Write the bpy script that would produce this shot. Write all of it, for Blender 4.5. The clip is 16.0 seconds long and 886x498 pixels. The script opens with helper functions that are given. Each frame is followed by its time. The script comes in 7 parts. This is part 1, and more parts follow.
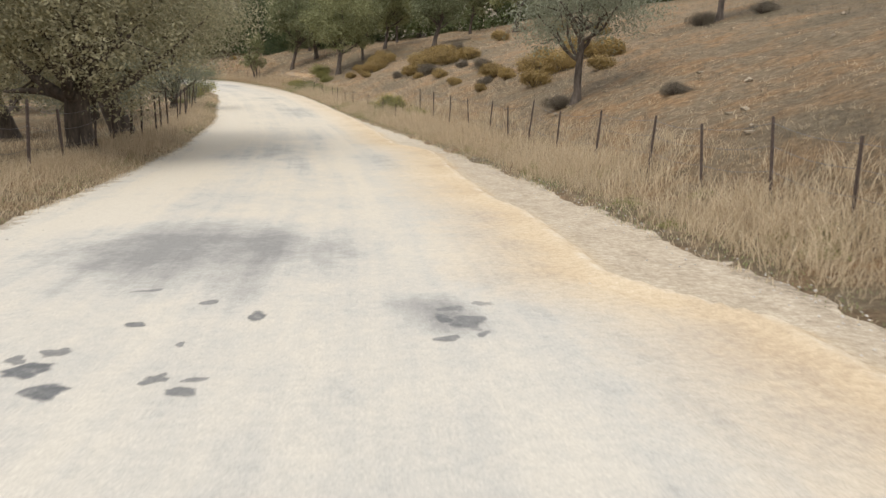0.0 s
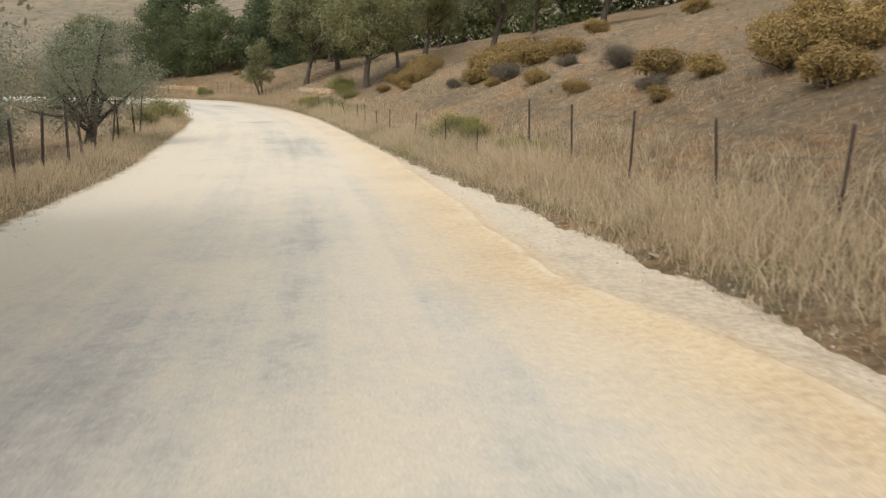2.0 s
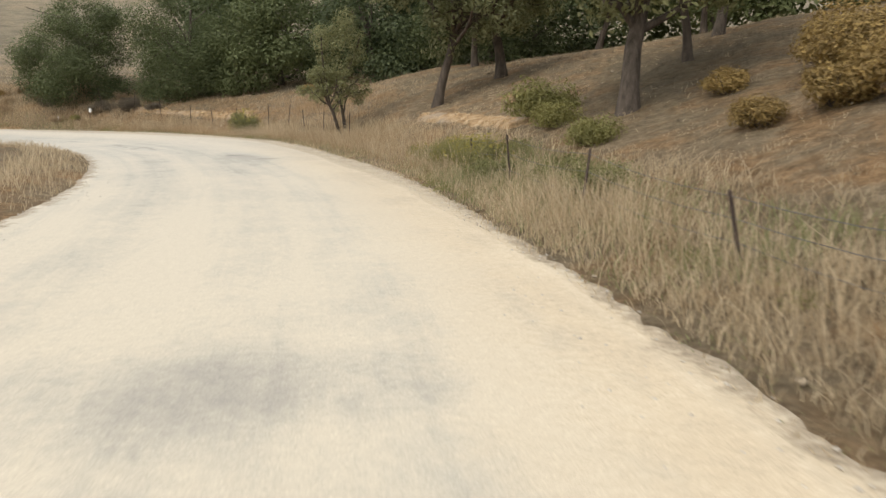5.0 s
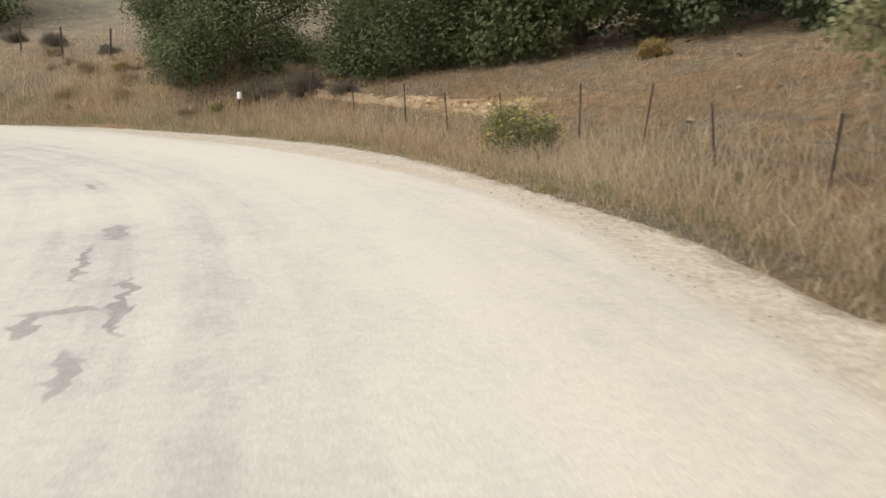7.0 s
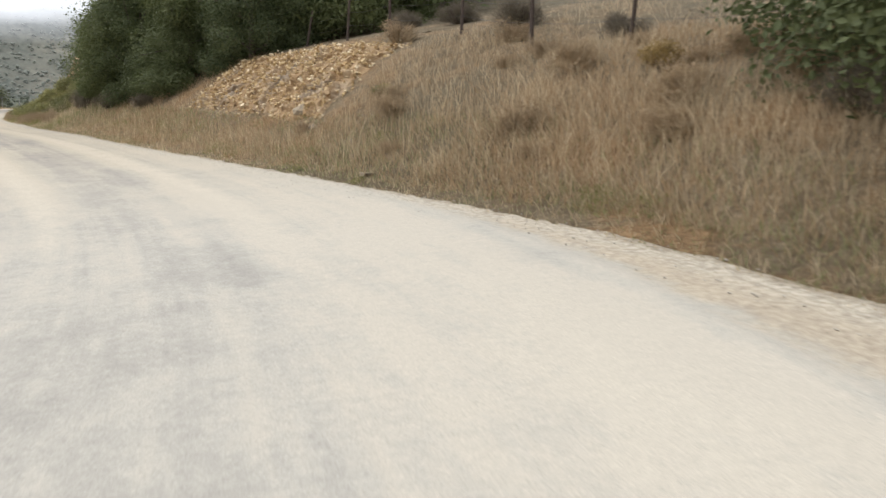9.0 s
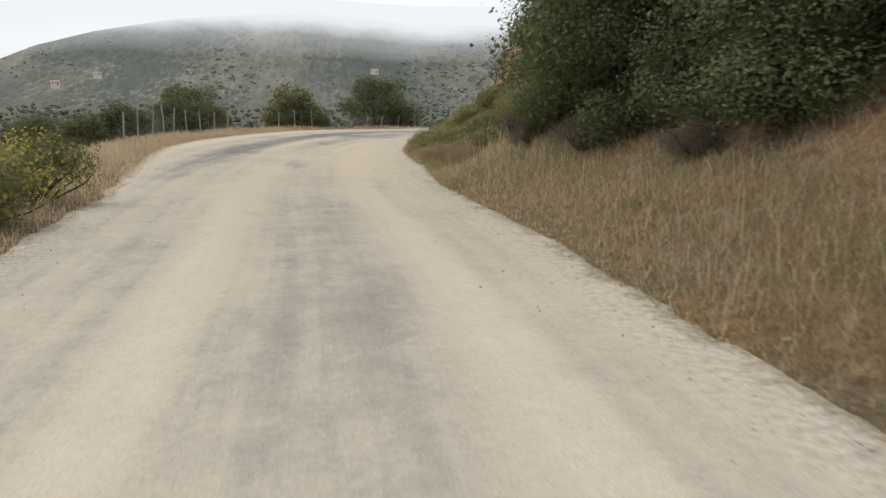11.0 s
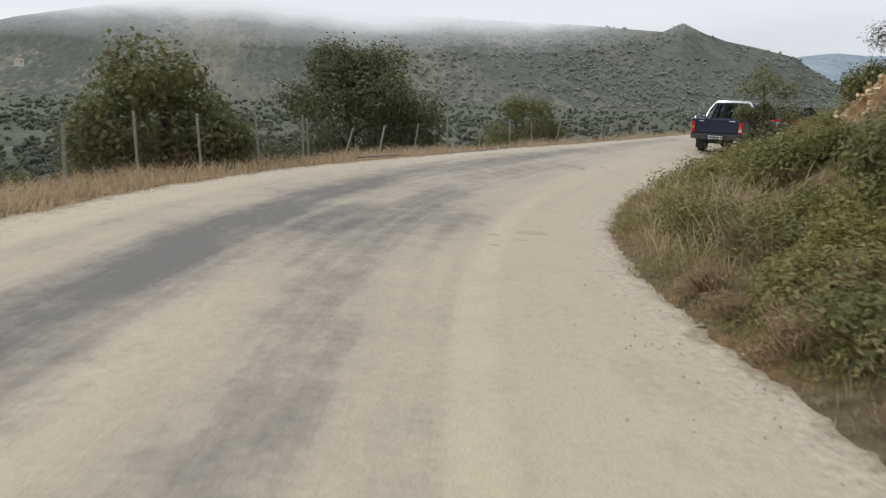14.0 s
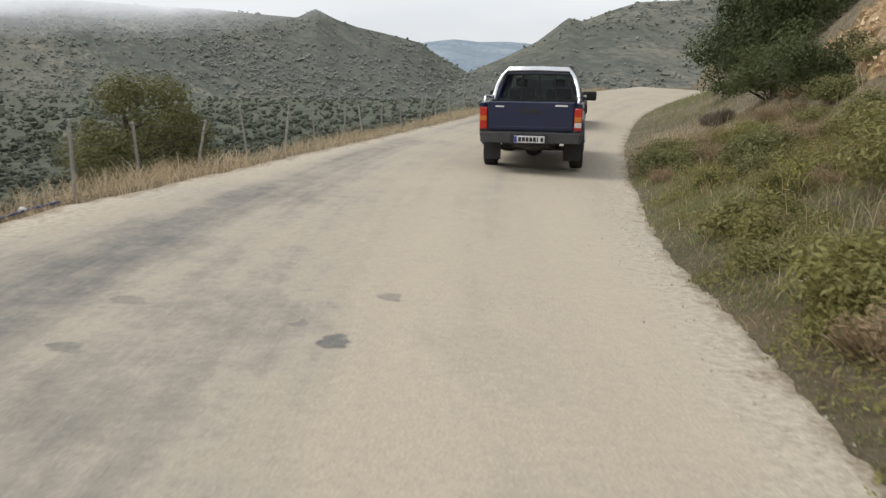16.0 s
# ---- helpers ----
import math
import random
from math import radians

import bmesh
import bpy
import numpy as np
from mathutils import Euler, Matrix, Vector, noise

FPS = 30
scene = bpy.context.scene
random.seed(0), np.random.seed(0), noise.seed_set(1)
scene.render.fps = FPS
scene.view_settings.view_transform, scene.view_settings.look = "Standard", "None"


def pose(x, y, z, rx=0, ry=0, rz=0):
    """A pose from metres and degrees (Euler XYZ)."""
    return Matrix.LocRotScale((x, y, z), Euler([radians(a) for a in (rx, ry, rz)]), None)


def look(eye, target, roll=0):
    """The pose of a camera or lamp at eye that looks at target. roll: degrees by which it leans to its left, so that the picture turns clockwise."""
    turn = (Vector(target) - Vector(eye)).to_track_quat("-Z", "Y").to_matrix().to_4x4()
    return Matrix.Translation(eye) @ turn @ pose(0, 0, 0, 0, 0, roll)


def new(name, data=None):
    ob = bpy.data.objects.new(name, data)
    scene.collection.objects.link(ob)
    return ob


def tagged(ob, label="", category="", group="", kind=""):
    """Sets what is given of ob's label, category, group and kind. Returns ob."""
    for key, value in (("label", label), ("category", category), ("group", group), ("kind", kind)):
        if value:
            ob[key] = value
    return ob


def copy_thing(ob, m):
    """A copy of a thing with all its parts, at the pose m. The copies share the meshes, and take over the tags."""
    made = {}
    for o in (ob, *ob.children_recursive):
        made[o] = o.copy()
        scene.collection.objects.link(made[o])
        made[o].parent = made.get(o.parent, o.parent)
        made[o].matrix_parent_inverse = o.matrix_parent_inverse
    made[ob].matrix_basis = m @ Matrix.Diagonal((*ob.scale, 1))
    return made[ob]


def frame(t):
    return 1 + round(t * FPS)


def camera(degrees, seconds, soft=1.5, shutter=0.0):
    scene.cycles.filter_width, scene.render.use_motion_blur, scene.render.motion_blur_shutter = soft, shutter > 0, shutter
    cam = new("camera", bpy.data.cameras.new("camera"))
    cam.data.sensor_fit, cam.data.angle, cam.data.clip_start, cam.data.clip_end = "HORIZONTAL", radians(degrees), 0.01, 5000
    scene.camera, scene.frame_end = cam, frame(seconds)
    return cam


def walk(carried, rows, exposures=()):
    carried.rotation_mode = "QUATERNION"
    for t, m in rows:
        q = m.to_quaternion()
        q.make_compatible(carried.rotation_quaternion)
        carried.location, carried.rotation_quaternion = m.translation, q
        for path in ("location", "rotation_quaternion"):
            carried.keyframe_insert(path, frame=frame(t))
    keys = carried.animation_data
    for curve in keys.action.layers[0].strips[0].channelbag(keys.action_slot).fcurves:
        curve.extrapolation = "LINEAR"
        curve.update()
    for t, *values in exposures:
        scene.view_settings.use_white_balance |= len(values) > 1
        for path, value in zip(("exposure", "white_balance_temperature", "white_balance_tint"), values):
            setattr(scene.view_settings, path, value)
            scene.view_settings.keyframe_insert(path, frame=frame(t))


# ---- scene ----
cam = camera(55.8, 16.0, soft=1.35, shutter=0.12)
PATH = [
    (0, (0.000, -0.000, 1.400), (-0.003, 1.956, 0.982), 2.7),
    (0.5, (-0.392, 3.835, 1.258), (-0.362, 5.790, 0.836), 2.0),
    (1, (-0.867, 8.004, 1.127), (-0.848, 9.960, 0.708), 1.8),
    (1.5, (-1.448, 12.364, 0.944), (-1.472, 14.327, 0.563), 1.7),
    (2, (-2.227, 16.783, 0.818), (-2.302, 18.745, 0.440), 1.4),
    (2.5, (-3.099, 21.673, 0.687), (-3.227, 23.634, 0.317), 1.4),
    (3, (-4.155, 26.781, 0.578), (-4.338, 28.738, 0.211), 0.6),
    (3.5, (-5.368, 32.015, 0.523), (-5.592, 33.970, 0.168), 0.6),
    (4.5, (-8.010, 42.449, 0.539), (-8.287, 44.401, 0.205), 1.4),
    (5, (-9.435, 47.606, 0.594), (-9.744, 49.556, 0.276), 1.4),
    (5.8, (-12.196, 55.926, 0.682), (-12.639, 57.850, 0.360), 2.5),
    (6, (-13.028, 58.010, 0.699), (-13.518, 59.914, 0.331), 1.8),
    (6.5, (-15.535, 63.087, 0.740), (-16.195, 64.942, 0.388), 0.7),
    (7, (-18.259, 67.526, 0.789), (-19.094, 69.301, 0.402), 1.2),
    (7.5, (-21.208, 71.565, 0.818), (-22.228, 73.242, 0.434), 1.1),
    (8, (-24.605, 74.999, 0.748), (-25.829, 76.534, 0.364), 0.6),
    (8.5, (-28.246, 77.647, 0.667), (-29.673, 78.999, 0.297), 1.5),
    (9, (-32.357, 79.848, 0.597), (-33.973, 80.965, 0.221), 1.9),
    (9.5, (-36.640, 81.364, 0.539), (-38.401, 82.244, 0.189), 2.7),
    (10, (-41.045, 82.290, 0.480), (-42.910, 82.924, 0.131), 1.3),
    (10.5, (-45.353, 82.755, 0.437), (-47.271, 83.184, 0.068), 1.4),
    (11.5, (-54.512, 82.810, 0.347), (-56.468, 83.004, -0.023), 1.4),
    (12.3, (-62.406, 82.587, 0.218), (-64.361, 82.756, -0.166), 2.1),
    (12.5, (-64.433, 82.528, 0.173), (-66.388, 82.703, -0.213), 2.2),
    (13, (-69.170, 82.521, 0.049), (-71.121, 82.729, -0.338), 2.4),
    (13.5, (-73.739, 82.728, -0.032), (-75.680, 83.016, -0.420), 1.7),
    (14, (-78.306, 83.214, -0.094), (-80.225, 83.627, -0.479), 1.8),
    (14.5, (-82.639, 84.090, -0.235), (-84.513, 84.659, -0.642), 1.0),
    (15, (-86.687, 85.242, -0.354), (-88.491, 85.995, -0.774), 0.6),
    (15.5, (-90.274, 86.762, -0.480), (-91.980, 87.717, -0.899), 0.4),
    (16, (-93.453, 88.598, -0.588), (-95.041, 89.746, -0.985), 0.8),
]
EXPOSURES = [(0, 0.68, 6330, 12), (3.5, 0.68, 6700, 10), (6, 0.72, 6500, 10), (7.5, 0.78, 6430, 11), (8.6, 0.78, 6220, 11), (9.5, 0.55, 6350, 11), (10, 0.40, 6400, 10), (12.5, 0.42, 6400, 10), (13.4, 0.36, 6450, 10), (14.5, 0.26, 6150, 10), (15.2, 0.4, 6250, 10), (16, 0.38, 6400, 10)]
walk(cam, [(t, look(eye, target, roll)) for t, eye, target, roll in PATH], EXPOSURES)

# ---- light: a bright overcast day ----
SUN_ELEVATION, SUN_AZIMUTH = radians(52), radians(215)
world = bpy.data.worlds.new("overcast_sky")
scene.world = world
world.use_nodes = True
wn, wl = world.node_tree.nodes, world.node_tree.links
wn.clear()
sky = wn.new("ShaderNodeTexSky")
sky.sky_type, sky.sun_disc = "NISHITA", False
sky.sun_elevation, sky.sun_rotation, sky.air_density, sky.dust_density = SUN_ELEVATION, SUN_AZIMUTH, 1.0, 3.0
grey = wn.new("ShaderNodeHueSaturation")
grey.inputs["Saturation"].default_value = 0.25
sky_bg = wn.new("ShaderNodeBackground")
sky_bg.inputs["Strength"].default_value = 0.05
wl.new(sky.outputs[0], grey.inputs["Color"])
wl.new(grey.outputs[0], sky_bg.inputs["Color"])
cloud_pos = wn.new("ShaderNodeTexCoord")
cloud_map = wn.new("ShaderNodeMapping")
cloud_map.inputs["Scale"].default_value = (1.2, 1.2, 5.0)
cloud_noise = wn.new("ShaderNodeTexNoise")
cloud_noise.inputs["Scale"].default_value, cloud_noise.inputs["Detail"].default_value = 2.2, 4
cloud_ramp = wn.new("ShaderNodeValToRGB")
cloud_ramp.color_ramp.elements[0].position, cloud_ramp.color_ramp.elements[0].color = 0.3, (0.70, 0.73, 0.76, 1)
cloud_ramp.color_ramp.elements[1].position, cloud_ramp.color_ramp.elements[1].color = 0.7, (0.92, 0.93, 0.94, 1)
cloud_bg = wn.new("ShaderNodeBackground")
cloud_bg.inputs["Strength"].default_value = 0.62
both = wn.new("ShaderNodeAddShader")
wout = wn.new("ShaderNodeOutputWorld")
wl.new(cloud_pos.outputs["Generated"], cloud_map.inputs[0])
wl.new(cloud_map.outputs[0], cloud_noise.inputs["Vector"])
wl.new(cloud_noise.outputs["Fac"], cloud_ramp.inputs[0])
wl.new(cloud_ramp.outputs[0], cloud_bg.inputs["Color"])
wl.new(sky_bg.outputs[0], both.inputs[0])
wl.new(cloud_bg.outputs[0], both.inputs[1])
wl.new(both.outputs[0], wout.inputs[0])
sun = new("sun", bpy.data.lights.new("sun", "SUN"))
sun.data.energy, sun.data.angle, sun.data.color = 1.1, radians(32), (1.0, 0.95, 0.86)
sun_way = Vector((math.sin(SUN_AZIMUTH) * math.cos(SUN_ELEVATION), math.cos(SUN_AZIMUTH) * math.cos(SUN_ELEVATION), math.sin(SUN_ELEVATION)))
sun.matrix_world = look(sun_way * 100, (0, 0, 0))


# ---- materials ----
def node_material(name, rough=0.9, spec=0.25):
    m = bpy.data.materials.new(name)
    m.use_nodes = True
    b = m.node_tree.nodes["Principled BSDF"]
    b.inputs["Roughness"].default_value = rough
    b.inputs["Specular IOR Level"].default_value = spec
    return m, m.node_tree.nodes, m.node_tree.links, b


def noise_node(n, l, scale, detail=4, rough=0.6, vector=None, stretch=None):
    t = n.new("ShaderNodeTexNoise")
    t.inputs["Scale"].default_value, t.inputs["Detail"].default_value, t.inputs["Roughness"].default_value = scale, detail, rough
    if vector is None:
        g = n.new("ShaderNodeNewGeometry")
        vector = g.outputs["Position"]
    if stretch:
        k = n.new("ShaderNodeMapping")
        k.inputs["Scale"].default_value = stretch
        l.new(vector, k.inputs[0])
        vector = k.outputs[0]
    l.new(vector, t.inputs["Vector"])
    return t.outputs["Fac"]


def ramp(n, l, fac, *stops):
    r = n.new("ShaderNodeValToRGB")
    e = r.color_ramp.elements
    while len(e) < len(stops):
        e.new(0.5)
    for k, (p, c) in enumerate(stops):
        e[k].position, e[k].color = p, (*c, 1) if len(c) == 3 else c
    l.new(fac, r.inputs[0])
    return r.outputs[0]


def mix(n, l, fac, a, b, kind="MIX"):
    m = n.new("ShaderNodeMix")
    m.data_type, m.blend_type = "RGBA", kind
    for sock, v in ((m.inputs[0], fac), (m.inputs[6], a), (m.inputs[7], b)):
        if isinstance(v, (int, float)):
            sock.default_value = v
        elif isinstance(v, tuple):
            sock.default_value = (*v, 1)
        else:
            l.new(v, sock)
    return m.outputs[2]


def math_node(n, l, op, a, b=0.0):
    m = n.new("ShaderNodeMath")
    m.operation = op
    for sock, v in ((m.inputs[0], a), (m.inputs[1], b)):
        if isinstance(v, (int, float)):
            sock.default_value = v
        else:
            l.new(v, sock)
    return m.outputs[0]


def bump(n, l, b, height, strength, distance):
    k = n.new("ShaderNodeBump")
    k.inputs["Strength"].default_value, k.inputs["Distance"].default_value = strength, distance
    l.new(height, k.inputs["Height"])
    l.new(k.outputs[0], b.inputs["Normal"])


def leaf_material(name, low, high, tint=(1.0, 1.0, 1.0), through_light=0.35, patches=0.6, patch_scale=0.7):
    """Leaves of many shades, that let some light through."""
    m, n, l, b = node_material(name, 0.65, 0.3)
    g = n.new("ShaderNodeNewGeometry")
    o = n.new("ShaderNodeObjectInfo")
    c = ramp(n, l, g.outputs["Random Per Island"], (0.0, low), (0.55, tuple((p + q) / 2 for p, q in zip(low, high))), (1.0, high))
    patchy = noise_node(n, l, patch_scale, 3)
    c = mix(n, l, math_node(n, l, "MULTIPLY", patchy, patches), c, tuple(v * 0.7 for v in low))
    c = mix(n, l, math_node(n, l, "MULTIPLY", o.outputs["Random"], 0.35), c, tuple(t * v for t, v in zip(tint, high)))
    l.new(c, b.inputs["Base Color"])
    t = n.new("ShaderNodeBsdfTranslucent")
    l.new(c, t.inputs["Color"])
    s = n.new("ShaderNodeMixShader")
    s.inputs[0].default_value = through_light
    l.new(b.outputs[0], s.inputs[1])
    l.new(t.outputs[0], s.inputs[2])
    l.new(s.outputs[0], n["Material Output"].inputs["Surface"])
    return m


def plain(name, color, rough=0.6, metal=0.0, spec=0.4, vary=0.15, scale=6.0, coat=0.0):
    m, n, l, b = node_material(name, rough, spec)
    f = noise_node(n, l, scale, 5)
    l.new(ramp(n, l, f, (0.3, tuple(v * (1 - vary) for v in color)), (0.7, tuple(min(1, v * (1 + vary)) for v in color))), b.inputs["Base Color"])
    b.inputs["Metallic"].default_value = metal
    b.inputs["Coat Weight"].default_value = coat
    return m


def bark_material():
    m, n, l, b = node_material("bark", 0.95)
    f = noise_node(n, l, 9, 6, 0.7, stretch=(1, 1, 0.25))
    l.new(ramp(n, l, f, (0.3, (0.035, 0.028, 0.022)), (0.7, (0.15, 0.12, 0.095))), b.inputs["Base Color"])
    bump(n, l, b, f, 0.8, 0.03)
    return m


def ground_material():
    """Dry hillside: straw, bare ochre earth and grey thistle litter."""
    m, n, l, b = node_material("dry_hillside", 0.95, 0.1)
    big = noise_node(n, l, 0.10, 6, 0.65)
    mid = noise_node(n, l, 0.7, 7, 0.7)
    fine = noise_node(n, l, 5, 8, 0.8)
    tuft = noise_node(n, l, 22, 5, 0.8)
    straw = ramp(n, l, fine, (0.32, (0.125, 0.092, 0.055)), (0.48, (0.22, 0.165, 0.103)), (0.66, (0.37, 0.29, 0.19)))
    earth = ramp(n, l, fine, (0.34, (0.135, 0.083, 0.042)), (0.5, (0.29, 0.182, 0.094)), (0.68, (0.45, 0.305, 0.17)))
    herb = ramp(n, l, fine, (0.3, (0.075, 0.062, 0.040)), (0.7, (0.20, 0.165, 0.108)))
    c = mix(n, l, ramp(n, l, mid, (0.46, (0, 0, 0)), (0.60, (1, 1, 1))), straw, earth)
    c = mix(n, l, ramp(n, l, big, (0.46, (0, 0, 0)), (0.64, (0.75, 0.75, 0.75))), c, herb)
    c = mix(n, l, 0.6, c, ramp(n, l, tuft, (0.35, (0.25, 0.25, 0.25)), (0.68, (0.68, 0.68, 0.68))), "OVERLAY")
    # the valley floor is overgrown with low grey-green scrub
    where = n.new("ShaderNodeNewGeometry")
    level = n.new("ShaderNodeSeparateXYZ")
    l.new(where.outputs["Position"], level.inputs[0])
    # greyer stony pasture beyond the bend
    north = ramp(n, l, math_node(n, l, "DIVIDE", math_node(n, l, "SUBTRACT", level.outputs[1], 86.0), 20.0), (0.0, (0, 0, 0)), (0.6, (0.65,) * 3))
    c = mix(n, l, north, c, ramp(n, l, mid, (0.35, (0.13, 0.118, 0.085)), (0.6, (0.25, 0.225, 0.165))))
    valley_floor = ramp(n, l, math_node(n, l, "DIVIDE", math_node(n, l, "ADD", level.outputs[2], 20.0), 20.0), (0.45, (1, 1, 1)), (0.72, (0, 0, 0)))
    c = mix(n, l, valley_floor, c, ramp(n, l, noise_node(n, l, 0.035, 8, 0.7), (0.36, (0.078, 0.088, 0.064)), (0.54, (0.105, 0.112, 0.084)), (0.68, (0.17, 0.16, 0.12))))
    l.new(c, b.inputs["Base Color"])
    both_h = math_node(n, l, "ADD", math_node(n, l, "MULTIPLY", mid, 1.5), fine)
    bump(n, l, b, both_h, 0.9, 0.12)
    return m


def spots(n, l, vector, places, soft):
    """One where the vector lies in the middle of one of the ellipses (across, along, half width, half length, strength), falling to 0 outwards."""
    total = None
    for la, s, rl, rs_, strong in places:
        k = n.new("ShaderNodeMapping")
        k.inputs["Scale"].default_value = (1 / rl, 1 / rs_, 0)
        k.inputs["Location"].default_value = (-la / rl, -s / rs_, 0)
        l.new(vector, k.inputs[0])
        d = n.new("ShaderNodeVectorMath")
        d.operation = "LENGTH"
        l.new(k.outputs[0], d.inputs[0])
        r = n.new("ShaderNodeMapRange")
        r.inputs["From Min"].default_value, r.inputs["From Max"].default_value = 1.0 + soft, 1.0 - soft
        r.inputs["To Min"].default_value, r.inputs["To Max"].default_value = 0.0, strong
        l.new(d.outputs["Value"], r.inputs["Value"])
        total = r.outputs[0] if total is None else math_node(n, l, "MAXIMUM", total, r.outputs[0])
    return total


def bend(n, l, vector, scale, amount):
    """The vector shifted to and fro, so that outlines become ragged."""
    wander = n.new("ShaderNodeTexNoise")
    wander.inputs["Scale"].default_value, wander.inputs["Detail"].default_value = scale, 6
    l.new(vector, wander.inputs["Vector"])
    shift = n.new("ShaderNodeVectorMath")
    shift.operation = "SUBTRACT"
    shift.inputs[1].default_value = (0.5, 0.5, 0.5)
    l.new(wander.outputs["Color"], shift.inputs[0])
    grow = n.new("ShaderNodeVectorMath")
    grow.operation = "SCALE"
    grow.inputs["Scale"].default_value = amount
    l.new(shift.outputs[0], grow.inputs[0])
    bent = n.new("ShaderNodeVectorMath")
    l.new(vector, bent.inputs[0])
    l.new(grow.outputs[0], bent.inputs[1])
    return bent.outputs[0]


def along_mix(n, l, along, *stops):
    """A colour that changes with the metres along the road."""
    return ramp(n, l, math_node(n, l, "DIVIDE", along, 200.0), *[(s / 200.0, c) for s, c in stops])


def road_material():
    """Worn asphalt under limestone dust. UV: metres across from the driving line and along. Rim: metres from the nearest edge and beyond the broken crust.
    Wear: how bare and how dusty the surface is."""
    m, n, l, b = node_material("dusty_road", 0.92, 0.15)
    uv = n.new("ShaderNodeUVMap")
    uv.uv_map = "UVMap"
    v = uv.outputs[0]
    sep = n.new("ShaderNodeSeparateXYZ")
    l.new(v, sep.inputs[0])
    across, along = sep.outputs[0], sep.outputs[1]
    rim = n.new("ShaderNodeUVMap")
    rim.uv_map = "Rim"
    rim_sep = n.new("ShaderNodeSeparateXYZ")
    l.new(rim.outputs[0], rim_sep.inputs[0])
    track = noise_node(n, l, 1.0, 4, 0.55, v, (2.0, 0.03, 1))
    streak = noise_node(n, l, 1.0, 6, 0.7, v, (5.0, 0.22, 1))
    blotch = noise_node(n, l, 0.55, 8, 0.68, v, (1.0, 0.7, 1))
    small = noise_node(n, l, 3.2, 8, 0.74, v, (1.0, 0.7, 1))
    fine = noise_node(n, l, 14, 6, 0.75, v)
    grit = noise_node(n, l, 60, 3, 0.8, v)
    # what lies where: dust, pale worn binder, bare grey asphalt
    grain = ramp(n, l, fine, (0.30, (0.40,) * 3), (0.70, (0.60,) * 3))
    dust = along_mix(n, l, along, (0, (0.51, 0.472, 0.40)), (14, (0.525, 0.465, 0.365)), (50, (0.525, 0.465, 0.365)), (74, (0.495, 0.452, 0.378)), (97, (0.48, 0.437, 0.365)), (106, (0.45, 0.398, 0.315)), (128, (0.44, 0.375, 0.28)), (156, (0.42, 0.365, 0.285)))
    pale_coat = along_mix(n, l, along, (0, (0.435, 0.412, 0.362)), (50, (0.43, 0.393, 0.322)), (74, (0.42, 0.396, 0.345)), (97, (0.405, 0.381, 0.332)), (108, (0.375, 0.338, 0.277)), (128, (0.355, 0.315, 0.25)), (156, (0.36, 0.322, 0.262)))
    tar = along_mix(n, l, along, (0, (0.235, 0.226, 0.207)), (60, (0.28, 0.264, 0.235)), (98, (0.28, 0.264, 0.235)), (125, (0.155, 0.148, 0.138)), (160, (0.165, 0.157, 0.145)))
    cover = along_mix(n, l, along, (0, (0.53,) * 3), (14, (0.54,) * 3), (30, (0.62,) * 3), (60, (0.62,) * 3), (76, (0.56,) * 3), (100, (0.55,) * 3), (112, (0.55,) * 3), (130, (0.55,) * 3), (165, (0.57,) * 3))
    wear = n.new("ShaderNodeUVMap")
    wear.uv_map = "Wear"
    wear_sep = n.new("ShaderNodeSeparateXYZ")
    l.new(wear.outputs[0], wear_sep.inputs[0])
    bare, dusty = wear_sep.outputs[0], wear_sep.outputs[1]
    level = math_node(n, l, "ADD", cover, math_node(n, l, "MULTIPLY", math_node(n, l, "SUBTRACT", track, 0.5), 0.7))
    for noise_value, amount in ((streak, 0.40), (blotch, 0.75), (small, 0.65), (fine, 0.2)):
        level = math_node(n, l, "ADD", level, math_node(n, l, "MULTIPLY", math_node(n, l, "SUBTRACT", noise_value, 0.5), amount))
    level = math_node(n, l, "SUBTRACT", level, math_node(n, l, "MULTIPLY", bare, 0.36))
    level = math_node(n, l, "ADD", level, math_node(n, l, "MULTIPLY", dusty, 0.26))
    c = mix(n, l, ramp(n, l, level, (0.06, (0, 0, 0)), (0.44, (1, 1, 1))), tar, pale_coat)
    c = mix(n, l, ramp(n, l, level, (0.40, (0, 0, 0)), (0.68, (1, 1, 1))), c, dust)
    c = mix(n, l, math_node(n, l, "MULTIPLY", ramp(n, l, dusty, (0.45, (0, 0, 0)), (0.9, (0.55,) * 3)), ramp(n, l, small, (0.4, (0.2,) * 3), (0.6, (1, 1, 1)))), c, along_mix(n, l, along, (100, (0.54, 0.49, 0.40)), (130, (0.53, 0.455, 0.335)), (160, (0.50, 0.44, 0.345))))
    # ochre sand washed against the broken crust before the bend, brown-grey gravel outside it
    edge_noise = math_node(n, l, "ADD", math_node(n, l, "MULTIPLY", math_node(n, l, "SUBTRACT", small, 0.5), 0.7), math_node(n, l, "MULTIPLY", math_node(n, l, "SUBTRACT", blotch, 0.5), 0.5))
    beyond = math_node(n, l, "ADD", rim_sep.outputs[1], edge_noise)
    shifted = math_node(n, l, "DIVIDE", math_node(n, l, "ADD", beyond, 2.0), 4.0)
    sandy = ramp(n, l, shifted, (0.14, (0, 0, 0)), (0.30, (0.5,) * 3), (0.42, (0.9,) * 3), (0.52, (0.95,) * 3), (0.58, (0.12,) * 3))
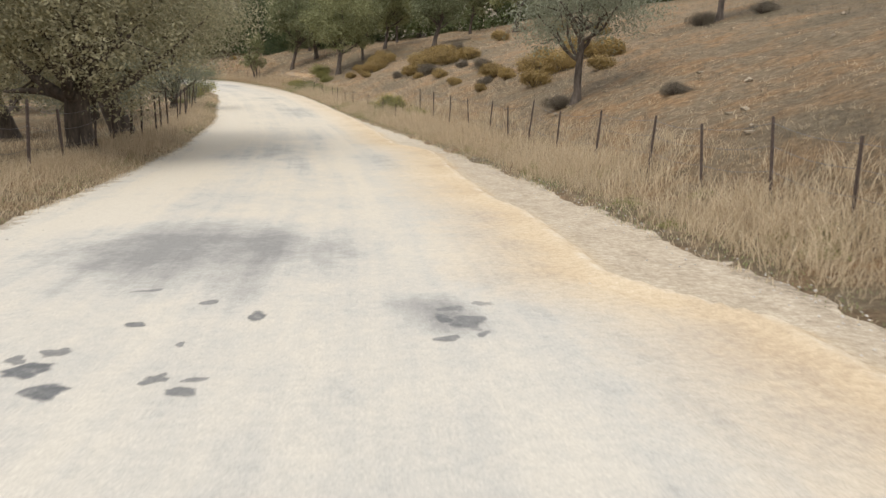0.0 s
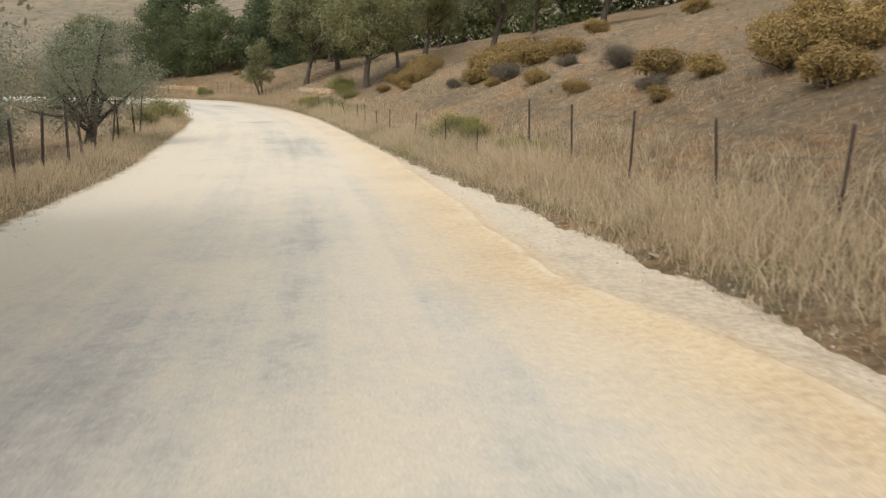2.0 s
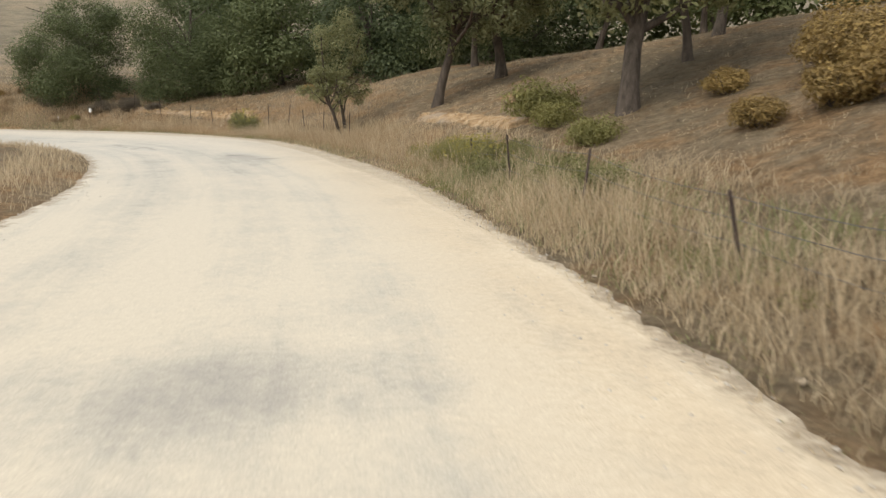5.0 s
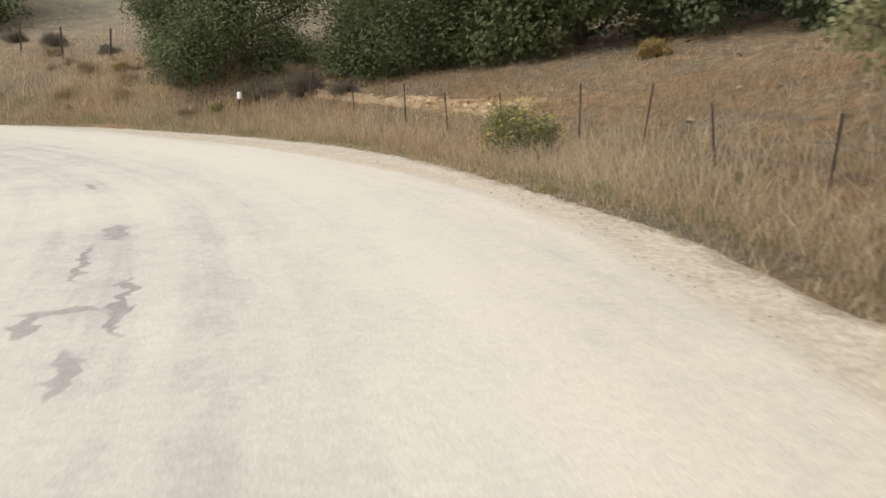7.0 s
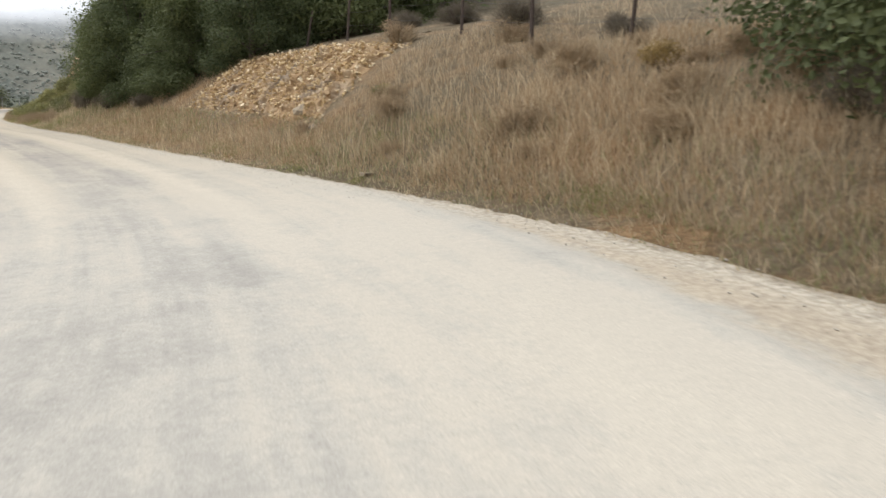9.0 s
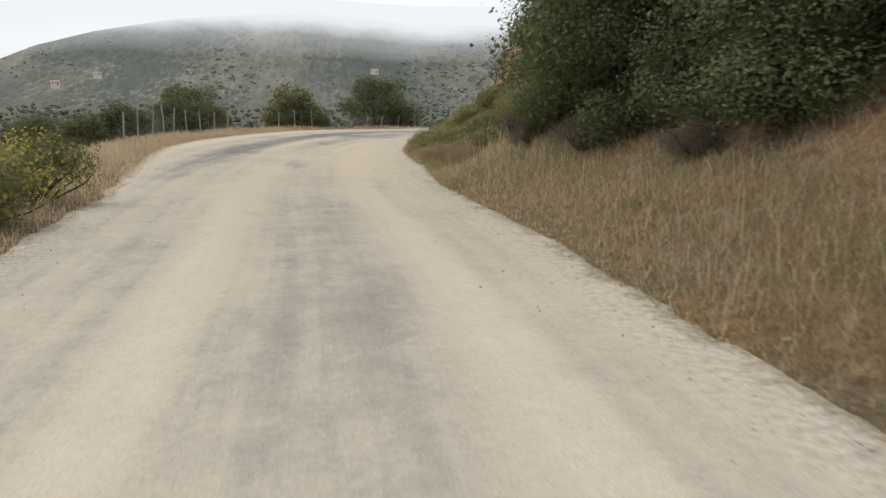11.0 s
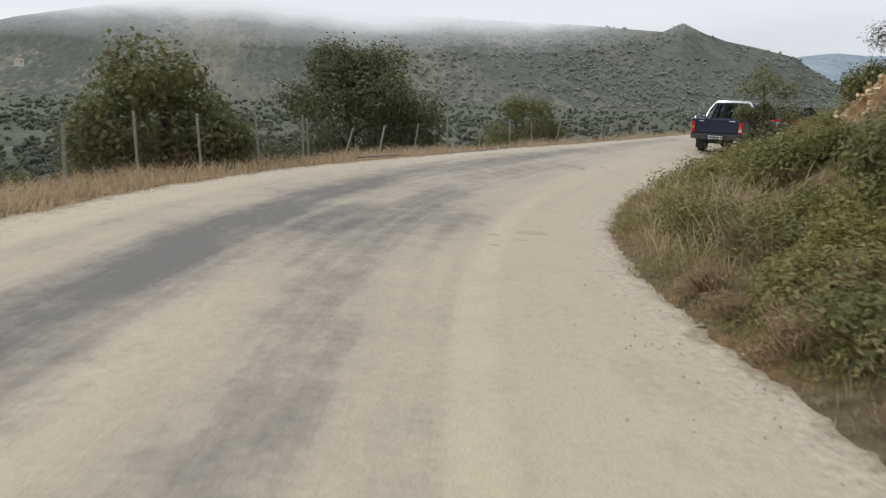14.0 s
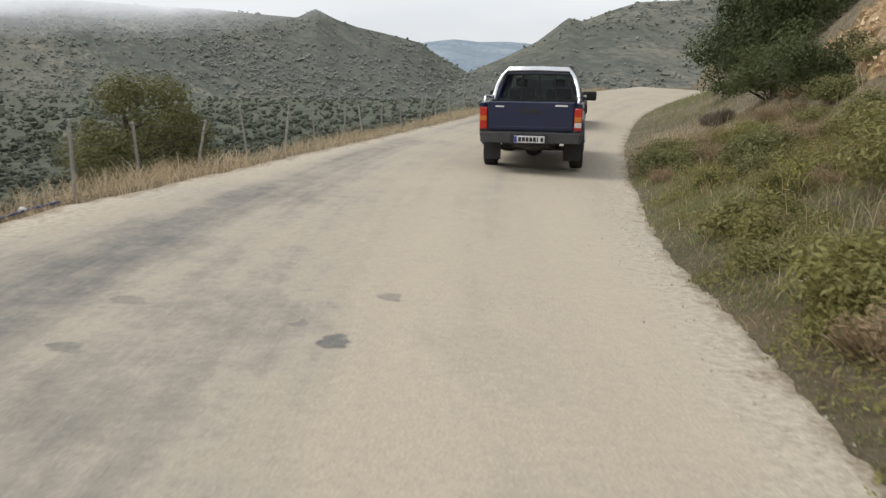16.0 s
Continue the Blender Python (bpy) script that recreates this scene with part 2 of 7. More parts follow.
    sand = ramp(n, l, math_node(n, l, "ADD", math_node(n, l, "MULTIPLY", blotch, 0.6), math_node(n, l, "MULTIPLY", fine, 0.4)), (0.38, (0.40, 0.28, 0.16)), (0.50, (0.505, 0.378, 0.225)), (0.62, (0.59, 0.475, 0.32)))
    early = along_mix(n, l, along, (0, (0.85,) * 3), (24, (0.9,) * 3), (44, (0.55,) * 3), (66, (0.35,) * 3), (76, (0.12,) * 3), (90, (0.0,) * 3))
    c = mix(n, l, math_node(n, l, "MULTIPLY", sandy, early), c, sand)
    gravel_colour = ramp(n, l, math_node(n, l, "ADD", math_node(n, l, "MULTIPLY", small, 0.45), math_node(n, l, "MULTIPLY", fine, 0.55)), (0.38, (0.23, 0.175, 0.112)), (0.51, (0.385, 0.31, 0.215)), (0.64, (0.53, 0.45, 0.34)))
    gravelly = math_node(n, l, "MULTIPLY", ramp(n, l, shifted, (0.50, (0, 0, 0)), (0.56, (0.85,) * 3)), along_mix(n, l, along, (0, (1,) * 3), (20, (0.9,) * 3), (28, (0.3,) * 3), (54, (0.3,) * 3), (62, (0.8,) * 3), (99, (0.75,) * 3), (104, (0.0,) * 3)))
    c = mix(n, l, gravelly, c, gravel_colour)
    # the thin bright lip of the crust
    lip = math_node(n, l, "MULTIPLY", ramp(n, l, math_node(n, l, "DIVIDE", math_node(n, l, "ADD", rim_sep.outputs[1], 0.5), 1.0), (0.36, (0, 0, 0)), (0.45, (0.8,) * 3), (0.51, (0.8,) * 3), (0.53, (0, 0, 0))), ramp(n, l, small, (0.42, (0, 0, 0)), (0.6, (1, 1, 1))))
    c = mix(n, l, math_node(n, l, "MULTIPLY", lip, early), c, (0.64, 0.56, 0.43))
    # pale crushed stone along the very edge, with litter from the verge
    creep = math_node(n, l, "ADD", rim_sep.outputs[0], math_node(n, l, "MULTIPLY", math_node(n, l, "SUBTRACT", small, 0.5), 1.0))
    crushed = along_mix(n, l, along, (80, (0.0,) * 3), (88, (0.7,) * 3), (108, (0.5,) * 3), (120, (0.4,) * 3))
    c = mix(n, l, math_node(n, l, "MULTIPLY", ramp(n, l, creep, (0.25, (1, 1, 1)), (0.55, (0, 0, 0))), crushed), c, ramp(n, l, fine, (0.36, (0.27, 0.24, 0.19)), (0.62, (0.56, 0.51, 0.42))))
    c = mix(n, l, ramp(n, l, creep, (0.0, (0.75,) * 3), (0.14, (0, 0, 0))), c, ramp(n, l, fine, (0.32, (0.15, 0.12, 0.08)), (0.5, (0.26, 0.21, 0.15)), (0.68, (0.40, 0.345, 0.26))))
    # small holes where the surface broke
    hole = spots(n, l, bend(n, l, v, 4.5, 0.34), HOLES, 0.14)
    hole = math_node(n, l, "MULTIPLY", hole, ramp(n, l, small, (0.34, (0.55,) * 3), (0.5, (1, 1, 1))))
    c = mix(n, l, hole, c, ramp(n, l, fine, (0.3, (0.10, 0.10, 0.097)), (0.7, (0.18, 0.178, 0.17))))
    c = mix(n, l, 0.4, c, grain, "OVERLAY")
    c = mix(n, l, 0.6, c, ramp(n, l, grit, (0.3, (0.34,) * 3), (0.7, (0.66,) * 3)), "OVERLAY")
    l.new(c, b.inputs["Base Color"])
    h = math_node(n, l, "ADD", math_node(n, l, "MULTIPLY", small, 0.6), math_node(n, l, "MULTIPLY", fine, 0.5))
    h = math_node(n, l, "ADD", h, math_node(n, l, "MULTIPLY", grit, 0.12))
    h = math_node(n, l, "SUBTRACT", h, math_node(n, l, "MULTIPLY", hole, 0.7))
    bump(n, l, b, h, 0.4, 0.02)
    return m


def hill_material(name, low, high, shrub, spot=0.02):
    """Dry pasture with dark shrubs in drifts; the fronts look towards -x or so, and lie back, so the pattern is drawn out that way."""
    m, n, l, b = node_material(name, 1.0, 0.0)
    flat = (0.3, 1, 1)
    big = noise_node(n, l, 0.006, 6, 0.6, stretch=flat)
    mid = noise_node(n, l, 0.022, 6, 0.7, stretch=flat)
    c = ramp(n, l, mid, (0.34, low), (0.52, tuple((p + q) / 2 for p, q in zip(low, high))), (0.64, high))
    field = noise_node(n, l, 0.0035, 5, 0.6, stretch=flat)
    c = mix(n, l, ramp(n, l, field, (0.46, (0, 0, 0)), (0.58, (0.6,) * 3)), c, shrub)
    c = mix(n, l, ramp(n, l, field, (0.34, (0.7,) * 3), (0.44, (0, 0, 0))), c, tuple(1.12 * q for q in high))
    g = n.new("ShaderNodeNewGeometry")
    k = n.new("ShaderNodeMapping")
    k.inputs["Scale"].default_value = flat
    l.new(g.outputs["Position"], k.inputs[0])
    for scale, soft, full in ((spot * 5, 0.16, 0.85), (spot * 11, 0.2, 0.75)):
        v = n.new("ShaderNodeTexVoronoi")
        v.inputs["Scale"].default_value = scale
        l.new(k.outputs[0], v.inputs["Vector"])
        near = math_node(n, l, "ADD", v.outputs["Distance"], math_node(n, l, "MULTIPLY", math_node(n, l, "SUBTRACT", big, 0.52), 2.2))
        c = mix(n, l, ramp(n, l, near, (0.34, (full,) * 3), (0.34 + soft, (0, 0, 0))), c, shrub)
    speck = noise_node(n, l, 0.09, 6, 0.75, stretch=flat)
    c = mix(n, l, 0.6, c, ramp(n, l, speck, (0.34, (0.33,) * 3), (0.64, (0.64,) * 3)), "OVERLAY")
    l.new(c, b.inputs["Base Color"])
    return m


def rock_material():
    m, n, l, b = node_material("cut_limestone", 0.9, 0.2)
    f = noise_node(n, l, 3.0, 8, 0.7)
    g = noise_node(n, l, 0.8, 4)
    o = n.new("ShaderNodeObjectInfo")
    c = ramp(n, l, f, (0.3, (0.17, 0.108, 0.055)), (0.5, (0.34, 0.23, 0.125)), (0.7, (0.50, 0.39, 0.255)))
    c = mix(n, l, ramp(n, l, g, (0.50, (0, 0, 0)), (0.64, (0.6, 0.6, 0.6))), c, (0.27, 0.235, 0.19))
    l.new(c, b.inputs["Base Color"])
    bump(n, l, b, f, 0.9, 0.08)
    return m


# bare asphalt, dust ridges and broken holes: metres across and along, half sizes, strength
BARE = [(-1.5, 7.5, 1.3, 1.5, 1.35), (0.65, 5.0, 0.22, 0.4, 1.1), (-1.5, 20.0, 1.2, 2.6, 0.38), (0.8, 18.6, 0.5, 2.2, 0.55), (-0.8, 17.6, 0.3, 1.8, 0.9), (-2.35, 20, 0.3, 1.6, 0.8), (-0.2, 26, 0.5, 3, 0.5),
        (0.15, 40.5, 0.75, 3.4, 0.85), (0.9, 41.5, 0.4, 2.0, 0.6), (-0.35, 52.7, 0.9, 0.5, 0.9), (-0.35, 45.5, 0.25, 2.0, 0.5), (0.5, 69.4, 0.9, 1.6, 0.8), (1.0, 63.9, 0.3, 1.0, 0.5), (-0.3, 67, 0.2, 3.0, 0.5),
        (-1.1, 77.0, 0.4, 2.6, 0.55), (-1.0, 83.5, 0.2, 1.4, 0.5), (0.4, 103.7, 0.5, 1.4, 0.5), (-2.2, 108, 0.6, 14, 0.55), (0.0, 112, 0.55, 12, 0.5), (-0.2, 99, 0.5, 4, 0.4),
        (-2.45, 134, 0.55, 9, 1.3), (-2.6, 146, 0.55, 8, 1.4), (-3.1, 151, 0.5, 8, 1.1), (-2.2, 157, 0.5, 7, 1.2), (-0.95, 140.5, 0.3, 6, 0.8), (-1.0, 146.5, 0.4, 4, 1.0), (-1.7, 145.2, 0.8, 2.2, 1.0), (-2.0, 166, 0.7, 9, 0.8), (-0.45, 126.5, 0.2, 1.6, 0.5), (-1.2, 154, 0.5, 5, 0.6), (-0.3, 146, 0.35, 1.6, 0.6), (-2.3, 180, 0.8, 9, 0.7), (-3.5, 140, 0.5, 8, 0.35), (-0.9, 92, 1.3, 8, 0.5), (-0.4, 72, 0.35, 8, 0.45), (-1.9, 68, 0.5, 8, 0.4), (-0.6, 92.0, 0.7, 0.18, 0.9), (0.3, 96.5, 0.4, 1.0, 0.7)]
DUSTY = [(-1.05, 109, 0.22, 13, 1.0), (0.98, 109, 0.24, 13, 1.0), (0.2, 141, 0.16, 13, 1.0), (1.0, 132, 0.8, 12, 0.8), (0.9, 148, 0.6, 12, 0.5), (-1.7, 136.5, 0.28, 6, 0.9), (-4.2, 140, 0.55, 12, 1.0), (-3.5, 158, 0.45, 10, 1.0), (-3.3, 146, 0.3, 4, 0.5), (0.2, 158, 0.35, 8, 0.6), (1.6, 158, 0.6, 8, 0.7), (-2.6, 172, 0.4, 10, 1.0),
         (1.2, 70, 0.35, 14, 0.8), (1.9, 88, 0.9, 10, 0.8), (0.2, 15, 0.3, 9, 0.6), (-2.9, 22, 0.5, 20, 0.8), (1.4, 34, 0.4, 16, 0.6)]
HOLES = [(-1.66, 4.22, 0.10, 0.12, 1.0), (-1.45, 3.88, 0.09, 0.13, 1.0), (-1.8, 4.34, 0.06, 0.05, 0.8), (-1.33, 5.0, 0.06, 0.07, 0.9), (-0.63, 5.2, 0.075, 0.11, 0.95), (-1.01, 5.6, 0.06, 0.08, 0.8), (-1.48, 6.0, 0.08, 0.06, 0.7), (-0.83, 3.8, 0.06, 0.05, 0.9), (-0.98, 4.0, 0.05, 0.05, 0.9), (-0.79, 4.0, 0.04, 0.04, 0.8), (-1.62, 4.5, 0.06, 0.08, 0.8), (-0.99, 4.6, 0.03, 0.04, 0.8),
         (0.69, 5.0, 0.12, 0.16, 0.8), (0.53, 5.1, 0.05, 0.11, 0.9), (0.76, 4.74, 0.05, 0.07, 0.8), (0.53, 4.62, 0.07, 0.06, 0.8), (0.62, 5.35, 0.10, 0.06, 0.6), (0.85, 5.45, 0.05, 0.08, 0.6),
         (-0.26, 156.3, 0.085, 0.11, 0.9), (0.0, 157.3, 0.08, 0.10, 0.55), (-0.49, 156.6, 0.05, 0.07, 0.5), (-1.57, 156.9, 0.12, 0.10, 0.5), (-1.56, 156.0, 0.07, 0.10, 0.6), (0.54, 145.6, 0.16, 0.14, 0.28), (0.15, 145.2, 0.10, 0.10, 0.28), (0.46, 145.0, 0.10, 0.08, 0.28), (0.19, 144.5, 0.10, 0.08, 0.28),
         (-1.22, 77.5, 0.05, 0.75, 0.6), (-0.85, 76.0, 0.045, 0.8, 0.6), (-1.35, 75.6, 0.06, 0.3, 0.55), (-1.02, 79.0, 0.10, 0.5, 0.5), (-1.0, 83.5, 0.06, 0.35, 0.5), (-1.0, 74.6, 0.07, 0.4, 0.5), (-1.2, 75.9, 0.30, 0.10, 0.5), (0.35, 70.6, 0.25, 0.16, 0.45), (0.9, 69.2, 0.3, 0.16, 0.4)]
BARK = bark_material()
GROUND = ground_material()
ROAD = road_material()
ROCK = rock_material()
# distance haze is painted into these colours: greyed hills, bluish far ridge
HAZED_HILL = hill_material("hazed_scrub_hill", (0.130, 0.136, 0.116), (0.215, 0.202, 0.163), (0.104, 0.113, 0.099))
HAZED_FAR_HILL = hill_material("hazed_far_ridge", (0.25, 0.30, 0.34), (0.31, 0.36, 0.40), (0.22, 0.27, 0.31))
OAK_LEAF = leaf_material("oak_leaf", (0.10, 0.112, 0.058), (0.33, 0.34, 0.185), (1.2, 1.05, 0.6), 0.4, 0.45)
OLIVE_LEAF = leaf_material("olive_leaf", (0.13, 0.14, 0.088), (0.38, 0.39, 0.275), (1.0, 1.0, 1.0), 0.35, 0.5)
DARK_LEAF = leaf_material("evergreen_leaf", (0.045, 0.062, 0.028), (0.165, 0.195, 0.088), (1.1, 1.0, 0.7), 0.35, 0.5)
VALLEY_LEAF = leaf_material("valley_leaf", (0.062, 0.073, 0.034), (0.215, 0.225, 0.11), (1.2, 1.05, 0.6), 0.4, 0.45)
OLD_LEAF = leaf_material("old_oak_leaf", (0.19, 0.178, 0.112), (0.50, 0.465, 0.30), (1.1, 1.0, 0.75), 0.5, 0.4)
BRAMBLE = leaf_material("bramble_leaf", (0.085, 0.097, 0.038), (0.34, 0.335, 0.15), (1.25, 1.05, 0.6), 0.4, 0.5)
SPURGE = leaf_material("dry_spurge", (0.17, 0.115, 0.045), (0.46, 0.32, 0.11), (0.9, 0.9, 0.9), 0.25)
GREY_SCRUB = leaf_material("grey_scrub", (0.10, 0.083, 0.058), (0.28, 0.235, 0.17), (1, 1, 1), 0.25)
FLOWER = leaf_material("yellow_flower", (0.26, 0.225, 0.05), (0.46, 0.39, 0.09), (1, 1, 1), 0.3)
HERB = leaf_material("green_herb", (0.11, 0.12, 0.048), (0.34, 0.33, 0.155), (1.2, 1.05, 0.8), 0.45, 0.45)
STRAW = leaf_material("dry_grass", (0.38, 0.285, 0.17), (0.86, 0.72, 0.50), (1, 0.95, 0.9), 0.5, 0.6, 1.6)
RUSSET = leaf_material("russet_weed", (0.28, 0.185, 0.10), (0.64, 0.465, 0.28), (1, 1, 1), 0.5, 0.5, 1.6)
RUSSET_TWIG = leaf_material("dead_weed_leaf", (0.22, 0.155, 0.09), (0.56, 0.43, 0.27), (1, 1, 1), 0.35, 0.5, 1.2)
GREEN_GRASS = leaf_material("green_grass", (0.15, 0.165, 0.07), (0.45, 0.45, 0.24), (1.1, 1.0, 0.8), 0.5, 0.6, 1.6)
RUSTY = plain("rusty_stake", (0.075, 0.055, 0.045), 0.85, 0.2, 0.3, 0.4, 30)
GREY_POST = plain("weathered_grey_post", (0.30, 0.285, 0.26), 0.85, 0.0, 0.3, 0.25, 20)
WIRE = plain("fence_wire", (0.16, 0.155, 0.15), 0.6, 0.6, 0.4, 0.1)


# ---- the road's line ----
LINE_X = [3.1, 2.2, 1.4, 0.6, -0.2, -1.1, -2.4, -3.9, -5.7, -7.7, -9.9, -12.5, -15.9, -20.4, -26.0, -32.9, -40.6, -48.5, -56.5, -64.5, -72.5, -80.5, -88.1, -95.2, -101.7, -107.5, -112.7, -117.6, -122.0, -125.8, -129.0]
LINE_Y = [-29.8, -21.9, -13.9, -6.0, 2.0, 9.9, 17.8, 25.7, 33.5, 41.2, 48.9, 56.5, 63.7, 70.4, 76.0, 80.0, 82.2, 82.8, 82.8, 82.5, 82.7, 83.7, 85.9, 89.6, 94.3, 99.7, 105.9, 112.2, 118.9, 125.9, 133.2]
LINE_Z = [1.11, 0.81, 0.52, 0.22, -0.07, -0.35, -0.61, -0.80, -0.88, -0.87, -0.79, -0.71, -0.65, -0.59, -0.68, -0.81, -0.91, -0.99, -1.08, -1.23, -1.41, -1.58, -1.78, -1.97, -2.06, -2.06, -1.95, -1.75, -1.5, -1.25, -1.0]
KNOT = -30 + 8.0 * np.arange(31)
STEP = 0.5
ST = np.arange(-30, 210.01, STEP)


def smooth_line(values):
    """A cubic through the knots, sampled at every station."""
    v = np.array(values)
    slope = np.gradient(v, 8.0)
    k = np.clip(((ST - KNOT[0]) // 8).astype(int), 0, 29)
    u = (ST - KNOT[k]) / 8
    h00, h10, h01, h11 = 2 * u**3 - 3 * u**2 + 1, u**3 - 2 * u**2 + u, -2 * u**3 + 3 * u**2, u**3 - u**2
    return h00 * v[k] + h10 * 8 * slope[k] + h01 * v[k + 1] + h11 * 8 * slope[k + 1]


CX, CY, CZ = smooth_line(LINE_X), smooth_line(LINE_Y), smooth_line(LINE_Z)
TX, TY = np.gradient(CX), np.gradient(CY)
TX, TY = TX / np.hypot(TX, TY), TY / np.hypot(TX, TY)


def edge_right(s):
    return np.interp(s, [-30, 5, 9, 16, 20, 26, 32, 38, 42, 48, 57, 62, 65, 70, 74, 77, 80, 83, 86, 89, 92, 95, 97, 99, 101, 103, 105, 108, 111, 116, 122, 127, 129, 133, 137, 140, 143, 146, 149, 152, 154.5, 157, 159, 161, 164, 170, 179, 211],
                     [3.45, 3.4, 3.2, 3.2, 3.08, 2.9, 2.6, 2.33, 2.17, 2.06, 2.12, 2.4, 2.55, 2.66, 3.1, 3.45, 3.62, 3.95, 4.28, 4.2, 3.97, 3.75, 3.45, 3.12, 2.85, 2.62, 2.5, 2.25, 2.14, 2.22, 2.22, 2.5, 2.42, 2.22, 2.03, 1.85, 1.58, 1.42, 1.46, 1.58, 1.85, 2.2, 2.3, 2.48, 2.8, 3.0, 2.75, 2.6])


def edge_left(s):
    return np.interp(s, [-30, 8, 28, 35, 43, 50, 70, 105, 120, 126, 131, 135, 139, 145, 150, 153, 157, 160, 164, 171, 179, 211], [3.75, 3.74, 3.7, 3.5, 3.55, 3.35, 3.0, 2.7, 2.8, 3.6, 4.35, 4.55, 4.48, 4.46, 4.38, 4.05, 3.62, 3.36, 2.85, 2.4, 2.4, 2.6])


def crust(s):
    """How far to the right the firm surface ends and gravel begins."""
    return np.interp(s, [-30, 4.9, 5.7, 6.4, 9.3, 11.5, 15.9, 18.6, 20.2, 21.8, 23.4, 25.6, 34, 40, 48, 60, 66, 72, 77, 82, 88, 93, 96, 101, 106, 211],
                     [2.7, 2.7, 2.3, 2.0, 2.08, 1.96, 2.14, 2.35, 2.47, 2.3, 1.95, 1.88, 2.1, 2.1, 1.98, 1.95, 1.95, 2.2, 2.75, 3.0, 2.92, 2.86, 2.95, 2.75, 2.6, 3.4])


def cross_fall(s):
    """How much the surface rises to the right, per metre."""
    return np.interp(s, [-30, 35, 60, 75, 98, 112, 130, 145, 211], [0.035, 0.03, 0.02, 0.05, 0.06, 0.02, -0.02, -0.045, -0.045])


R_OUT = [0, 0.6, 1.2, 2, 3, 4, 6, 10, 16, 30, 60, 150]
R_AT = [35, 62, 85, 100, 107, 118, 141, 155, 172]
R_UP = np.array([
    [0, .03, .10, .45, 1.0, 1.45, 2.2, 3.7, 5.6, 9, 14, 22],
    [0, .05, .15, .40, .80, 1.2, 2.0, 3.3, 5.0, 8, 13, 20],
    [0, .03, .06, .15, .80, 1.3, 1.9, 2.8, 3.8, 6, 11, 24],
    [0, .10, .40, 1.0, 1.6, 2.0, 2.5, 3.4, 5.0, 9, 17, 36],
    [0, .08, .30, .80, 1.85, 2.5, 3.0, 3.7, 5.2, 9, 17, 32],
    [0, .10, .40, .90, 1.6, 2.2, 3.2, 5.0, 7.0, 10, 15, 22],
    [0, .12, .30, .65, 1.7, 3.7, 5.8, 7.8, 9.2, 12, 16, 22],
    [0, .12, .30, .55, 1.0, 1.6, 3.0, 5.5, 8.0, 12, 16, 22],
    [0, .12, .30, .60, 1.2, 2.2, 4.2, 7.0, 9.0, 12, 16, 22]])
L_OUT = [0, 1, 2, 4, 8, 15, 30, 60, 150]
L_AT = [60, 75, 110, 130, 158]
L_UP = np.array([
    [0, .12, .05, -.2, -.5, -.9, -1.2, -1.0, 0],
    [0, .10, .10, .0, -.2, -.5, -1.0, -2.0, -4],
    [0, .10, .05, -.2, -.8, -2.0, -5.0, -9.0, -14],
    [0, .06, -.10, -.8, -2.4, -5.0, -10, -17, -28],
    [0, -.08, -.40, -1.3, -3.0, -5.6, -10.5, -17, -28]])


def table(s, d, at, out, up):
    k = np.clip(np.searchsorted(at, s) - 1, 0, len(at) - 2)
    at = np.array(at, float)
    u = np.clip((s - at[k]) / (at[k + 1] - at[k]), 0, 1)
    u = u * u * (3 - 2 * u)
    j = np.clip(np.searchsorted(out, d, side="right") - 1, 0, len(out) - 2)
    out = np.array(out, float)
    w = np.clip((d - out[j]) / (out[j + 1] - out[j]), 0, 1)
    low = up[k, j] * (1 - w) + up[k, j + 1] * w
    high = up[k + 1, j] * (1 - w) + up[k + 1, j + 1] * w
    return low * (1 - u) + high * u


def waves(x, y, seed=0):
    """A cheap smooth unevenness of about one metre's height."""
    r = np.random.RandomState(seed)
    total = 0 * x
    for k in range(9):
        a, f, p = r.uniform(0, 6.28), 0.25 * 1.5**k, r.uniform(0, 6.28)
        total = total + np.sin((x * np.cos(a) + y * np.sin(a)) * f + p) / (1 + 0.7 * k)
    return total / 3.5


def station(x, y):
    """The nearest station of the road and how far to its right a place lies."""
    x, y = np.atleast_1d(np.asarray(x, float)), np.atleast_1d(np.asarray(y, float))
    s, lat, z = np.empty_like(x), np.empty_like(x), np.empty_like(x)
    for a in range(0, len(x), 20000):
        b = slice(a, a + 20000)
        dx, dy = x[b, None] - CX, y[b, None] - CY
        k = np.argmin(dx * dx + dy * dy, 1)
        n = np.arange(len(k))
        vx, vy = dx[n, k], dy[n, k]
        along = np.clip(vx * TX[k] + vy * TY[k], -STEP, STEP)
        s[b], lat[b] = ST[k] + along, vx * TY[k] - vy * TX[k]
        far = np.hypot(vx, vy)
        lat[b] = np.where(far > np.abs(lat[b]) + 0.5, np.sign(lat[b]) * far, lat[b])
        z[b] = np.interp(s[b], ST, CZ)
    return s, lat, z


def ground_height(x, y):
    s, lat, z = station(x, y)
    er, el, fall = edge_right(s), edge_left(s), cross_fall(s)
    dr, dl = lat - er, -lat - el
    x, y = np.atleast_1d(np.asarray(x, float)), np.atleast_1d(np.asarray(y, float))
    rough = waves(x, y)
    right = z + fall * er + table(s, np.maximum(dr, 0), R_AT, R_OUT, R_UP) + rough * np.clip(dr - 0.5, 0, 6) * 0.06
    left = z - fall * el + table(s, np.maximum(dl, 0), L_AT, L_OUT, L_UP) + rough * np.clip(dl - 0.5, 0, 6) * 0.05
    bed = z + fall * lat - 0.12 * np.clip(np.minimum(-dr, -dl) / 0.5, 0, 1)
    return np.where(dr > 0, right, np.where(dl > 0, left, bed))


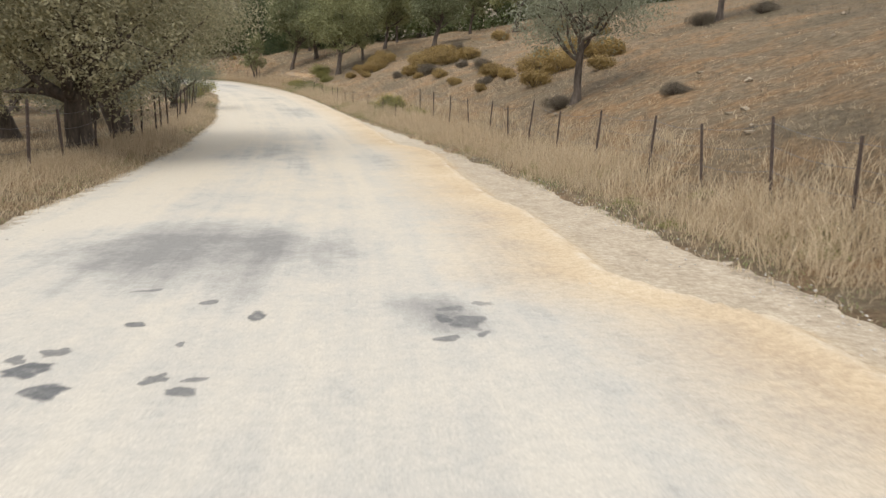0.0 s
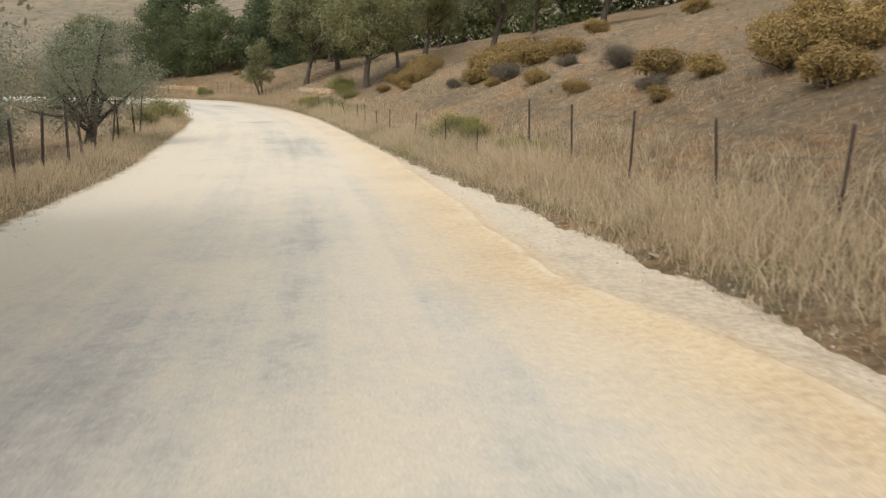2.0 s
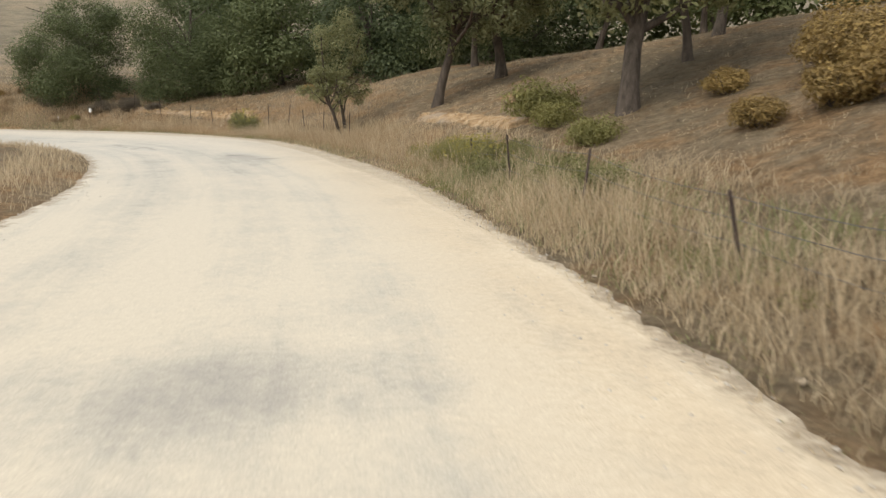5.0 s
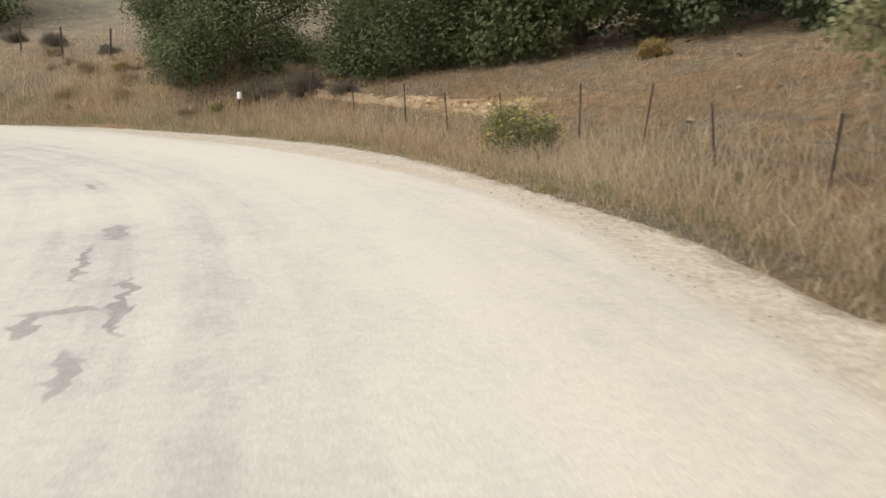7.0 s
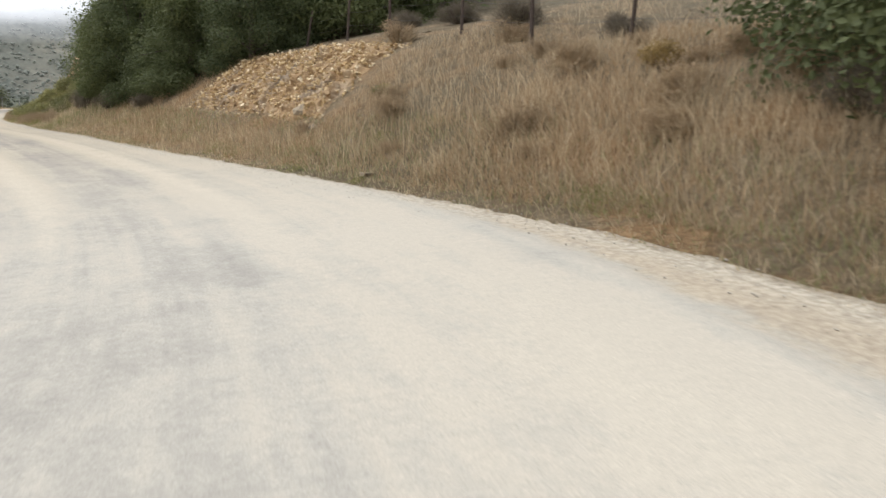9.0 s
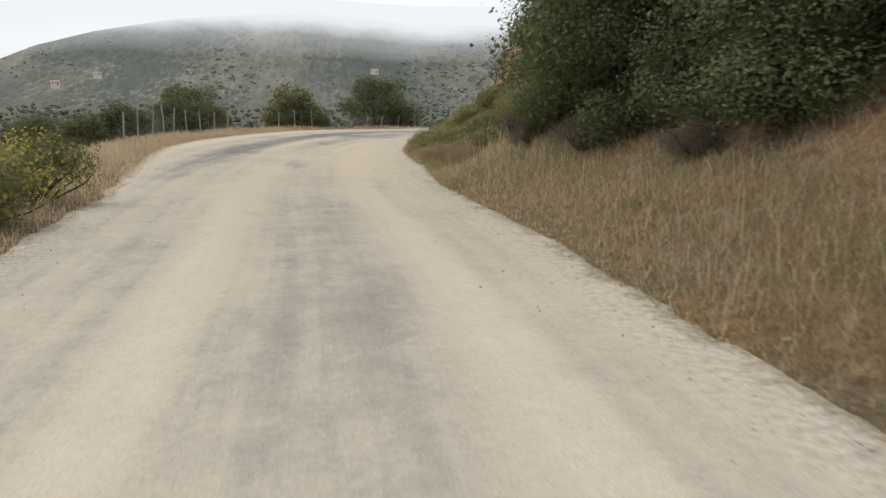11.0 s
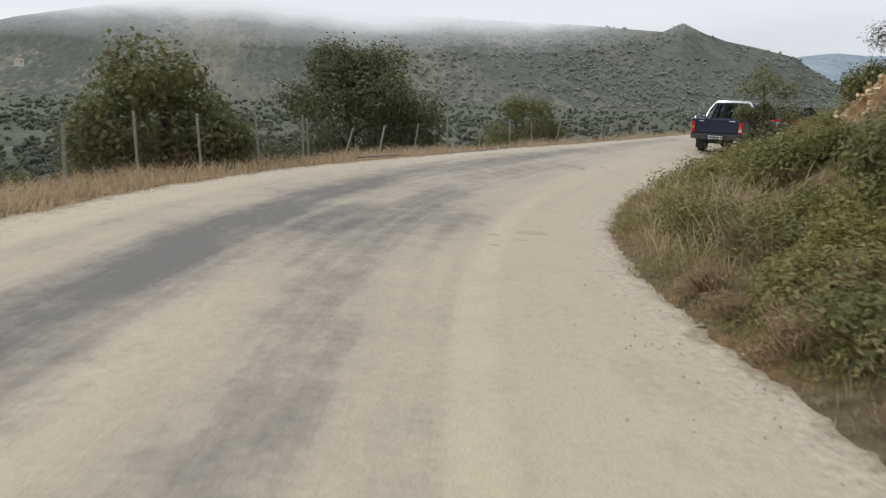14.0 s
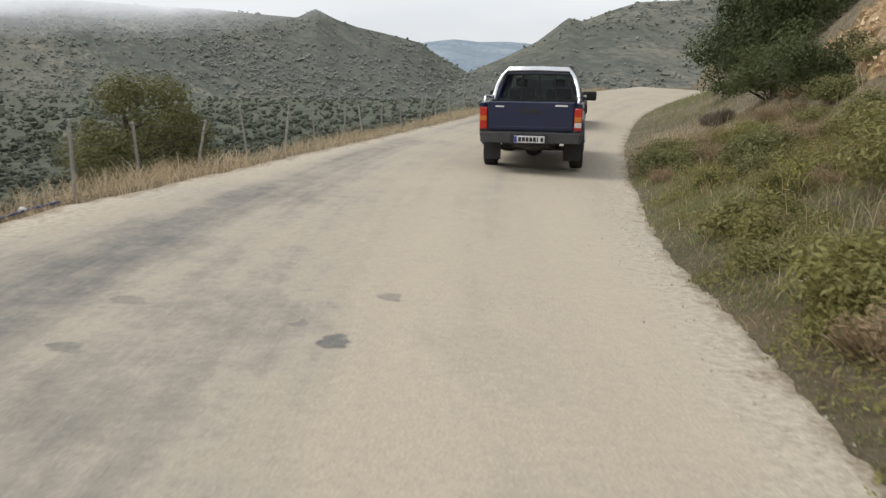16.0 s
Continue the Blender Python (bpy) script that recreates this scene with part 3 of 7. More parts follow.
def at(s, lat, up=0.0):
    """A place on the ground, by the distance along the road and to its right."""
    k = (s - ST[0]) / STEP
    x, y = np.interp(k, np.arange(len(ST)), CX), np.interp(k, np.arange(len(ST)), CY)
    tx, ty = np.interp(k, np.arange(len(ST)), TX), np.interp(k, np.arange(len(ST)), TY)
    x, y = x + lat * ty, y - lat * tx
    return Vector((float(x), float(y), float(ground_height(x, y)[0]) + up))


def heading(s):
    """The road's direction in degrees, to the left of +y."""
    return math.degrees(math.atan2(-float(np.interp(s, ST, TX)), float(np.interp(s, ST, TY))))


# ---- mesh helpers ----
def link_mesh(name, verts, faces, material, parent=None, label="", smooth=False, uv=None):
    """One mesh object from arrays of places and of equally sided faces."""
    verts, faces = np.asarray(verts, np.float32), np.asarray(faces, np.int32)
    m = bpy.data.meshes.new(name)
    m.vertices.add(len(verts))
    m.vertices.foreach_set("co", verts.ravel())
    side = faces.shape[1]
    m.loops.add(faces.size)
    m.loops.foreach_set("vertex_index", faces.ravel())
    m.polygons.add(len(faces))
    m.polygons.foreach_set("loop_start", np.arange(0, faces.size, side, dtype=np.int32))
    m.polygons.foreach_set("use_smooth", np.full(len(faces), smooth))
    if uv is not None:
        layer = m.uv_layers.new(name="UVMap")
        layer.data.foreach_set("uv", np.asarray(uv, np.float32)[faces.ravel()].ravel())
    m.update(calc_edges=True)
    m.materials.append(material)
    ob = new(name, m)
    if parent is not None:
        ob.parent = parent
    if label:
        ob["label"] = label
    return ob


def part(name, bm, material, parent=None, label="", smooth=False):
    m = bpy.data.meshes.new(name)
    if smooth:
        for f in bm.faces:
            f.smooth = True
    bm.to_mesh(m)
    bm.free()
    m.materials.append(material)
    ob = new(name, m)
    if parent is not None:
        ob.parent = parent
    if label:
        ob["label"] = label
    return ob


def grid_faces(rows, cols):
    a = (np.arange(rows - 1)[:, None] * cols + np.arange(cols - 1)).ravel()
    return np.stack([a, a + 1, a + cols + 1, a + cols], 1)


# ---- ground and road ----
def spread(near_low, near_high, step, far_low, far_high, growth=1.18):
    v = list(np.arange(near_low, near_high + step, step))
    d = step
    while v[-1] < far_high:
        d *= growth
        v.append(v[-1] + d)
    d, low = step, []
    x = near_low
    while x > far_low:
        d *= growth
        x -= d
        low.append(x)
    return np.array(low[::-1] + v)


gx, gy = spread(-135, 22, 0.6, -4500, 4500), spread(-22, 132, 0.6, -4500, 4500)
mx, my = np.meshgrid(gx, gy)
gz = ground_height(mx.ravel(), my.ravel())
ground = link_mesh("ground", np.stack([mx.ravel(), my.ravel(), gz], 1), grid_faces(len(gy), len(gx)), GROUND, smooth=True)
tagged(ground, "dry ochre hillside and verge with straw and bare earth", "ground", kind="structure")

u_side = np.linspace(0, 1, 81)
rs = np.arange(-30, 209.5, 0.15)
ragged = np.random.RandomState(4)
jag_r = np.convolve(ragged.uniform(-1, 1, len(rs) + 2), [0.2, 0.6, 0.2], "valid") * 0.06 + np.convolve(ragged.uniform(-1, 1, len(rs) + 14), np.hanning(15) / 7, "valid") * 0.06
jag_l = np.convolve(ragged.uniform(-1, 1, len(rs) + 2), [0.2, 0.6, 0.2], "valid") * 0.06 + np.convolve(ragged.uniform(-1, 1, len(rs) + 14), np.hanning(15) / 7, "valid") * 0.10
left_edge, right_edge = -(edge_left(rs) + 0.05 + jag_l), edge_right(rs) + 0.05 + jag_r
lat = left_edge[:, None] - 0.3 + (right_edge - left_edge + 0.6)[:, None] * u_side
inside = np.minimum(lat - left_edge[:, None], right_edge[:, None] - lat)
sg = np.repeat(rs[:, None], len(u_side), 1)
k = (sg - ST[0]) / STEP
line = lambda v: np.interp(k, np.arange(len(ST)), v)  # noqa: E731
px, py = line(CX) + lat * line(TY), line(CY) - lat * line(TX)
beyond = lat - crust(sg) - 0.10 * waves(px * 3, py * 3, 15) - 0.05 * waves(px * 9, py * 9, 16)
firm = np.clip((48 - sg) / 12, 0.25, 1) * np.clip((104 - sg) / 4, 0, 1)
step_down = firm * (0.03 * np.exp(-((beyond + 0.08) / 0.10) ** 2) * (1 + waves(px * 4, py * 4, 14)) - 0.05 * np.clip(beyond / 0.08, 0, 1))
pz = line(CZ) + cross_fall(sg) * lat + 0.02 + 0.006 * waves(px * 2, py * 2, 3) + step_down
pz -= 0.13 * np.clip(-inside / 0.3, 0, 1) ** 1.5
pz += ragged.uniform(-0.012, 0.012, pz.shape) * np.clip(1.0 - np.abs(inside) / 0.3, 0, 1)
road = link_mesh("road", np.stack([px, py, pz], -1).reshape(-1, 3), grid_faces(len(rs), len(u_side)), ROAD, smooth=True, uv=np.stack([lat, sg], -1).reshape(-1, 2))
rim_uv = np.stack([inside, beyond], -1).reshape(-1, 2)
rim_layer = road.data.uv_layers.new(name="Rim")
rim_layer.data.foreach_set("uv", rim_uv[grid_faces(len(rs), len(u_side)).ravel()].astype(np.float32).ravel())


def strength(places, x, y, soft=0.55):
    """How strongly each place of the surface belongs to one of the ellipses."""
    total = np.zeros_like(x)
    for la, s, rl, rs_, strong in places:
        d = np.hypot((x - la) / rl, (y - s) / rs_)
        total = np.maximum(total, strong * np.clip((1 + soft - d) / (2 * soft), 0, 1))
    return total


wx, wy = lat + 0.30 * waves(px * 1.5, py * 1.5, 31) + 0.12 * waves(px * 6, py * 6, 32), sg + 0.6 * waves(px * 1.5, py * 1.5, 33)
wear_uv = np.stack([strength(BARE, wx, wy), strength(DUSTY, lat + 0.06 * waves(px, py, 34), sg)], -1).reshape(-1, 2)
wear_layer = road.data.uv_layers.new(name="Wear")
wear_layer.data.foreach_set("uv", wear_uv[grid_faces(len(rs), len(u_side)).ravel()].astype(np.float32).ravel())
tagged(road, "worn pale asphalt road under limestone dust and sand", "road", kind="structure")


# ---- mountains ----
def ridge(name, az, el, near, far, material, label, base=-30.0, rough=0.06, seed=1):
    """A mountain front whose crest follows the given bearings (degrees left of +y) and heights (degrees)."""
    eye = (-75.0, 85.0, 0.0)
    a = np.arange(min(az), max(az), 0.12)
    order = np.argsort(az)
    e = np.interp(a, np.array(az)[order], np.array(el)[order])
    v = np.linspace(0, 1, 40)
    d = near + (far - near) * v
    aa, dd = np.meshgrid(np.radians(a), d)
    crest = np.tan(np.radians(e)) * far
    xx, yy = eye[0] - np.sin(aa) * dd, eye[1] + np.cos(aa) * dd
    lump = waves(xx / 60, yy / 60, seed) * 0.6 + waves(xx / 18, yy / 18, seed + 1) * 0.3 + waves(xx / 6, yy / 6, seed + 2) * 0.10
    shape = v[:, None] ** 1.15
    zz = base + (crest[None] - base) * shape + lump * (crest[None] - base) * rough * 4 * (shape * (1.02 - shape)) ** 0.6 + lump * crest[None] * 0.012 * (v[:, None] > 0.97)
    back = zz[-1:] - 60
    xx, yy = np.r_[xx, eye[0] - np.sin(aa[-1:]) * (far + 300)], np.r_[yy, eye[1] + np.cos(aa[-1:]) * (far + 300)]
    zz = np.r_[zz, back]
    ob = link_mesh(name, np.stack([xx, yy, zz], -1).reshape(-1, 3), grid_faces(len(d) + 1, len(a))[:, ::-1], material, smooth=True)
    return tagged(ob, label, "hill", kind="structure")


# no air between: the fronts carry their haze as base colour
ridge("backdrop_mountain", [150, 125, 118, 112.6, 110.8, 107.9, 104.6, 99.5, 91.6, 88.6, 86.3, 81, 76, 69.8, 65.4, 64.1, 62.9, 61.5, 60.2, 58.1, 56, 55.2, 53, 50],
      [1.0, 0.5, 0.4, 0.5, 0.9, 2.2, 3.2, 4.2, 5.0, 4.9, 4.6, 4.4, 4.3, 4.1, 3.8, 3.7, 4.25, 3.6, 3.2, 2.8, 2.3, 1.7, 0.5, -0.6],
      1150, 1650, HAZED_HILL, "scrub-covered mountain under low cloud, grey-green with painted haze", seed=5)
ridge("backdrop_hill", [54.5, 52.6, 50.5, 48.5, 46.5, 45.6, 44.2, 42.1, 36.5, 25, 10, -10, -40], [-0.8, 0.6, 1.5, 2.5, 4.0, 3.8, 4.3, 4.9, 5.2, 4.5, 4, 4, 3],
      950, 1400, HAZED_HILL, "scrub-covered hill above the valley road, greyed with painted haze", seed=9)
ridge("backdrop_ridge", [66, 60, 57, 55.5, 53.7, 52, 50, 47, 44], [1.2, 1.8, 2.1, 2.4, 2.6, 2.45, 2.5, 2.2, 2.0], 2600, 4200, HAZED_FAR_HILL, "far mountain ridge painted pale blue for haze", seed=12)


# ---- plants ----
def quads(centre, normal, size, slim, rng):
    """Small diamond leaves: one quad each, turned to the given normals."""
    n = normal / (np.linalg.norm(normal, axis=1, keepdims=True) + 1e-9)
    r = rng.normal(size=n.shape)
    a = np.cross(n, r)
    a /= np.linalg.norm(a, axis=1, keepdims=True) + 1e-9
    b = np.cross(n, a)
    s = size[:, None]
    v = np.stack([centre - a * s, centre - b * s * slim + n * s * 0.15, centre + a * s, centre + b * s * slim + n * s * 0.15], 1)
    return v.reshape(-1, 3), np.arange(4 * len(n)).reshape(-1, 4)


def leaves(name, blobs, count, size, material, parent, rng, slim=0.55, outward=1.1):
    """A crown of single leaves, gathered in uneven clumps."""
    blobs = np.array(blobs, float)
    w = blobs[:, 3] ** 2
    k = rng.choice(len(blobs), count, p=w / w.sum())
    d = rng.normal(size=(count, 3))
    d /= np.linalg.norm(d, axis=1, keepdims=True)
    r = blobs[k, 3] * (0.45 + 0.55 * rng.uniform(0, 1, count) ** 0.5) * (1 + 0.18 * rng.normal(size=count))
    flat = np.array([1, 1, 0.8])
    c = blobs[k, :3] + d * flat * r[:, None]
    v, f = quads(c, d * outward + rng.normal(size=c.shape) * 0.5 + (0, 0, 0.45), size * rng.uniform(0.6, 1.35, count), slim, rng)
    return link_mesh(name, v, f, material, parent)


def tube(points, radii, sides=7):
    """Places and faces of a tapered, bent tube."""
    points, radii = np.array(points, float), np.array(radii, float)
    t = np.gradient(points, axis=0)
    t /= np.linalg.norm(t, axis=1, keepdims=True) + 1e-9
    ref = np.array([0.31, 0.92, 0.2])
    a = np.cross(t, ref)
    a /= np.linalg.norm(a, axis=1, keepdims=True) + 1e-9
    b = np.cross(t, a)
    g = np.linspace(0, 2 * np.pi, sides, endpoint=False)
    ring = points[:, None] + radii[:, None, None] * (np.cos(g)[None, :, None] * a[:, None] + np.sin(g)[None, :, None] * b[:, None])
    i = np.arange(len(points) - 1)[:, None] * sides
    j = np.arange(sides)
    f = np.stack([i + j, i + (j + 1) % sides, i + sides + (j + 1) % sides, i + sides + j], -1).reshape(-1, 4)
    return ring.reshape(-1, 3), f


def join(pieces):
    vs, fs, n = [], [], 0
    for v, f in pieces:
        vs.append(v)
        fs.append(np.asarray(f) + n)
        n += len(v)
    return np.concatenate(vs), np.concatenate(fs)


def limb(start, way, length, r0, r1, rng, bend=0.25, steps=6):
    p, d, out = np.array(start, float), np.array(way, float), []
    d /= np.linalg.norm(d)
    for _ in range(steps + 1):
        out.append(p.copy())
        d = d + rng.normal(size=3) * bend / steps * 2 + (0, 0, 0.04)
        d /= np.linalg.norm(d)
        p = p + d * length / steps
    return np.array(out), np.linspace(r0, r1, steps + 1)


def build_tree(name, label, height, spread_r, clear, trunk_r, leaf, count, size, seed, stems=1, limbs=6, blobs=16, droop=0.0, flare=1.5, slim=0.5, dead=0):
    """A tree: bent tapered trunk with limbs, and a crown of clumps of leaves."""
    rng = np.random.RandomState(seed)
    root = tagged(new(name), label, "tree")
    wood, boughs, tips = [], [], []
    for s in range(stems):
        lean = rng.normal(size=2) * (0.12 if stems == 1 else 0.3)
        foot = np.array([rng.normal() * 0.12, rng.normal() * 0.12, -0.15]) if stems > 1 else np.array([0, 0, -0.15])
        pts, rad = limb(foot, (lean[0], lean[1], 1), clear * 1.35 + 0.15, trunk_r, trunk_r * 0.62, rng, 0.3, 8)
        rad[0] *= flare
        rad[1] *= 1 + (flare - 1) * 0.4
        for _ in range(limbs):
            at_k = rng.randint(5, 9)
            a = rng.uniform(0, 6.28)
            way = (math.cos(a), math.sin(a), rng.uniform(0.35, 1.3))
            long = spread_r * rng.uniform(0.6, 0.95)
            lp, lr = limb(pts[at_k], way, long, rad[at_k] * 0.6, 0.02, rng, 0.5, 7)
            boughs.append(tube(lp, lr, 6))
            tips.append(lp[-1])
            for _ in range(2):
                b0 = rng.randint(3, 6)
                tp, tr = limb(lp[b0], rng.normal(size=3) + (0, 0, 0.4), long * 0.5, lr[b0] * 0.6, 0.01, rng, 0.5, 4)
                boughs.append(tube(tp, tr, 5))
                tips.append(tp[-1])
        top, _ = limb(pts[-1], (0, 0, 1), height - clear * 1.35 - 0.8, 0.1, 0.02, rng, 0.3, 5)
        wood.append(tube(np.r_[pts, top[1:]], np.r_[rad, np.linspace(rad[-1], 0.02, 6)[1:]], 9))
        tips += list(top[2:])
    for v, f in wood:
        link_mesh("trunk", v, f, BARK, root, "rough grey-brown bark", smooth=True)
    for v, f in boughs:
        link_mesh("branch", v, f, BARK, root, smooth=True)
    cl = []
    tips = np.array(tips)
    for k in range(blobs):
        a, u = rng.uniform(0, 6.28), rng.uniform(-0.75, 1)
        q = math.sqrt(max(0.05, 1 - u * u * 0.8)) * spread_r * rng.uniform(0.35, 0.82)
        z = clear + (height - clear) * (0.5 + 0.36 * u) - droop * q * 0.25
        cl.append((q * math.cos(a), q * math.sin(a), z, spread_r * rng.uniform(0.2, 0.42)))
    for t in tips:
        if clear * 0.8 < t[2] < height:
            cl.append((*t, spread_r * rng.uniform(0.14, 0.26)))
    leaves("crown", cl, count, size, leaf, root, rng, slim)
    return root


def build_evergreen(name, label, height, width, seed, count=15000, size=0.064, leaf=None):
    """A dense evergreen oak, leafy down to the ground."""
    rng = np.random.RandomState(seed)
    root = tagged(new(name), label, "tree")
    pts, rad = limb((0, 0, -0.2), (0.05, 0.03, 1), height * 0.75, 0.2, 0.05, rng, 0.25, 8)
    v, f = tube(pts, rad, 8)
    link_mesh("trunk", v, f, BARK, root, "dark rough bark", smooth=True)
    for _ in range(8):
        k = rng.randint(2, 8)
        a = rng.uniform(0, 6.28)
        lp, lr = limb(pts[k], (math.cos(a), math.sin(a), 0.5), width * 0.4, rad[k] * 0.5, 0.015, rng, 0.5, 6)
        v, f = tube(lp, lr, 5)
        link_mesh("branch", v, f, BARK, root, smooth=True)
    cl = []
    for k in range(46):
        a, u = rng.uniform(0, 6.28), rng.uniform(0.0, 1.0) ** 1.15
        prof = math.sin(math.pi * (0.30 + 0.66 * u)) ** 0.6
        q = width / 2 * prof * rng.uniform(0.5, 0.88)
        cl.append((q * math.cos(a), q * math.sin(a), height * (0.05 + 0.82 * u), width * rng.uniform(0.09, 0.18)))
    cl.append((0, 0, height * 0.42, width * 0.32))
    leaves("crown", cl, count, size, leaf or DARK_LEAF, root, rng, 0.6)
    return root


def build_bush(name, label, radius, tall, leaf, count, size, seed, stems=12, flowers=0, slim=0.4, lumps=7, dome=False, twig=None):
    """A low cushion of twigs and small leaves; flowers at the tips where asked."""
    rng = np.random.RandomState(seed)
    root = tagged(new(name), label, "bush")
    wood = []
    for _ in range(stems):
        a = rng.uniform(0, 6.28)
        p, r = limb((0, 0, -0.05), (math.cos(a) * 0.8, math.sin(a) * 0.8, rng.uniform(0.5, 1.5)), tall * rng.uniform(0.7, 1.0), 0.018, 0.005, rng, 0.4, 4)
        wood.append(tube(p, r, 4))
    v, f = join(wood)
    tagged(link_mesh("woody_stem", v, f, twig or BARK, root), kind="stuff")
    cl = [(0, 0, tall * 0.4, radius * 0.55)]
    for _ in range(lumps):
        a, q = rng.uniform(0, 6.28), radius * rng.uniform(0.3, 0.75)
        cl.append((q * math.cos(a), q * math.sin(a), tall * rng.uniform(0.2, 0.72), radius * rng.uniform(0.25, 0.45)))
    if dome:
        cl = [(0, 0, tall * 0.42, radius * 0.62)]
        for _ in range(lumps):
            a, u = rng.uniform(0, 6.28), rng.uniform(0.1, 1)
            q = radius * 0.62 * math.sqrt(1 - u * u * 0.9)
            cl.append((q * math.cos(a), q * math.sin(a), tall * (0.2 + 0.5 * u), radius * rng.uniform(0.24, 0.34)))
    ob = leaves("foliage", cl, count, size, leaf, root, rng, slim)
    co = np.empty(len(ob.data.vertices) * 3, np.float32)
    ob.data.vertices.foreach_get("co", co)
    co = co.reshape(-1, 3)
    co[:, 2] = np.maximum(co[:, 2], 0.0)
    ob.data.vertices.foreach_set("co", co.ravel())
    if flowers:
        d = rng.normal(size=(flowers, 3))
        d[:, 2] = np.abs(d[:, 2]) + 0.3
        d /= np.linalg.norm(d, axis=1, keepdims=True)
        c = d * (radius * 0.95, radius * 0.95, tall * 0.98) * rng.uniform(0.8, 1.08, (flowers, 1))
        v, f = quads(c, d + rng.normal(size=c.shape) * 0.5, np.full(flowers, size * 0.95), 0.8, rng)
        tagged(link_mesh("blossom", v, f, FLOWER, root, "small yellow flowers"), kind="stuff")
    return root


def set_out(models, places, group, seed=0, sink=0.06):
    """Stands copies of the models at (s, lat, scale) along the road; the first model takes the first place."""
    rng = random.Random(seed)
    used = set()
    for k, (s, la, scale) in enumerate(places):
        ob = models[k % len(models)]
        p = at(s, la, -sink)
        m = Matrix.Translation(p) @ Matrix.Rotation(rng.uniform(0, 6.28), 4, "Z")
        z = scale * rng.uniform(0.93, 1.08)
        if ob.name not in used:
            used.add(ob.name)
            ob.matrix_basis = m
            ob["group"] = group
        else:
            ob = copy_thing(ob, m)
        ob.scale = (scale, scale, z)


evergreens = [build_evergreen("evergreen_oak", "dense dark green evergreen oak leafy to the ground", 6.4, 7.0, 31, 26000, 0.075),
              build_evergreen("evergreen_oak", "dense dark green evergreen oak leafy to the ground", 7.0, 6.6, 32, 26000, 0.075),
              build_evergreen("evergreen_oak", "broad dark green evergreen oak on the bank", 5.8, 7.6, 33, 26000, 0.075)]
set_out(evergreens, [ (87.4, 12.4, 1.0), (83.8, 14.2, 1.05), (80.2, 16.6, 1.05),
                     (126, 10, 0.9),
                     (141.5, 9.6, 0.55), (146.5, 9.4, 0.6), (150.5, 8.4, 0.72), (154, 11, 0.75), (177, 7.6, 0.55), (179, 6.6, 0.6), (184, 7, 0.6), (135, 13, 0.7)],
        "evergreen oaks on the bank", 3, 0.8)

bank_oaks = [build_evergreen("evergreen_oak", "dense evergreen oak overhanging the rock cutting", 6.4, 6.6, 36, 62000, 0.045),
             build_evergreen("evergreen_oak", "dense evergreen oak overhanging the rock cutting", 6.8, 6.4, 37, 62000, 0.045)]
set_out(bank_oaks, [(119.6, 6.2, 0.95), (115.4, 6.5, 1.0), (123.4, 7.8, 1.05), (112.4, 9.4, 0.9), (95.2, 8.2, 1.05), (91.0, 10.4, 1.05), (112.8, 6.2, 0.62), (115.6, 5.5, 0.62), (118.4, 5.2, 0.62), (121.4, 5.2, 0.6), (124.4, 5.6, 0.6)], "evergreen oaks over the cutting", 3, 0.8)
background = [build_evergreen("evergreen_oak", "tall dark evergreen oak behind the roadside trees", 6.8, 7.0, 34, 12000, 0.12),
              build_evergreen("evergreen_oak", "tall dark evergreen oak behind the roadside trees", 6.2, 7.2, 35, 12000, 0.12)]
set_out(background, [(92.5, 17.0, 1.25), (87.0, 20.0, 1.25), (81.5, 22.5, 1.3), (76.5, 25.0, 1.3), (71.5, 29.0, 1.3), (66.5, 31.0, 1.3), (61.5, 32.5, 1.3), (56, 36, 1.3), (114.5, 11.5, 1.2), (120.0, 12.0, 1.2)],
        "evergreen oaks behind the road", 3, 0.8)

oaks = [build_tree("oak_tree", "grey-green roadside oak with a straight bare trunk", 6.6, 2.9, 1.9, 0.2, OAK_LEAF, 17000, 0.075, 41, limbs=8, blobs=20),
        build_tree("oak_tree", "grey-green roadside oak with a straight bare trunk", 7.2, 2.7, 2.1, 0.15, OAK_LEAF, 17000, 0.075, 42, limbs=8, blobs=20),
        build_tree("oak_tree", "slender yellowing oak on the dry slope", 6.0, 2.3, 1.7, 0.12, OAK_LEAF, 15000, 0.07, 43, limbs=7, blobs=16)]
set_out(oaks, [(63.1, 6.7, 1.0), (72.4, 7.0, 1.0), (65.2, 9.6, 0.95), (73.2, 9.9, 0.95), (68.0, 13.0, 1.0), (72.2, 17.5, 1.05), (61.5, 13.6, 0.9), (78.5, 13.5, 0.95), (67.5, 21.0, 1.1), (60, 19.5, 1.0), (77.0, 18.5, 1.0)],
        "oaks along the slope", 5)

olives = [build_tree("olive_tree", "silvery olive tree with a forked twisted trunk", 4.7, 2.4, 1.35, 0.12, OLIVE_LEAF, 20000, 0.045, 51, stems=1, limbs=9, blobs=22, droop=0.9, slim=0.3, flare=2.0),
          build_tree("olive_tree", "silvery olive tree with a thick trunk and low hanging crown", 6.6, 3.6, 0.8, 0.3, OLIVE_LEAF, 30000, 0.052, 52, limbs=10, blobs=34, droop=1.7, slim=0.4),
          build_tree("olive_tree", "silvery olive tree with a thick trunk and low hanging crown", 6.9, 3.5, 0.8, 0.3, OLIVE_LEAF, 30000, 0.052, 53, limbs=10, blobs=34, droop=1.7, slim=0.4)]
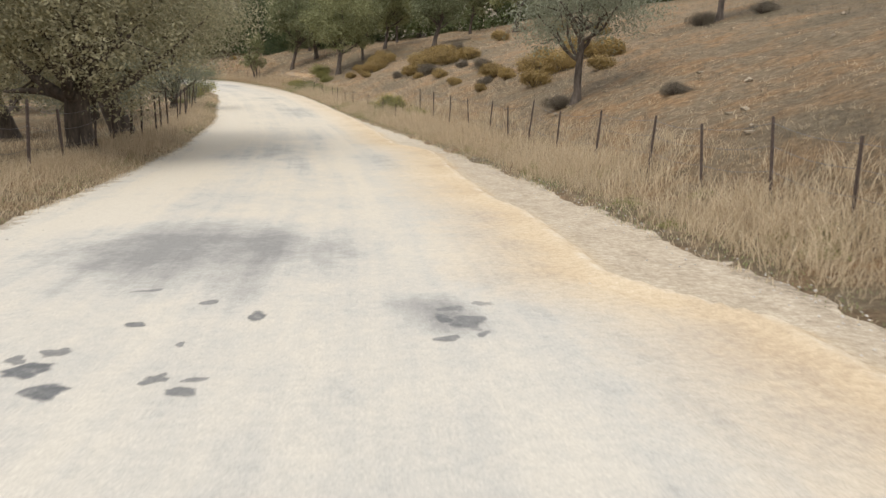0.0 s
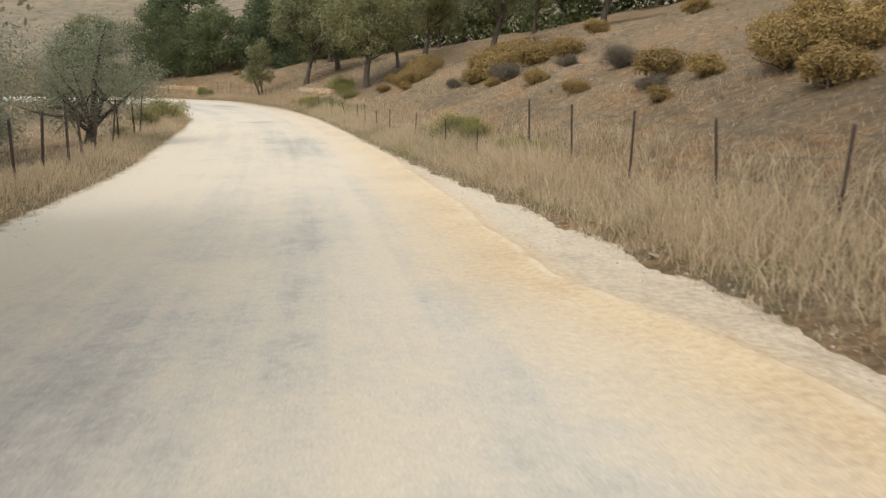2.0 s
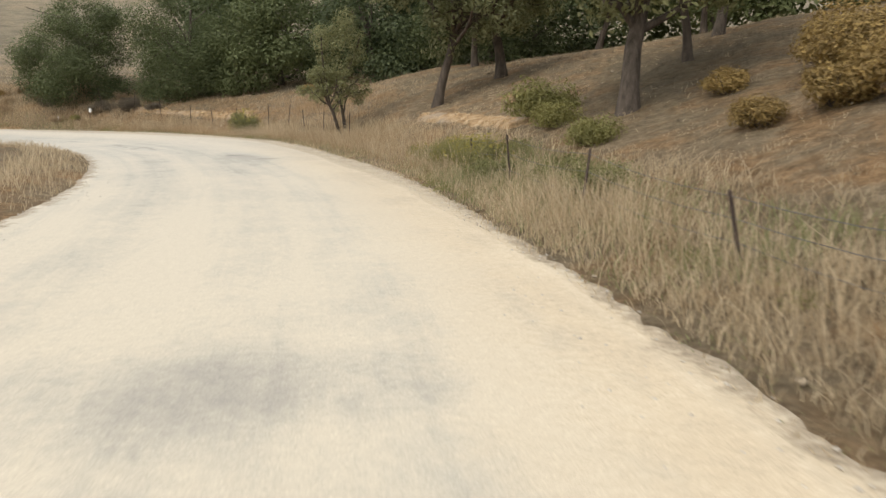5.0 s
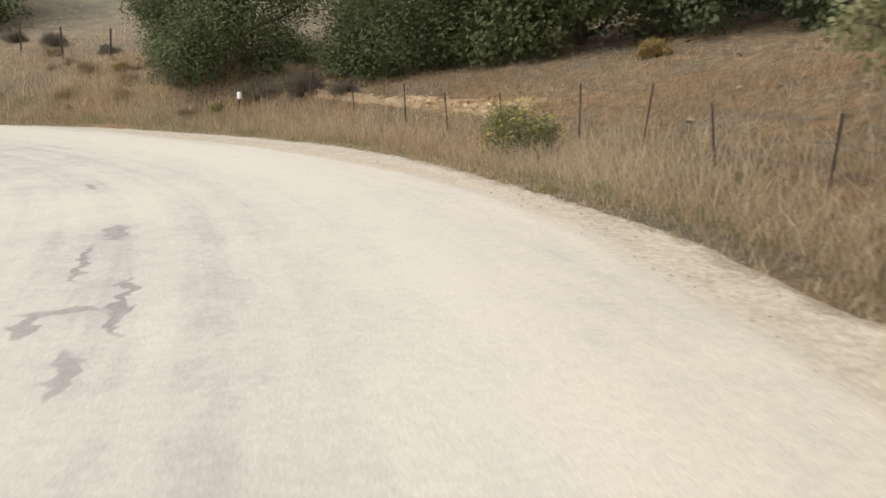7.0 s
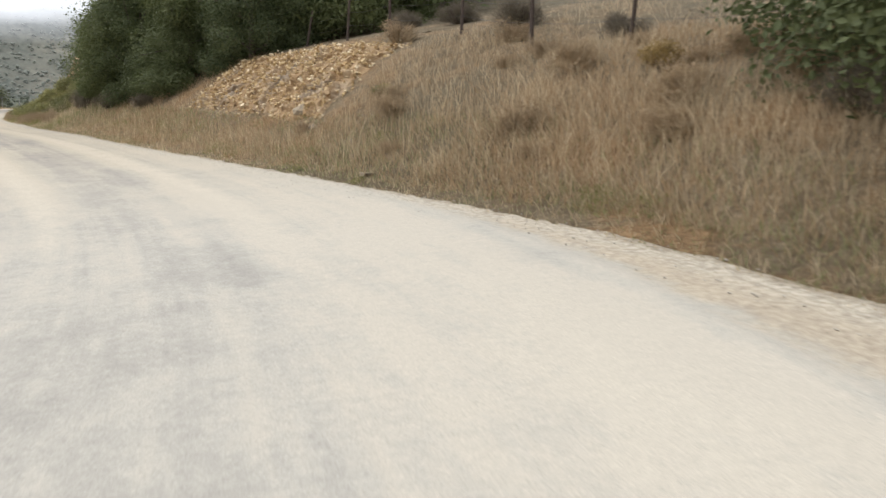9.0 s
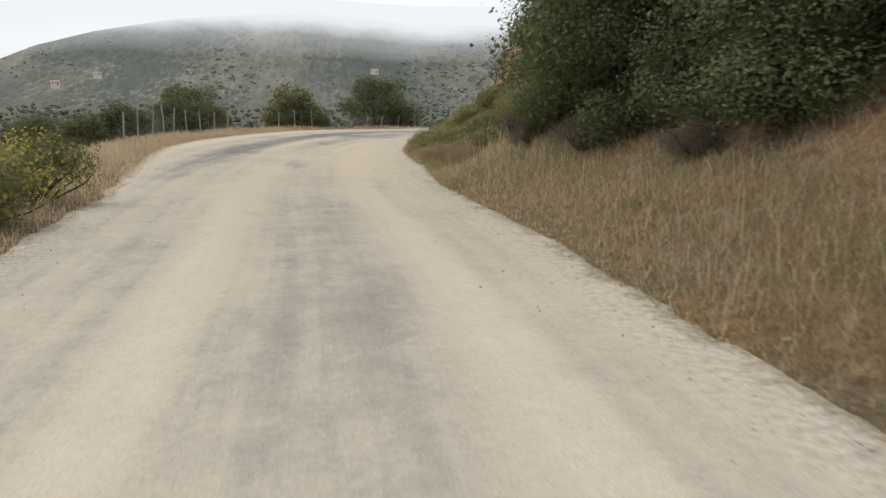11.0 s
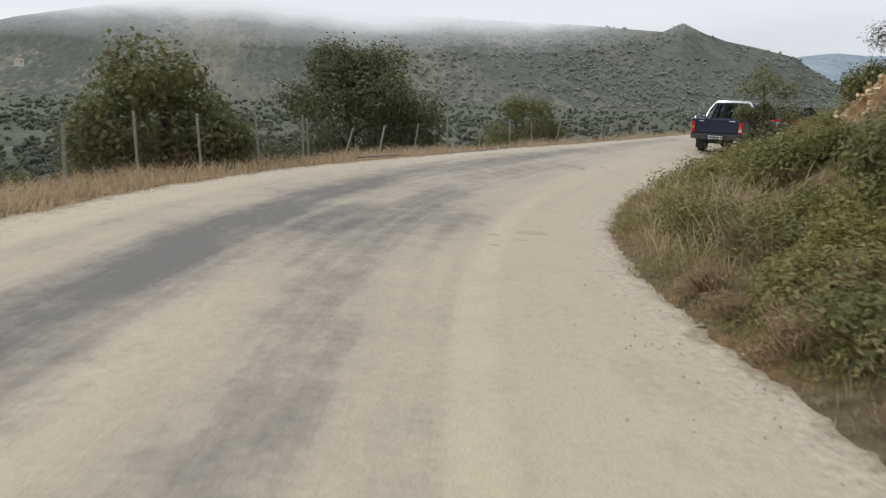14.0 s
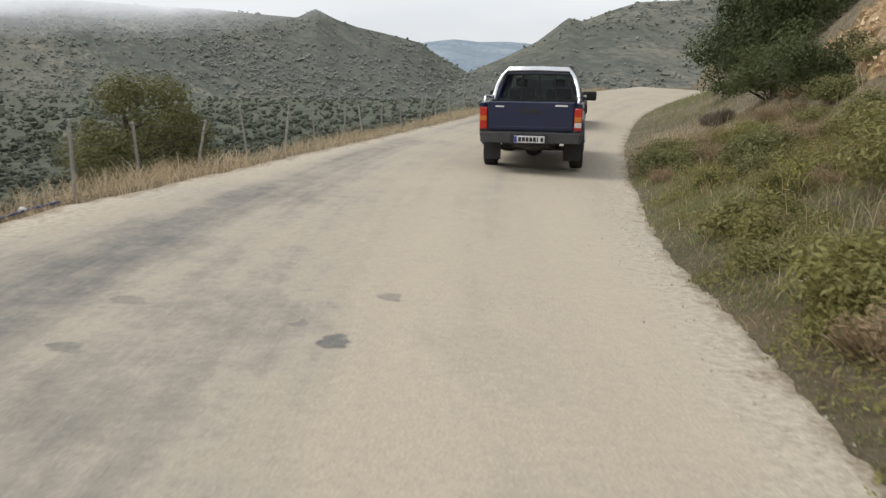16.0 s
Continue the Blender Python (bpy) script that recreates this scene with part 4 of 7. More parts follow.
set_out(olives, [(22.1, 6.6, 1.0), (34.4, -8.2, 0.72), (42.2, -9.0, 0.6), (30.4, 15.4, 1.15), (50.0, -19.0, 0.8), (45.0, -13.0, 0.95), (34.0, -13, 0.85), (42.6, -5.6, 0.62), (37.6, -8.4, 0.8)],
        "olive trees", 8)

old_oaks = [build_tree("oak_tree", "old spreading roadside oak with a thick dark trunk", 7.8, 3.9, 1.5, 0.33, OLD_LEAF, 60000, 0.043, 56, limbs=12, blobs=46, droop=1.0, slim=0.5, flare=1.35),
            build_tree("oak_tree", "old spreading roadside oak with a thick dark trunk", 8.1, 3.9, 1.5, 0.36, OLD_LEAF, 60000, 0.043, 57, limbs=12, blobs=46, droop=1.0, slim=0.5, flare=1.35)]
set_out(old_oaks, [(18.9, -5.3, 1.0), (23.4, -5.3, 0.98), (15.2, -8.2, 0.95), (29.0, -9.6, 0.9), (22.0, -15.0, 1.0), (11.5, -13.5, 0.9)], "old oaks beside the road", 15)

pale = [build_tree("young_oak", "slender pale green young oak with two stems", 4.1, 1.15, 1.0, 0.065, OAK_LEAF, 11000, 0.036, 61, stems=2, limbs=6, blobs=10),
        build_tree("young_oak", "sparse young oak leaning over the verge", 2.9, 1.0, 0.7, 0.05, OAK_LEAF, 4200, 0.038, 62, stems=1, limbs=7, blobs=5)]
set_out(pale, [(74.9, 5.1, 1.0), (155.4, 3.8, 0.9), (84.6, 12.6, 0.8)], "young oaks", 2)

valley = [build_evergreen("broadleaf_tree", "round olive-green tree below the road fence", 5.3, 5.9, 71, 44000, 0.055, VALLEY_LEAF),
          build_evergreen("broadleaf_tree", "round olive-green tree below the road fence", 4.6, 4.4, 72, 34000, 0.044, VALLEY_LEAF),
          build_evergreen("broadleaf_tree", "low spreading green tree behind the fence", 2.7, 3.5, 73, 15000, 0.055, VALLEY_LEAF)]
set_out(valley, [(162.0, -10.2, 1.14), (174.4, -11.1, 1.13), (143.4, -8.9, 1.0), (170.0, -22.0, 0.9), (139.0, -12.5, 0.7), (150.4, -7.6, 1.12), (182.0, -30.0, 1.0), (147.0, -15.0, 0.7), (138.6, -8.8, 0.85), (156.0, -17.5, 0.8), (134.0, -12.0, 0.7), (135.4, -8.6, 0.7),
                 (129.0, -14.0, 0.7), (146.6, -9.4, 0.6), (196, 8, 0.7), (203, 6, 0.7), (193, 7, 0.7), (168, -28, 0.9), (158, -24, 0.8), (153.4, -9.4, 0.55), (152, -20, 0.8), (147.7, -11.8, 0.84), (141.5, -14.5, 0.9)],
        "trees below the road", 6)

spurges = [build_bush("spurge_bush", "rounded ochre-yellow cushion of dry spurge", 0.75, 0.85, SPURGE, 5200, 0.034, 81, lumps=16, dome=True),
           build_bush("spurge_bush", "rounded ochre-yellow cushion of dry spurge", 0.9, 0.95, SPURGE, 6400, 0.034, 82, lumps=18, dome=True),
           build_bush("spurge_bush", "rounded ochre-yellow cushion of dry spurge", 0.65, 0.75, SPURGE, 4200, 0.034, 83, lumps=14, dome=True)]
set_out(spurges, [(52.9, 9.7, 1.2), (57.4, 7.3, 1.0), (48.3, 7.2, 1.0), (34.0, 7.6, 1.0), (30.1, 8.0, 1.1), (32.2, 7.6, 0.8), (27.9, 7.3, 0.9), (29.8, 8.9, 1.1), (30.9, 10.4, 1.1), (28.6, 10.2, 1.0), (32.6, 9.3, 0.9),
                  (47.9, 16.2, 1.2), (54.2, 10.8, 1.2), (58.6, 8.0, 0.9), (44.4, 6.8, 0.6), (49.8, 8.8, 1.2), (48.4, 9.6, 1.25), (46.8, 9.0, 1.2), (45.6, 9.9, 1.2), (60.3, 8.7, 1.0), (55.9, 6.4, 0.7), (58.7, 6.2, 0.7),
                  (51.3, 8.6, 1.2), (48.0, 7.6, 1.2), (52.4, 10.6, 1.4), (59.3, 8.4, 1.2), (58.2, 6.9, 1.0), (57.6, 7.6, 1.0), (60.6, 9.3, 1.2), (61.5, 7.6, 0.8), (36.5, 6.6, 0.6), (40.5, 6.9, 0.6), (31.6, 6.4, 0.55), (26.4, 9.0, 0.8), (33.8, 11.0, 0.9), (24.0, 17.5, 1.1), (20.0, 16.0, 1.0), (14.0, 17.0, 1.0),
                  (39.0, 14.5, 1.0), (53, 14.5, 1.0), (98.5, 6.4, 0.5), (84.2, 10.4, 0.7)],
        "ochre spurge cushions", 9)
scrubs = [build_bush("thorn_bush", "low grey-brown thorny bush on the dry slope", 0.6, 0.6, GREY_SCRUB, 7000, 0.03, 91, stems=40, slim=0.16, lumps=12),
          build_bush("thorn_bush", "low grey-brown thorny bush on the dry slope", 0.75, 0.8, GREY_SCRUB, 8000, 0.032, 92, stems=44, slim=0.16, lumps=12)]
set_out(scrubs, [(17.8, 7.4, 0.62), (44.7, 7.3, 1.0), (33.2, 7.0, 0.7), (49.0, 6.7, 0.6), (22.4, 6.3, 0.8), (30.6, 14.8, 0.9), (28.5, 16, 0.9), (37.5, 8.2, 0.8), (42.0, 8.5, 0.7), (55.4, 12.5, 0.9), (92.6, 6.5, 1.1), (91.4, 6.9, 1.0), (90.2, 7.3, 0.8), (95.5, 6.2, 0.8),
                  (101.0, 8.2, 0.8), (103.5, 8.0, 0.9), (106.0, 8.3, 0.9), (108.0, 8.1, 0.8), (116.0, 4.2, 0.8), (119, 4.0, 0.8), (122.0, 4.0, 0.9), (125, 4.4, 0.9), (145.2, 5.6, 1.0), (148.0, 5.2, 1.0), (172, 5.0, 0.8)],
        "grey thorn bushes", 4)
yellows = [build_bush("flowering_bush", "green bush with yellow flower tips at the roadside", 0.65, 0.85, HERB, 5600, 0.028, 95, flowers=300, slim=0.3, lumps=10),
           build_bush("flowering_bush", "green bush with yellow flower tips at the roadside", 0.8, 0.75, HERB, 6800, 0.028, 96, flowers=380, slim=0.3, lumps=11)]
set_out(yellows, [(48.6, -4.75, 1.0), (54.3, -4.15, 1.35), (36.6, 4.2, 0.8), (39.0, 4.1, 0.92), (33.6, 4.2, 0.55), (32.4, 4.4, 0.5), (82.2, 5.4, 1.25), (117.0, -3.6, 1.2), (118.8, -3.5, 1.1), (115.2, -4.1, 1.0), (121.0, -4.4, 0.9), (64.4, 3.9, 0.9), (63.2, 3.7, 0.8), (65.6, 4.3, 0.7), (62.8, 3.8, 0.8), (66.4, 3.8, 0.6), (53.6, -4.7, 0.8), (46.0, -5.2, 0.5),
                  (93.3, 5.6, 0.45), (131.5, 3.9, 0.5), (161.0, 3.9, 0.55), (163.2, 3.7, 0.5), (103.4, 5.0, 0.4)],
        "yellow flowering bushes", 12)
greens = [build_bush("green_shrub", "low leafy green bramble on the road bank", 0.8, 0.62, BRAMBLE, 3800, 0.04, 98, stems=26, slim=0.45, lumps=16),
          build_bush("green_shrub", "low leafy green bramble on the road bank", 0.95, 0.72, BRAMBLE, 4400, 0.04, 99, stems=26, slim=0.45, lumps=18)]
set_out(greens, [(65.9, 6.4, 1.25), (64.6, 6.0, 0.7), (129.5, 4.6, 0.8), (132.5, 5.0, 1.0), (135.4, 4.4, 0.9), (137.8, 3.7, 0.6), (140.2, 3.6, 0.6), (142.4, 3.2, 0.6), (133.0, 3.6, 0.7), (130.4, 3.4, 0.6), (128.0, 3.5, 0.6), (136.4, 3.4, 0.6), (126.0, 4.0, 0.7), (134.0, 6.2, 1.0), (144.4, 3.4, 0.55), (146.6, 3.3, 0.5), (148.8, 3.5, 0.5),
                 (151.0, 3.6, 0.5), (153.0, 4.4, 0.6), (155.6, 3.6, 0.6), (157.4, 3.9, 0.7), (159.8, 4.7, 0.9), (156.2, 5.2, 1.0), (152.0, 5.6, 1.0), (127.4, 5.0, 0.8), (161.8, 5.2, 0.7), (166, 3.9, 0.7), (168, 3.8, 0.7), (141.5, 6.6, 0.8), (62.0, 5.4, 0.7), (60.2, 4.0, 0.7), (58.4, 3.8, 0.7), (63.4, 4.4, 0.7), (61.6, 3.5, 0.6), (41.0, 3.9, 0.5), (38.8, 3.9, 0.5)],
        "green shrubs on the bank", 14)
bank_rng = random.Random(41)
more = [(s, float(edge_right(s)) + bank_rng.uniform(0.9, 2.8), bank_rng.uniform(0.5, 0.95)) for s in [bank_rng.uniform(125.5, 150) for _ in range(80)]]
more += [(s, float(edge_right(s)) + bank_rng.uniform(4.6, 7.5), bank_rng.uniform(0.5, 1.1)) for s in [bank_rng.uniform(134, 146) for _ in range(22)]]
more += [(s, float(edge_right(s)) + bank_rng.uniform(0.7, 4.0), bank_rng.uniform(0.45, 0.85)) for s in [bank_rng.uniform(150, 168) for _ in range(70)]]
for k, (s, la, scale) in enumerate(more):
    ob = copy_thing(greens[k % 2], Matrix.Translation(at(s, la, -0.08)) @ Matrix.Rotation(bank_rng.uniform(0, 6.28), 4, "Z"))
    ob.scale = (scale, scale, scale * bank_rng.uniform(0.7, 1.0))


dead_weeds = [build_bush("dead_weed", "brown dead weeds standing at the foot of the bank", 0.5, 0.6, RUSSET_TWIG, 1700, 0.03, 103, stems=70, slim=0.2, lumps=10, twig=RUSSET_TWIG),
              build_bush("dead_weed", "brown dead weeds standing at the foot of the bank", 0.6, 0.5, RUSSET_TWIG, 1800, 0.03, 104, stems=70, slim=0.2, lumps=11, twig=RUSSET_TWIG)]
weed_rng = random.Random(52)
weed_places = [(s, float(edge_right(s)) + weed_rng.uniform(0.25, 1.3), weed_rng.uniform(0.45, 0.9)) for s in [weed_rng.uniform(125, 150) for _ in range(55)]]
weed_places += [(s, float(edge_right(s)) + weed_rng.uniform(0.4, 3.2), weed_rng.uniform(0.5, 0.9)) for s in [weed_rng.uniform(150, 170) for _ in range(30)]]
weed_places += [(s, float(edge_right(s)) + weed_rng.uniform(1.2, 3.2), weed_rng.uniform(0.5, 0.9)) for s in [weed_rng.uniform(126, 150) for _ in range(40)]]
weed_places += [(s, float(edge_right(s)) + weed_rng.uniform(1.0, 5.5), weed_rng.uniform(0.5, 1.1)) for s in [weed_rng.uniform(92, 106) for _ in range(30)]]
set_out(dead_weeds, weed_places, "dead weeds on the bank", 53)
dark_shrubs = [build_bush("evergreen_shrub", "dark evergreen shrub rooted on top of the rock cutting", 0.95, 1.3, DARK_LEAF, 7000, 0.034, 101, lumps=12, slim=0.45),
               build_bush("evergreen_shrub", "dark evergreen shrub rooted on top of the rock cutting", 0.8, 1.0, DARK_LEAF, 5600, 0.034, 102, lumps=10, slim=0.45)]
set_out(dark_shrubs, [(146.4, 5.2, 1.0), (145.4, 5.5, 1.05), (147.6, 5.6, 1.0), (144.3, 5.5, 0.8), (146.4, 6.2, 1.1), (148.8, 6.0, 1.0), (145.0, 6.4, 1.0), (150.6, 6.6, 1.1), (151.6, 5.4, 0.8), (153.4, 6.0, 0.8), (168.4, 6.3, 1.0), (170.0, 6.2, 1.1), (171.6, 6.0, 1.1), (173.4, 6.4, 1.0), (117.4, 4.7, 1.0), (119.4, 4.6, 1.0), (115.4, 4.9, 0.9), (121.4, 4.6, 1.0), (123.2, 4.8, 1.0), (114.2, 5.6, 0.8), (127.6, 6.6, 0.8), (130.2, 7.0, 0.8)],
        "dark shrubs on the cutting", 21)


def scattered_herbs(name, label, material, places, leaf_count, size, seed):
    """Countless small herbs: low rosettes and sprays of leaves at (s, lat, scale)."""
    rng = np.random.RandomState(seed)
    centres, ways, sizes = [], [], []
    for s, la, scale in places:
        n = int(leaf_count * scale * 2)
        d = np.clip(rng.normal(size=(n, 3)), -1.7, 1.7) * (0.30, 0.30, 0.2)
        d[:, 2] = (np.abs(d[:, 2]) + 0.02) * (1 - 0.9 * np.minimum(np.hypot(d[:, 0], d[:, 1]) / 0.6, 1) ** 2)
        p = np.array(at(s, la)) + d * scale
        p[:, 2] = ground_height(p[:, 0], p[:, 1]) + d[:, 2] * scale + 0.01
        centres.append(p)
        ways.append(d + rng.normal(size=(n, 3)) * 0.3 + (0, 0, 0.4))
        sizes.append(np.full(n, size) * rng.uniform(0.6, 1.3, n))
    v, f = quads(np.concatenate(centres), np.concatenate(ways), np.concatenate(sizes), 0.42, rng)
    return tagged(link_mesh(name, v, f, material), label, "herbs", kind="stuff")


verge_rng = random.Random(77)
dry_herbs = [(s, float(edge_right(s)) + verge_rng.uniform(0.15, 1.5), verge_rng.uniform(0.25, 0.5)) for s in [verge_rng.uniform(*stretch) for stretch in ((4, 24), (24, 48), (24, 64), (60, 100), (100, 125)) for _ in range(22)]]
scattered_herbs("verge_herbs", "small faded green herbs in the dry verge grass", HERB, dry_herbs, 260, 0.02, 78)
wet_herbs = [(s, float(edge_right(s)) + verge_rng.uniform(0.3, 2.4), verge_rng.uniform(0.35, 0.75)) for s in [verge_rng.uniform(146, 168) for _ in range(170)] + [verge_rng.uniform(125, 146) for _ in range(70)]]
scattered_herbs("bank_herbs", "low leafy green herbs along the road edge", BRAMBLE, wet_herbs, 330, 0.02, 79)


# ---- grasses ----
def grass(name, label, material, bands, seed, height, lean=0.5, width=0.0034):
    """Single bent blades. bands: (s0, s1, side, from, to, blades per square metre, height factor), measured outward from the road's edge."""
    rng = np.random.RandomState(seed)
    xs, hs = [], []
    for s0, s1, side, d0, d1, dense, tall in bands:
        n = int((s1 - s0) * (d1 - d0) * dense)
        s, d = rng.uniform(s0, s1, n), rng.uniform(d0, d1, n)
        la = np.where(side > 0, edge_right(s) + d, -(edge_left(s) + d))
        k = (s - ST[0]) / STEP
        i = np.arange(len(ST))
        x, y = np.interp(k, i, CX) + la * np.interp(k, i, TY), np.interp(k, i, CY) - la * np.interp(k, i, TX)
        clump = 0.6 * waves(x * 3, y * 3, seed + 5) + 0.6 * waves(x * 0.8, y * 0.8, seed + 6)
        keep = rng.uniform(-0.7, 1.0, n) < clump * 1.3 + 0.25
        xs.append(np.stack([x, y], 1)[keep])
        hs.append(tall * rng.uniform(0.45, 1.1, n)[keep] * np.clip(0.72 + 0.5 * clump[keep], 0.25, 1.3) * np.clip(0.32 + d[keep] * 0.75, 0.25, 1))
    xy, h = np.concatenate(xs), np.concatenate(hs) * height
    z = ground_height(xy[:, 0], xy[:, 1]) - 0.02
    n = len(xy)
    base = np.c_[xy, z]
    a = rng.uniform(0, 6.28, n)
    side = np.stack([np.cos(a), np.sin(a), 0 * a], 1)
    tilt = np.clip(rng.normal(size=(n, 2)), -1.8, 1.8) * lean
    tilt += np.stack([waves(xy[:, 0] / 5, xy[:, 1] / 5, seed + 7), waves(xy[:, 0] / 5, xy[:, 1] / 5, seed + 8)], 1) * lean * 0.6
    mid = base + np.c_[tilt * 0.35, np.full(n, 0.6)] * h[:, None]
    tip = base + np.c_[tilt, np.full(n, 1.0)] * h[:, None]
    w = width * rng.uniform(0.7, 1.6, n)[:, None]
    v = np.stack([base - side * w, base + side * w, mid + side * w * 0.9, mid - side * w * 0.9, tip + side * w * 0.25, tip - side * w * 0.25], 1).reshape(-1, 3)
    first = 6 * np.arange(n)[:, None]
    ob = link_mesh(name, v, np.concatenate([first + (0, 1, 2, 3), first + (3, 2, 4, 5)], 1).reshape(-1, 4), material)
    return tagged(ob, label, "grass", kind="stuff")


grass("dry_grass", "tall straw-coloured dry grass along the road", STRAW,
      [(-4, 64, 1, 0.2, 1.6, 620, 0.8), (-4, 64, 1, -0.2, 0.6, 240, 0.6), (-4, 64, 1, 1.5, 2.6, 240, 0.6), (-4, 64, 1, 2.6, 6.5, 26, 0.22), (2, 56, -1, -0.15, 1.6, 480, 0.55), (2, 56, -1, 1.6, 6.0, 60, 0.5), (64, 100, 1, -0.15, 1.0, 260, 0.5), (64, 100, 1, 0.6, 2.6, 330, 0.8), (76, 98, 1, 2.6, 7.0, 40, 0.5),
       (98, 127, 1, -0.1, 1.5, 300, 0.42), (98, 104.5, 1, 1.5, 4.5, 180, 0.45), (112, 127, 1, 1.5, 4.0, 160, 0.42), (98, 104, 1, 4.0, 9.0, 60, 0.6), (105, 160, -1, -0.15, 2.0, 420, 0.6), (160, 205, -1, 0.1, 1.8, 200, 0.6), (127, 175, 1, 0.0, 2.0, 70, 0.6), (127, 175, 1, 2.0, 5.0, 24, 0.6), (143.5, 149, 1, 0.3, 1.4, 300, 1.1), (60, 100, -1, 0.1, 1.5, 120, 0.6)],
      21, 0.68)
grass("straw_stalks", "tall single straw stalks standing above the verge grass", STRAW,
      [(-4, 64, 1, 0.5, 1.6, 60, 1.0), (2, 56, -1, 0.2, 1.4, 30, 0.9), (64, 104, 1, 0.6, 2.6, 30, 1.0), (104, 127, 1, 0.3, 1.6, 26, 0.9), (127, 172, 1, 0.3, 2.2, 8, 0.8)], 27, 0.75, 0.16, 0.003)
grass("russet_weeds", "russet dry weeds on the bank", RUSSET,
      [(60, 76, 1, 0.4, 2.2, 240, 0.7), (76, 100, 1, 0.4, 5.0, 300, 0.75), (98, 127, 1, 0.3, 1.9, 260, 0.6), (98, 104.5, 1, 1.7, 5.0, 150, 0.55), (112, 127, 1, 1.7, 4.5, 120, 0.55), (-4, 60, 1, 0.6, 3.0, 60, 0.5), (125, 151, 1, -0.05, 1.3, 260, 0.6), (127, 172, 1, 0.2, 3.0, 110, 0.7), (130, 160, -1, 0.2, 1.6, 80, 0.9)], 23, 0.52, 0.55)
grass("green_grass", "low green and fading grass on the road bank", GREEN_GRASS,
      [(125, 172, 1, -0.1, 0.9, 620, 0.36), (125, 172, 1, 0.5, 2.4, 480, 0.45), (125, 172, 1, 2.4, 5.0, 160, 0.6), (148, 168, 1, -0.12, 1.2, 1500, 0.42), (-4, 64, 1, -0.15, 0.5, 420, 0.35), (0, 56, -1, -0.1, 0.6, 360, 0.35), (26, 46, 1, 0.1, 1.4, 260, 0.6), (54, 66, 1, 0.2, 2.2, 420, 1.0), (64, 100, 1, -0.1, 0.9, 300, 0.4), (90, 100, 1, 0.4, 1.8, 160, 0.7), (98, 127, 1, -0.1, 2.0, 520, 0.42), (36, 44, 1, 0.3, 1.5, 140, 0.9), (172, 205, 1, 0.1, 3.0, 80, 0.7)],
      22, 0.42, 0.55, 0.004)


def tufts(name, label, material, bands, seed, blade=0.2, per=14):
    """Small dry tufts and thistles over the slopes: a few splayed blades each."""
    rng = np.random.RandomState(seed)
    xs = []
    for s0, s1, d0, d1, dense in bands:
        n = int((s1 - s0) * (d1 - d0) * dense)
        s, d = rng.uniform(s0, s1, n), rng.uniform(d0, d1, n)
        la = edge_right(s) + d
        k, i = (s - ST[0]) / STEP, np.arange(len(ST))
        x, y = np.interp(k, i, CX) + la * np.interp(k, i, TY), np.interp(k, i, CY) - la * np.interp(k, i, TX)
        keep = waves(x * 1.2, y * 1.2, seed) + rng.normal(size=n) * 0.4 > -0.1
        xs.append(np.stack([x, y], 1)[keep])
    xy = np.concatenate(xs)
    n = len(xy)
    z = ground_height(xy[:, 0], xy[:, 1]) - 0.01
    base = np.repeat(np.c_[xy, z], per, 0) + np.c_[rng.normal(size=(n * per, 2)) * 0.05, np.zeros(n * per)]
    size = np.repeat(rng.uniform(0.5, 1.5, n), per) * blade * rng.uniform(0.5, 1.1, n * per)
    way = np.c_[rng.normal(size=(n * per, 2)) * 0.6, np.ones(n * per)]
    a = rng.uniform(0, 6.28, n * per)
    side = np.stack([np.cos(a), np.sin(a), 0 * a], 1) * 0.0026
    tip = base + way * size[:, None]
    v = np.stack([base - side, base + side, tip + side * 0.3, tip - side * 0.3], 1).reshape(-1, 3)
    return tagged(link_mesh(name, v, np.arange(4 * n * per).reshape(-1, 4), material), label, "grass", kind="stuff")


tufts("dry_tufts", "dry tufts and thistles over the brown slope", GREY_SCRUB, [(-2, 66, 1.6, 9, 7), (0, 66, 9, 20, 3), (66, 104, 2.5, 10, 8), (80, 112, 10, 26, 3), (112, 172, 2.5, 7, 9)], 31, 0.13)
tufts("straw_tufts", "straw tufts over the brown slope", STRAW, [(-2, 66, 1.8, 4, 7), (-2, 66, 4, 12, 3), (66, 104, 2.5, 10, 7), (66, 112, 10, 24, 3), (112, 172, 2.5, 7, 5)], 32, 0.09)


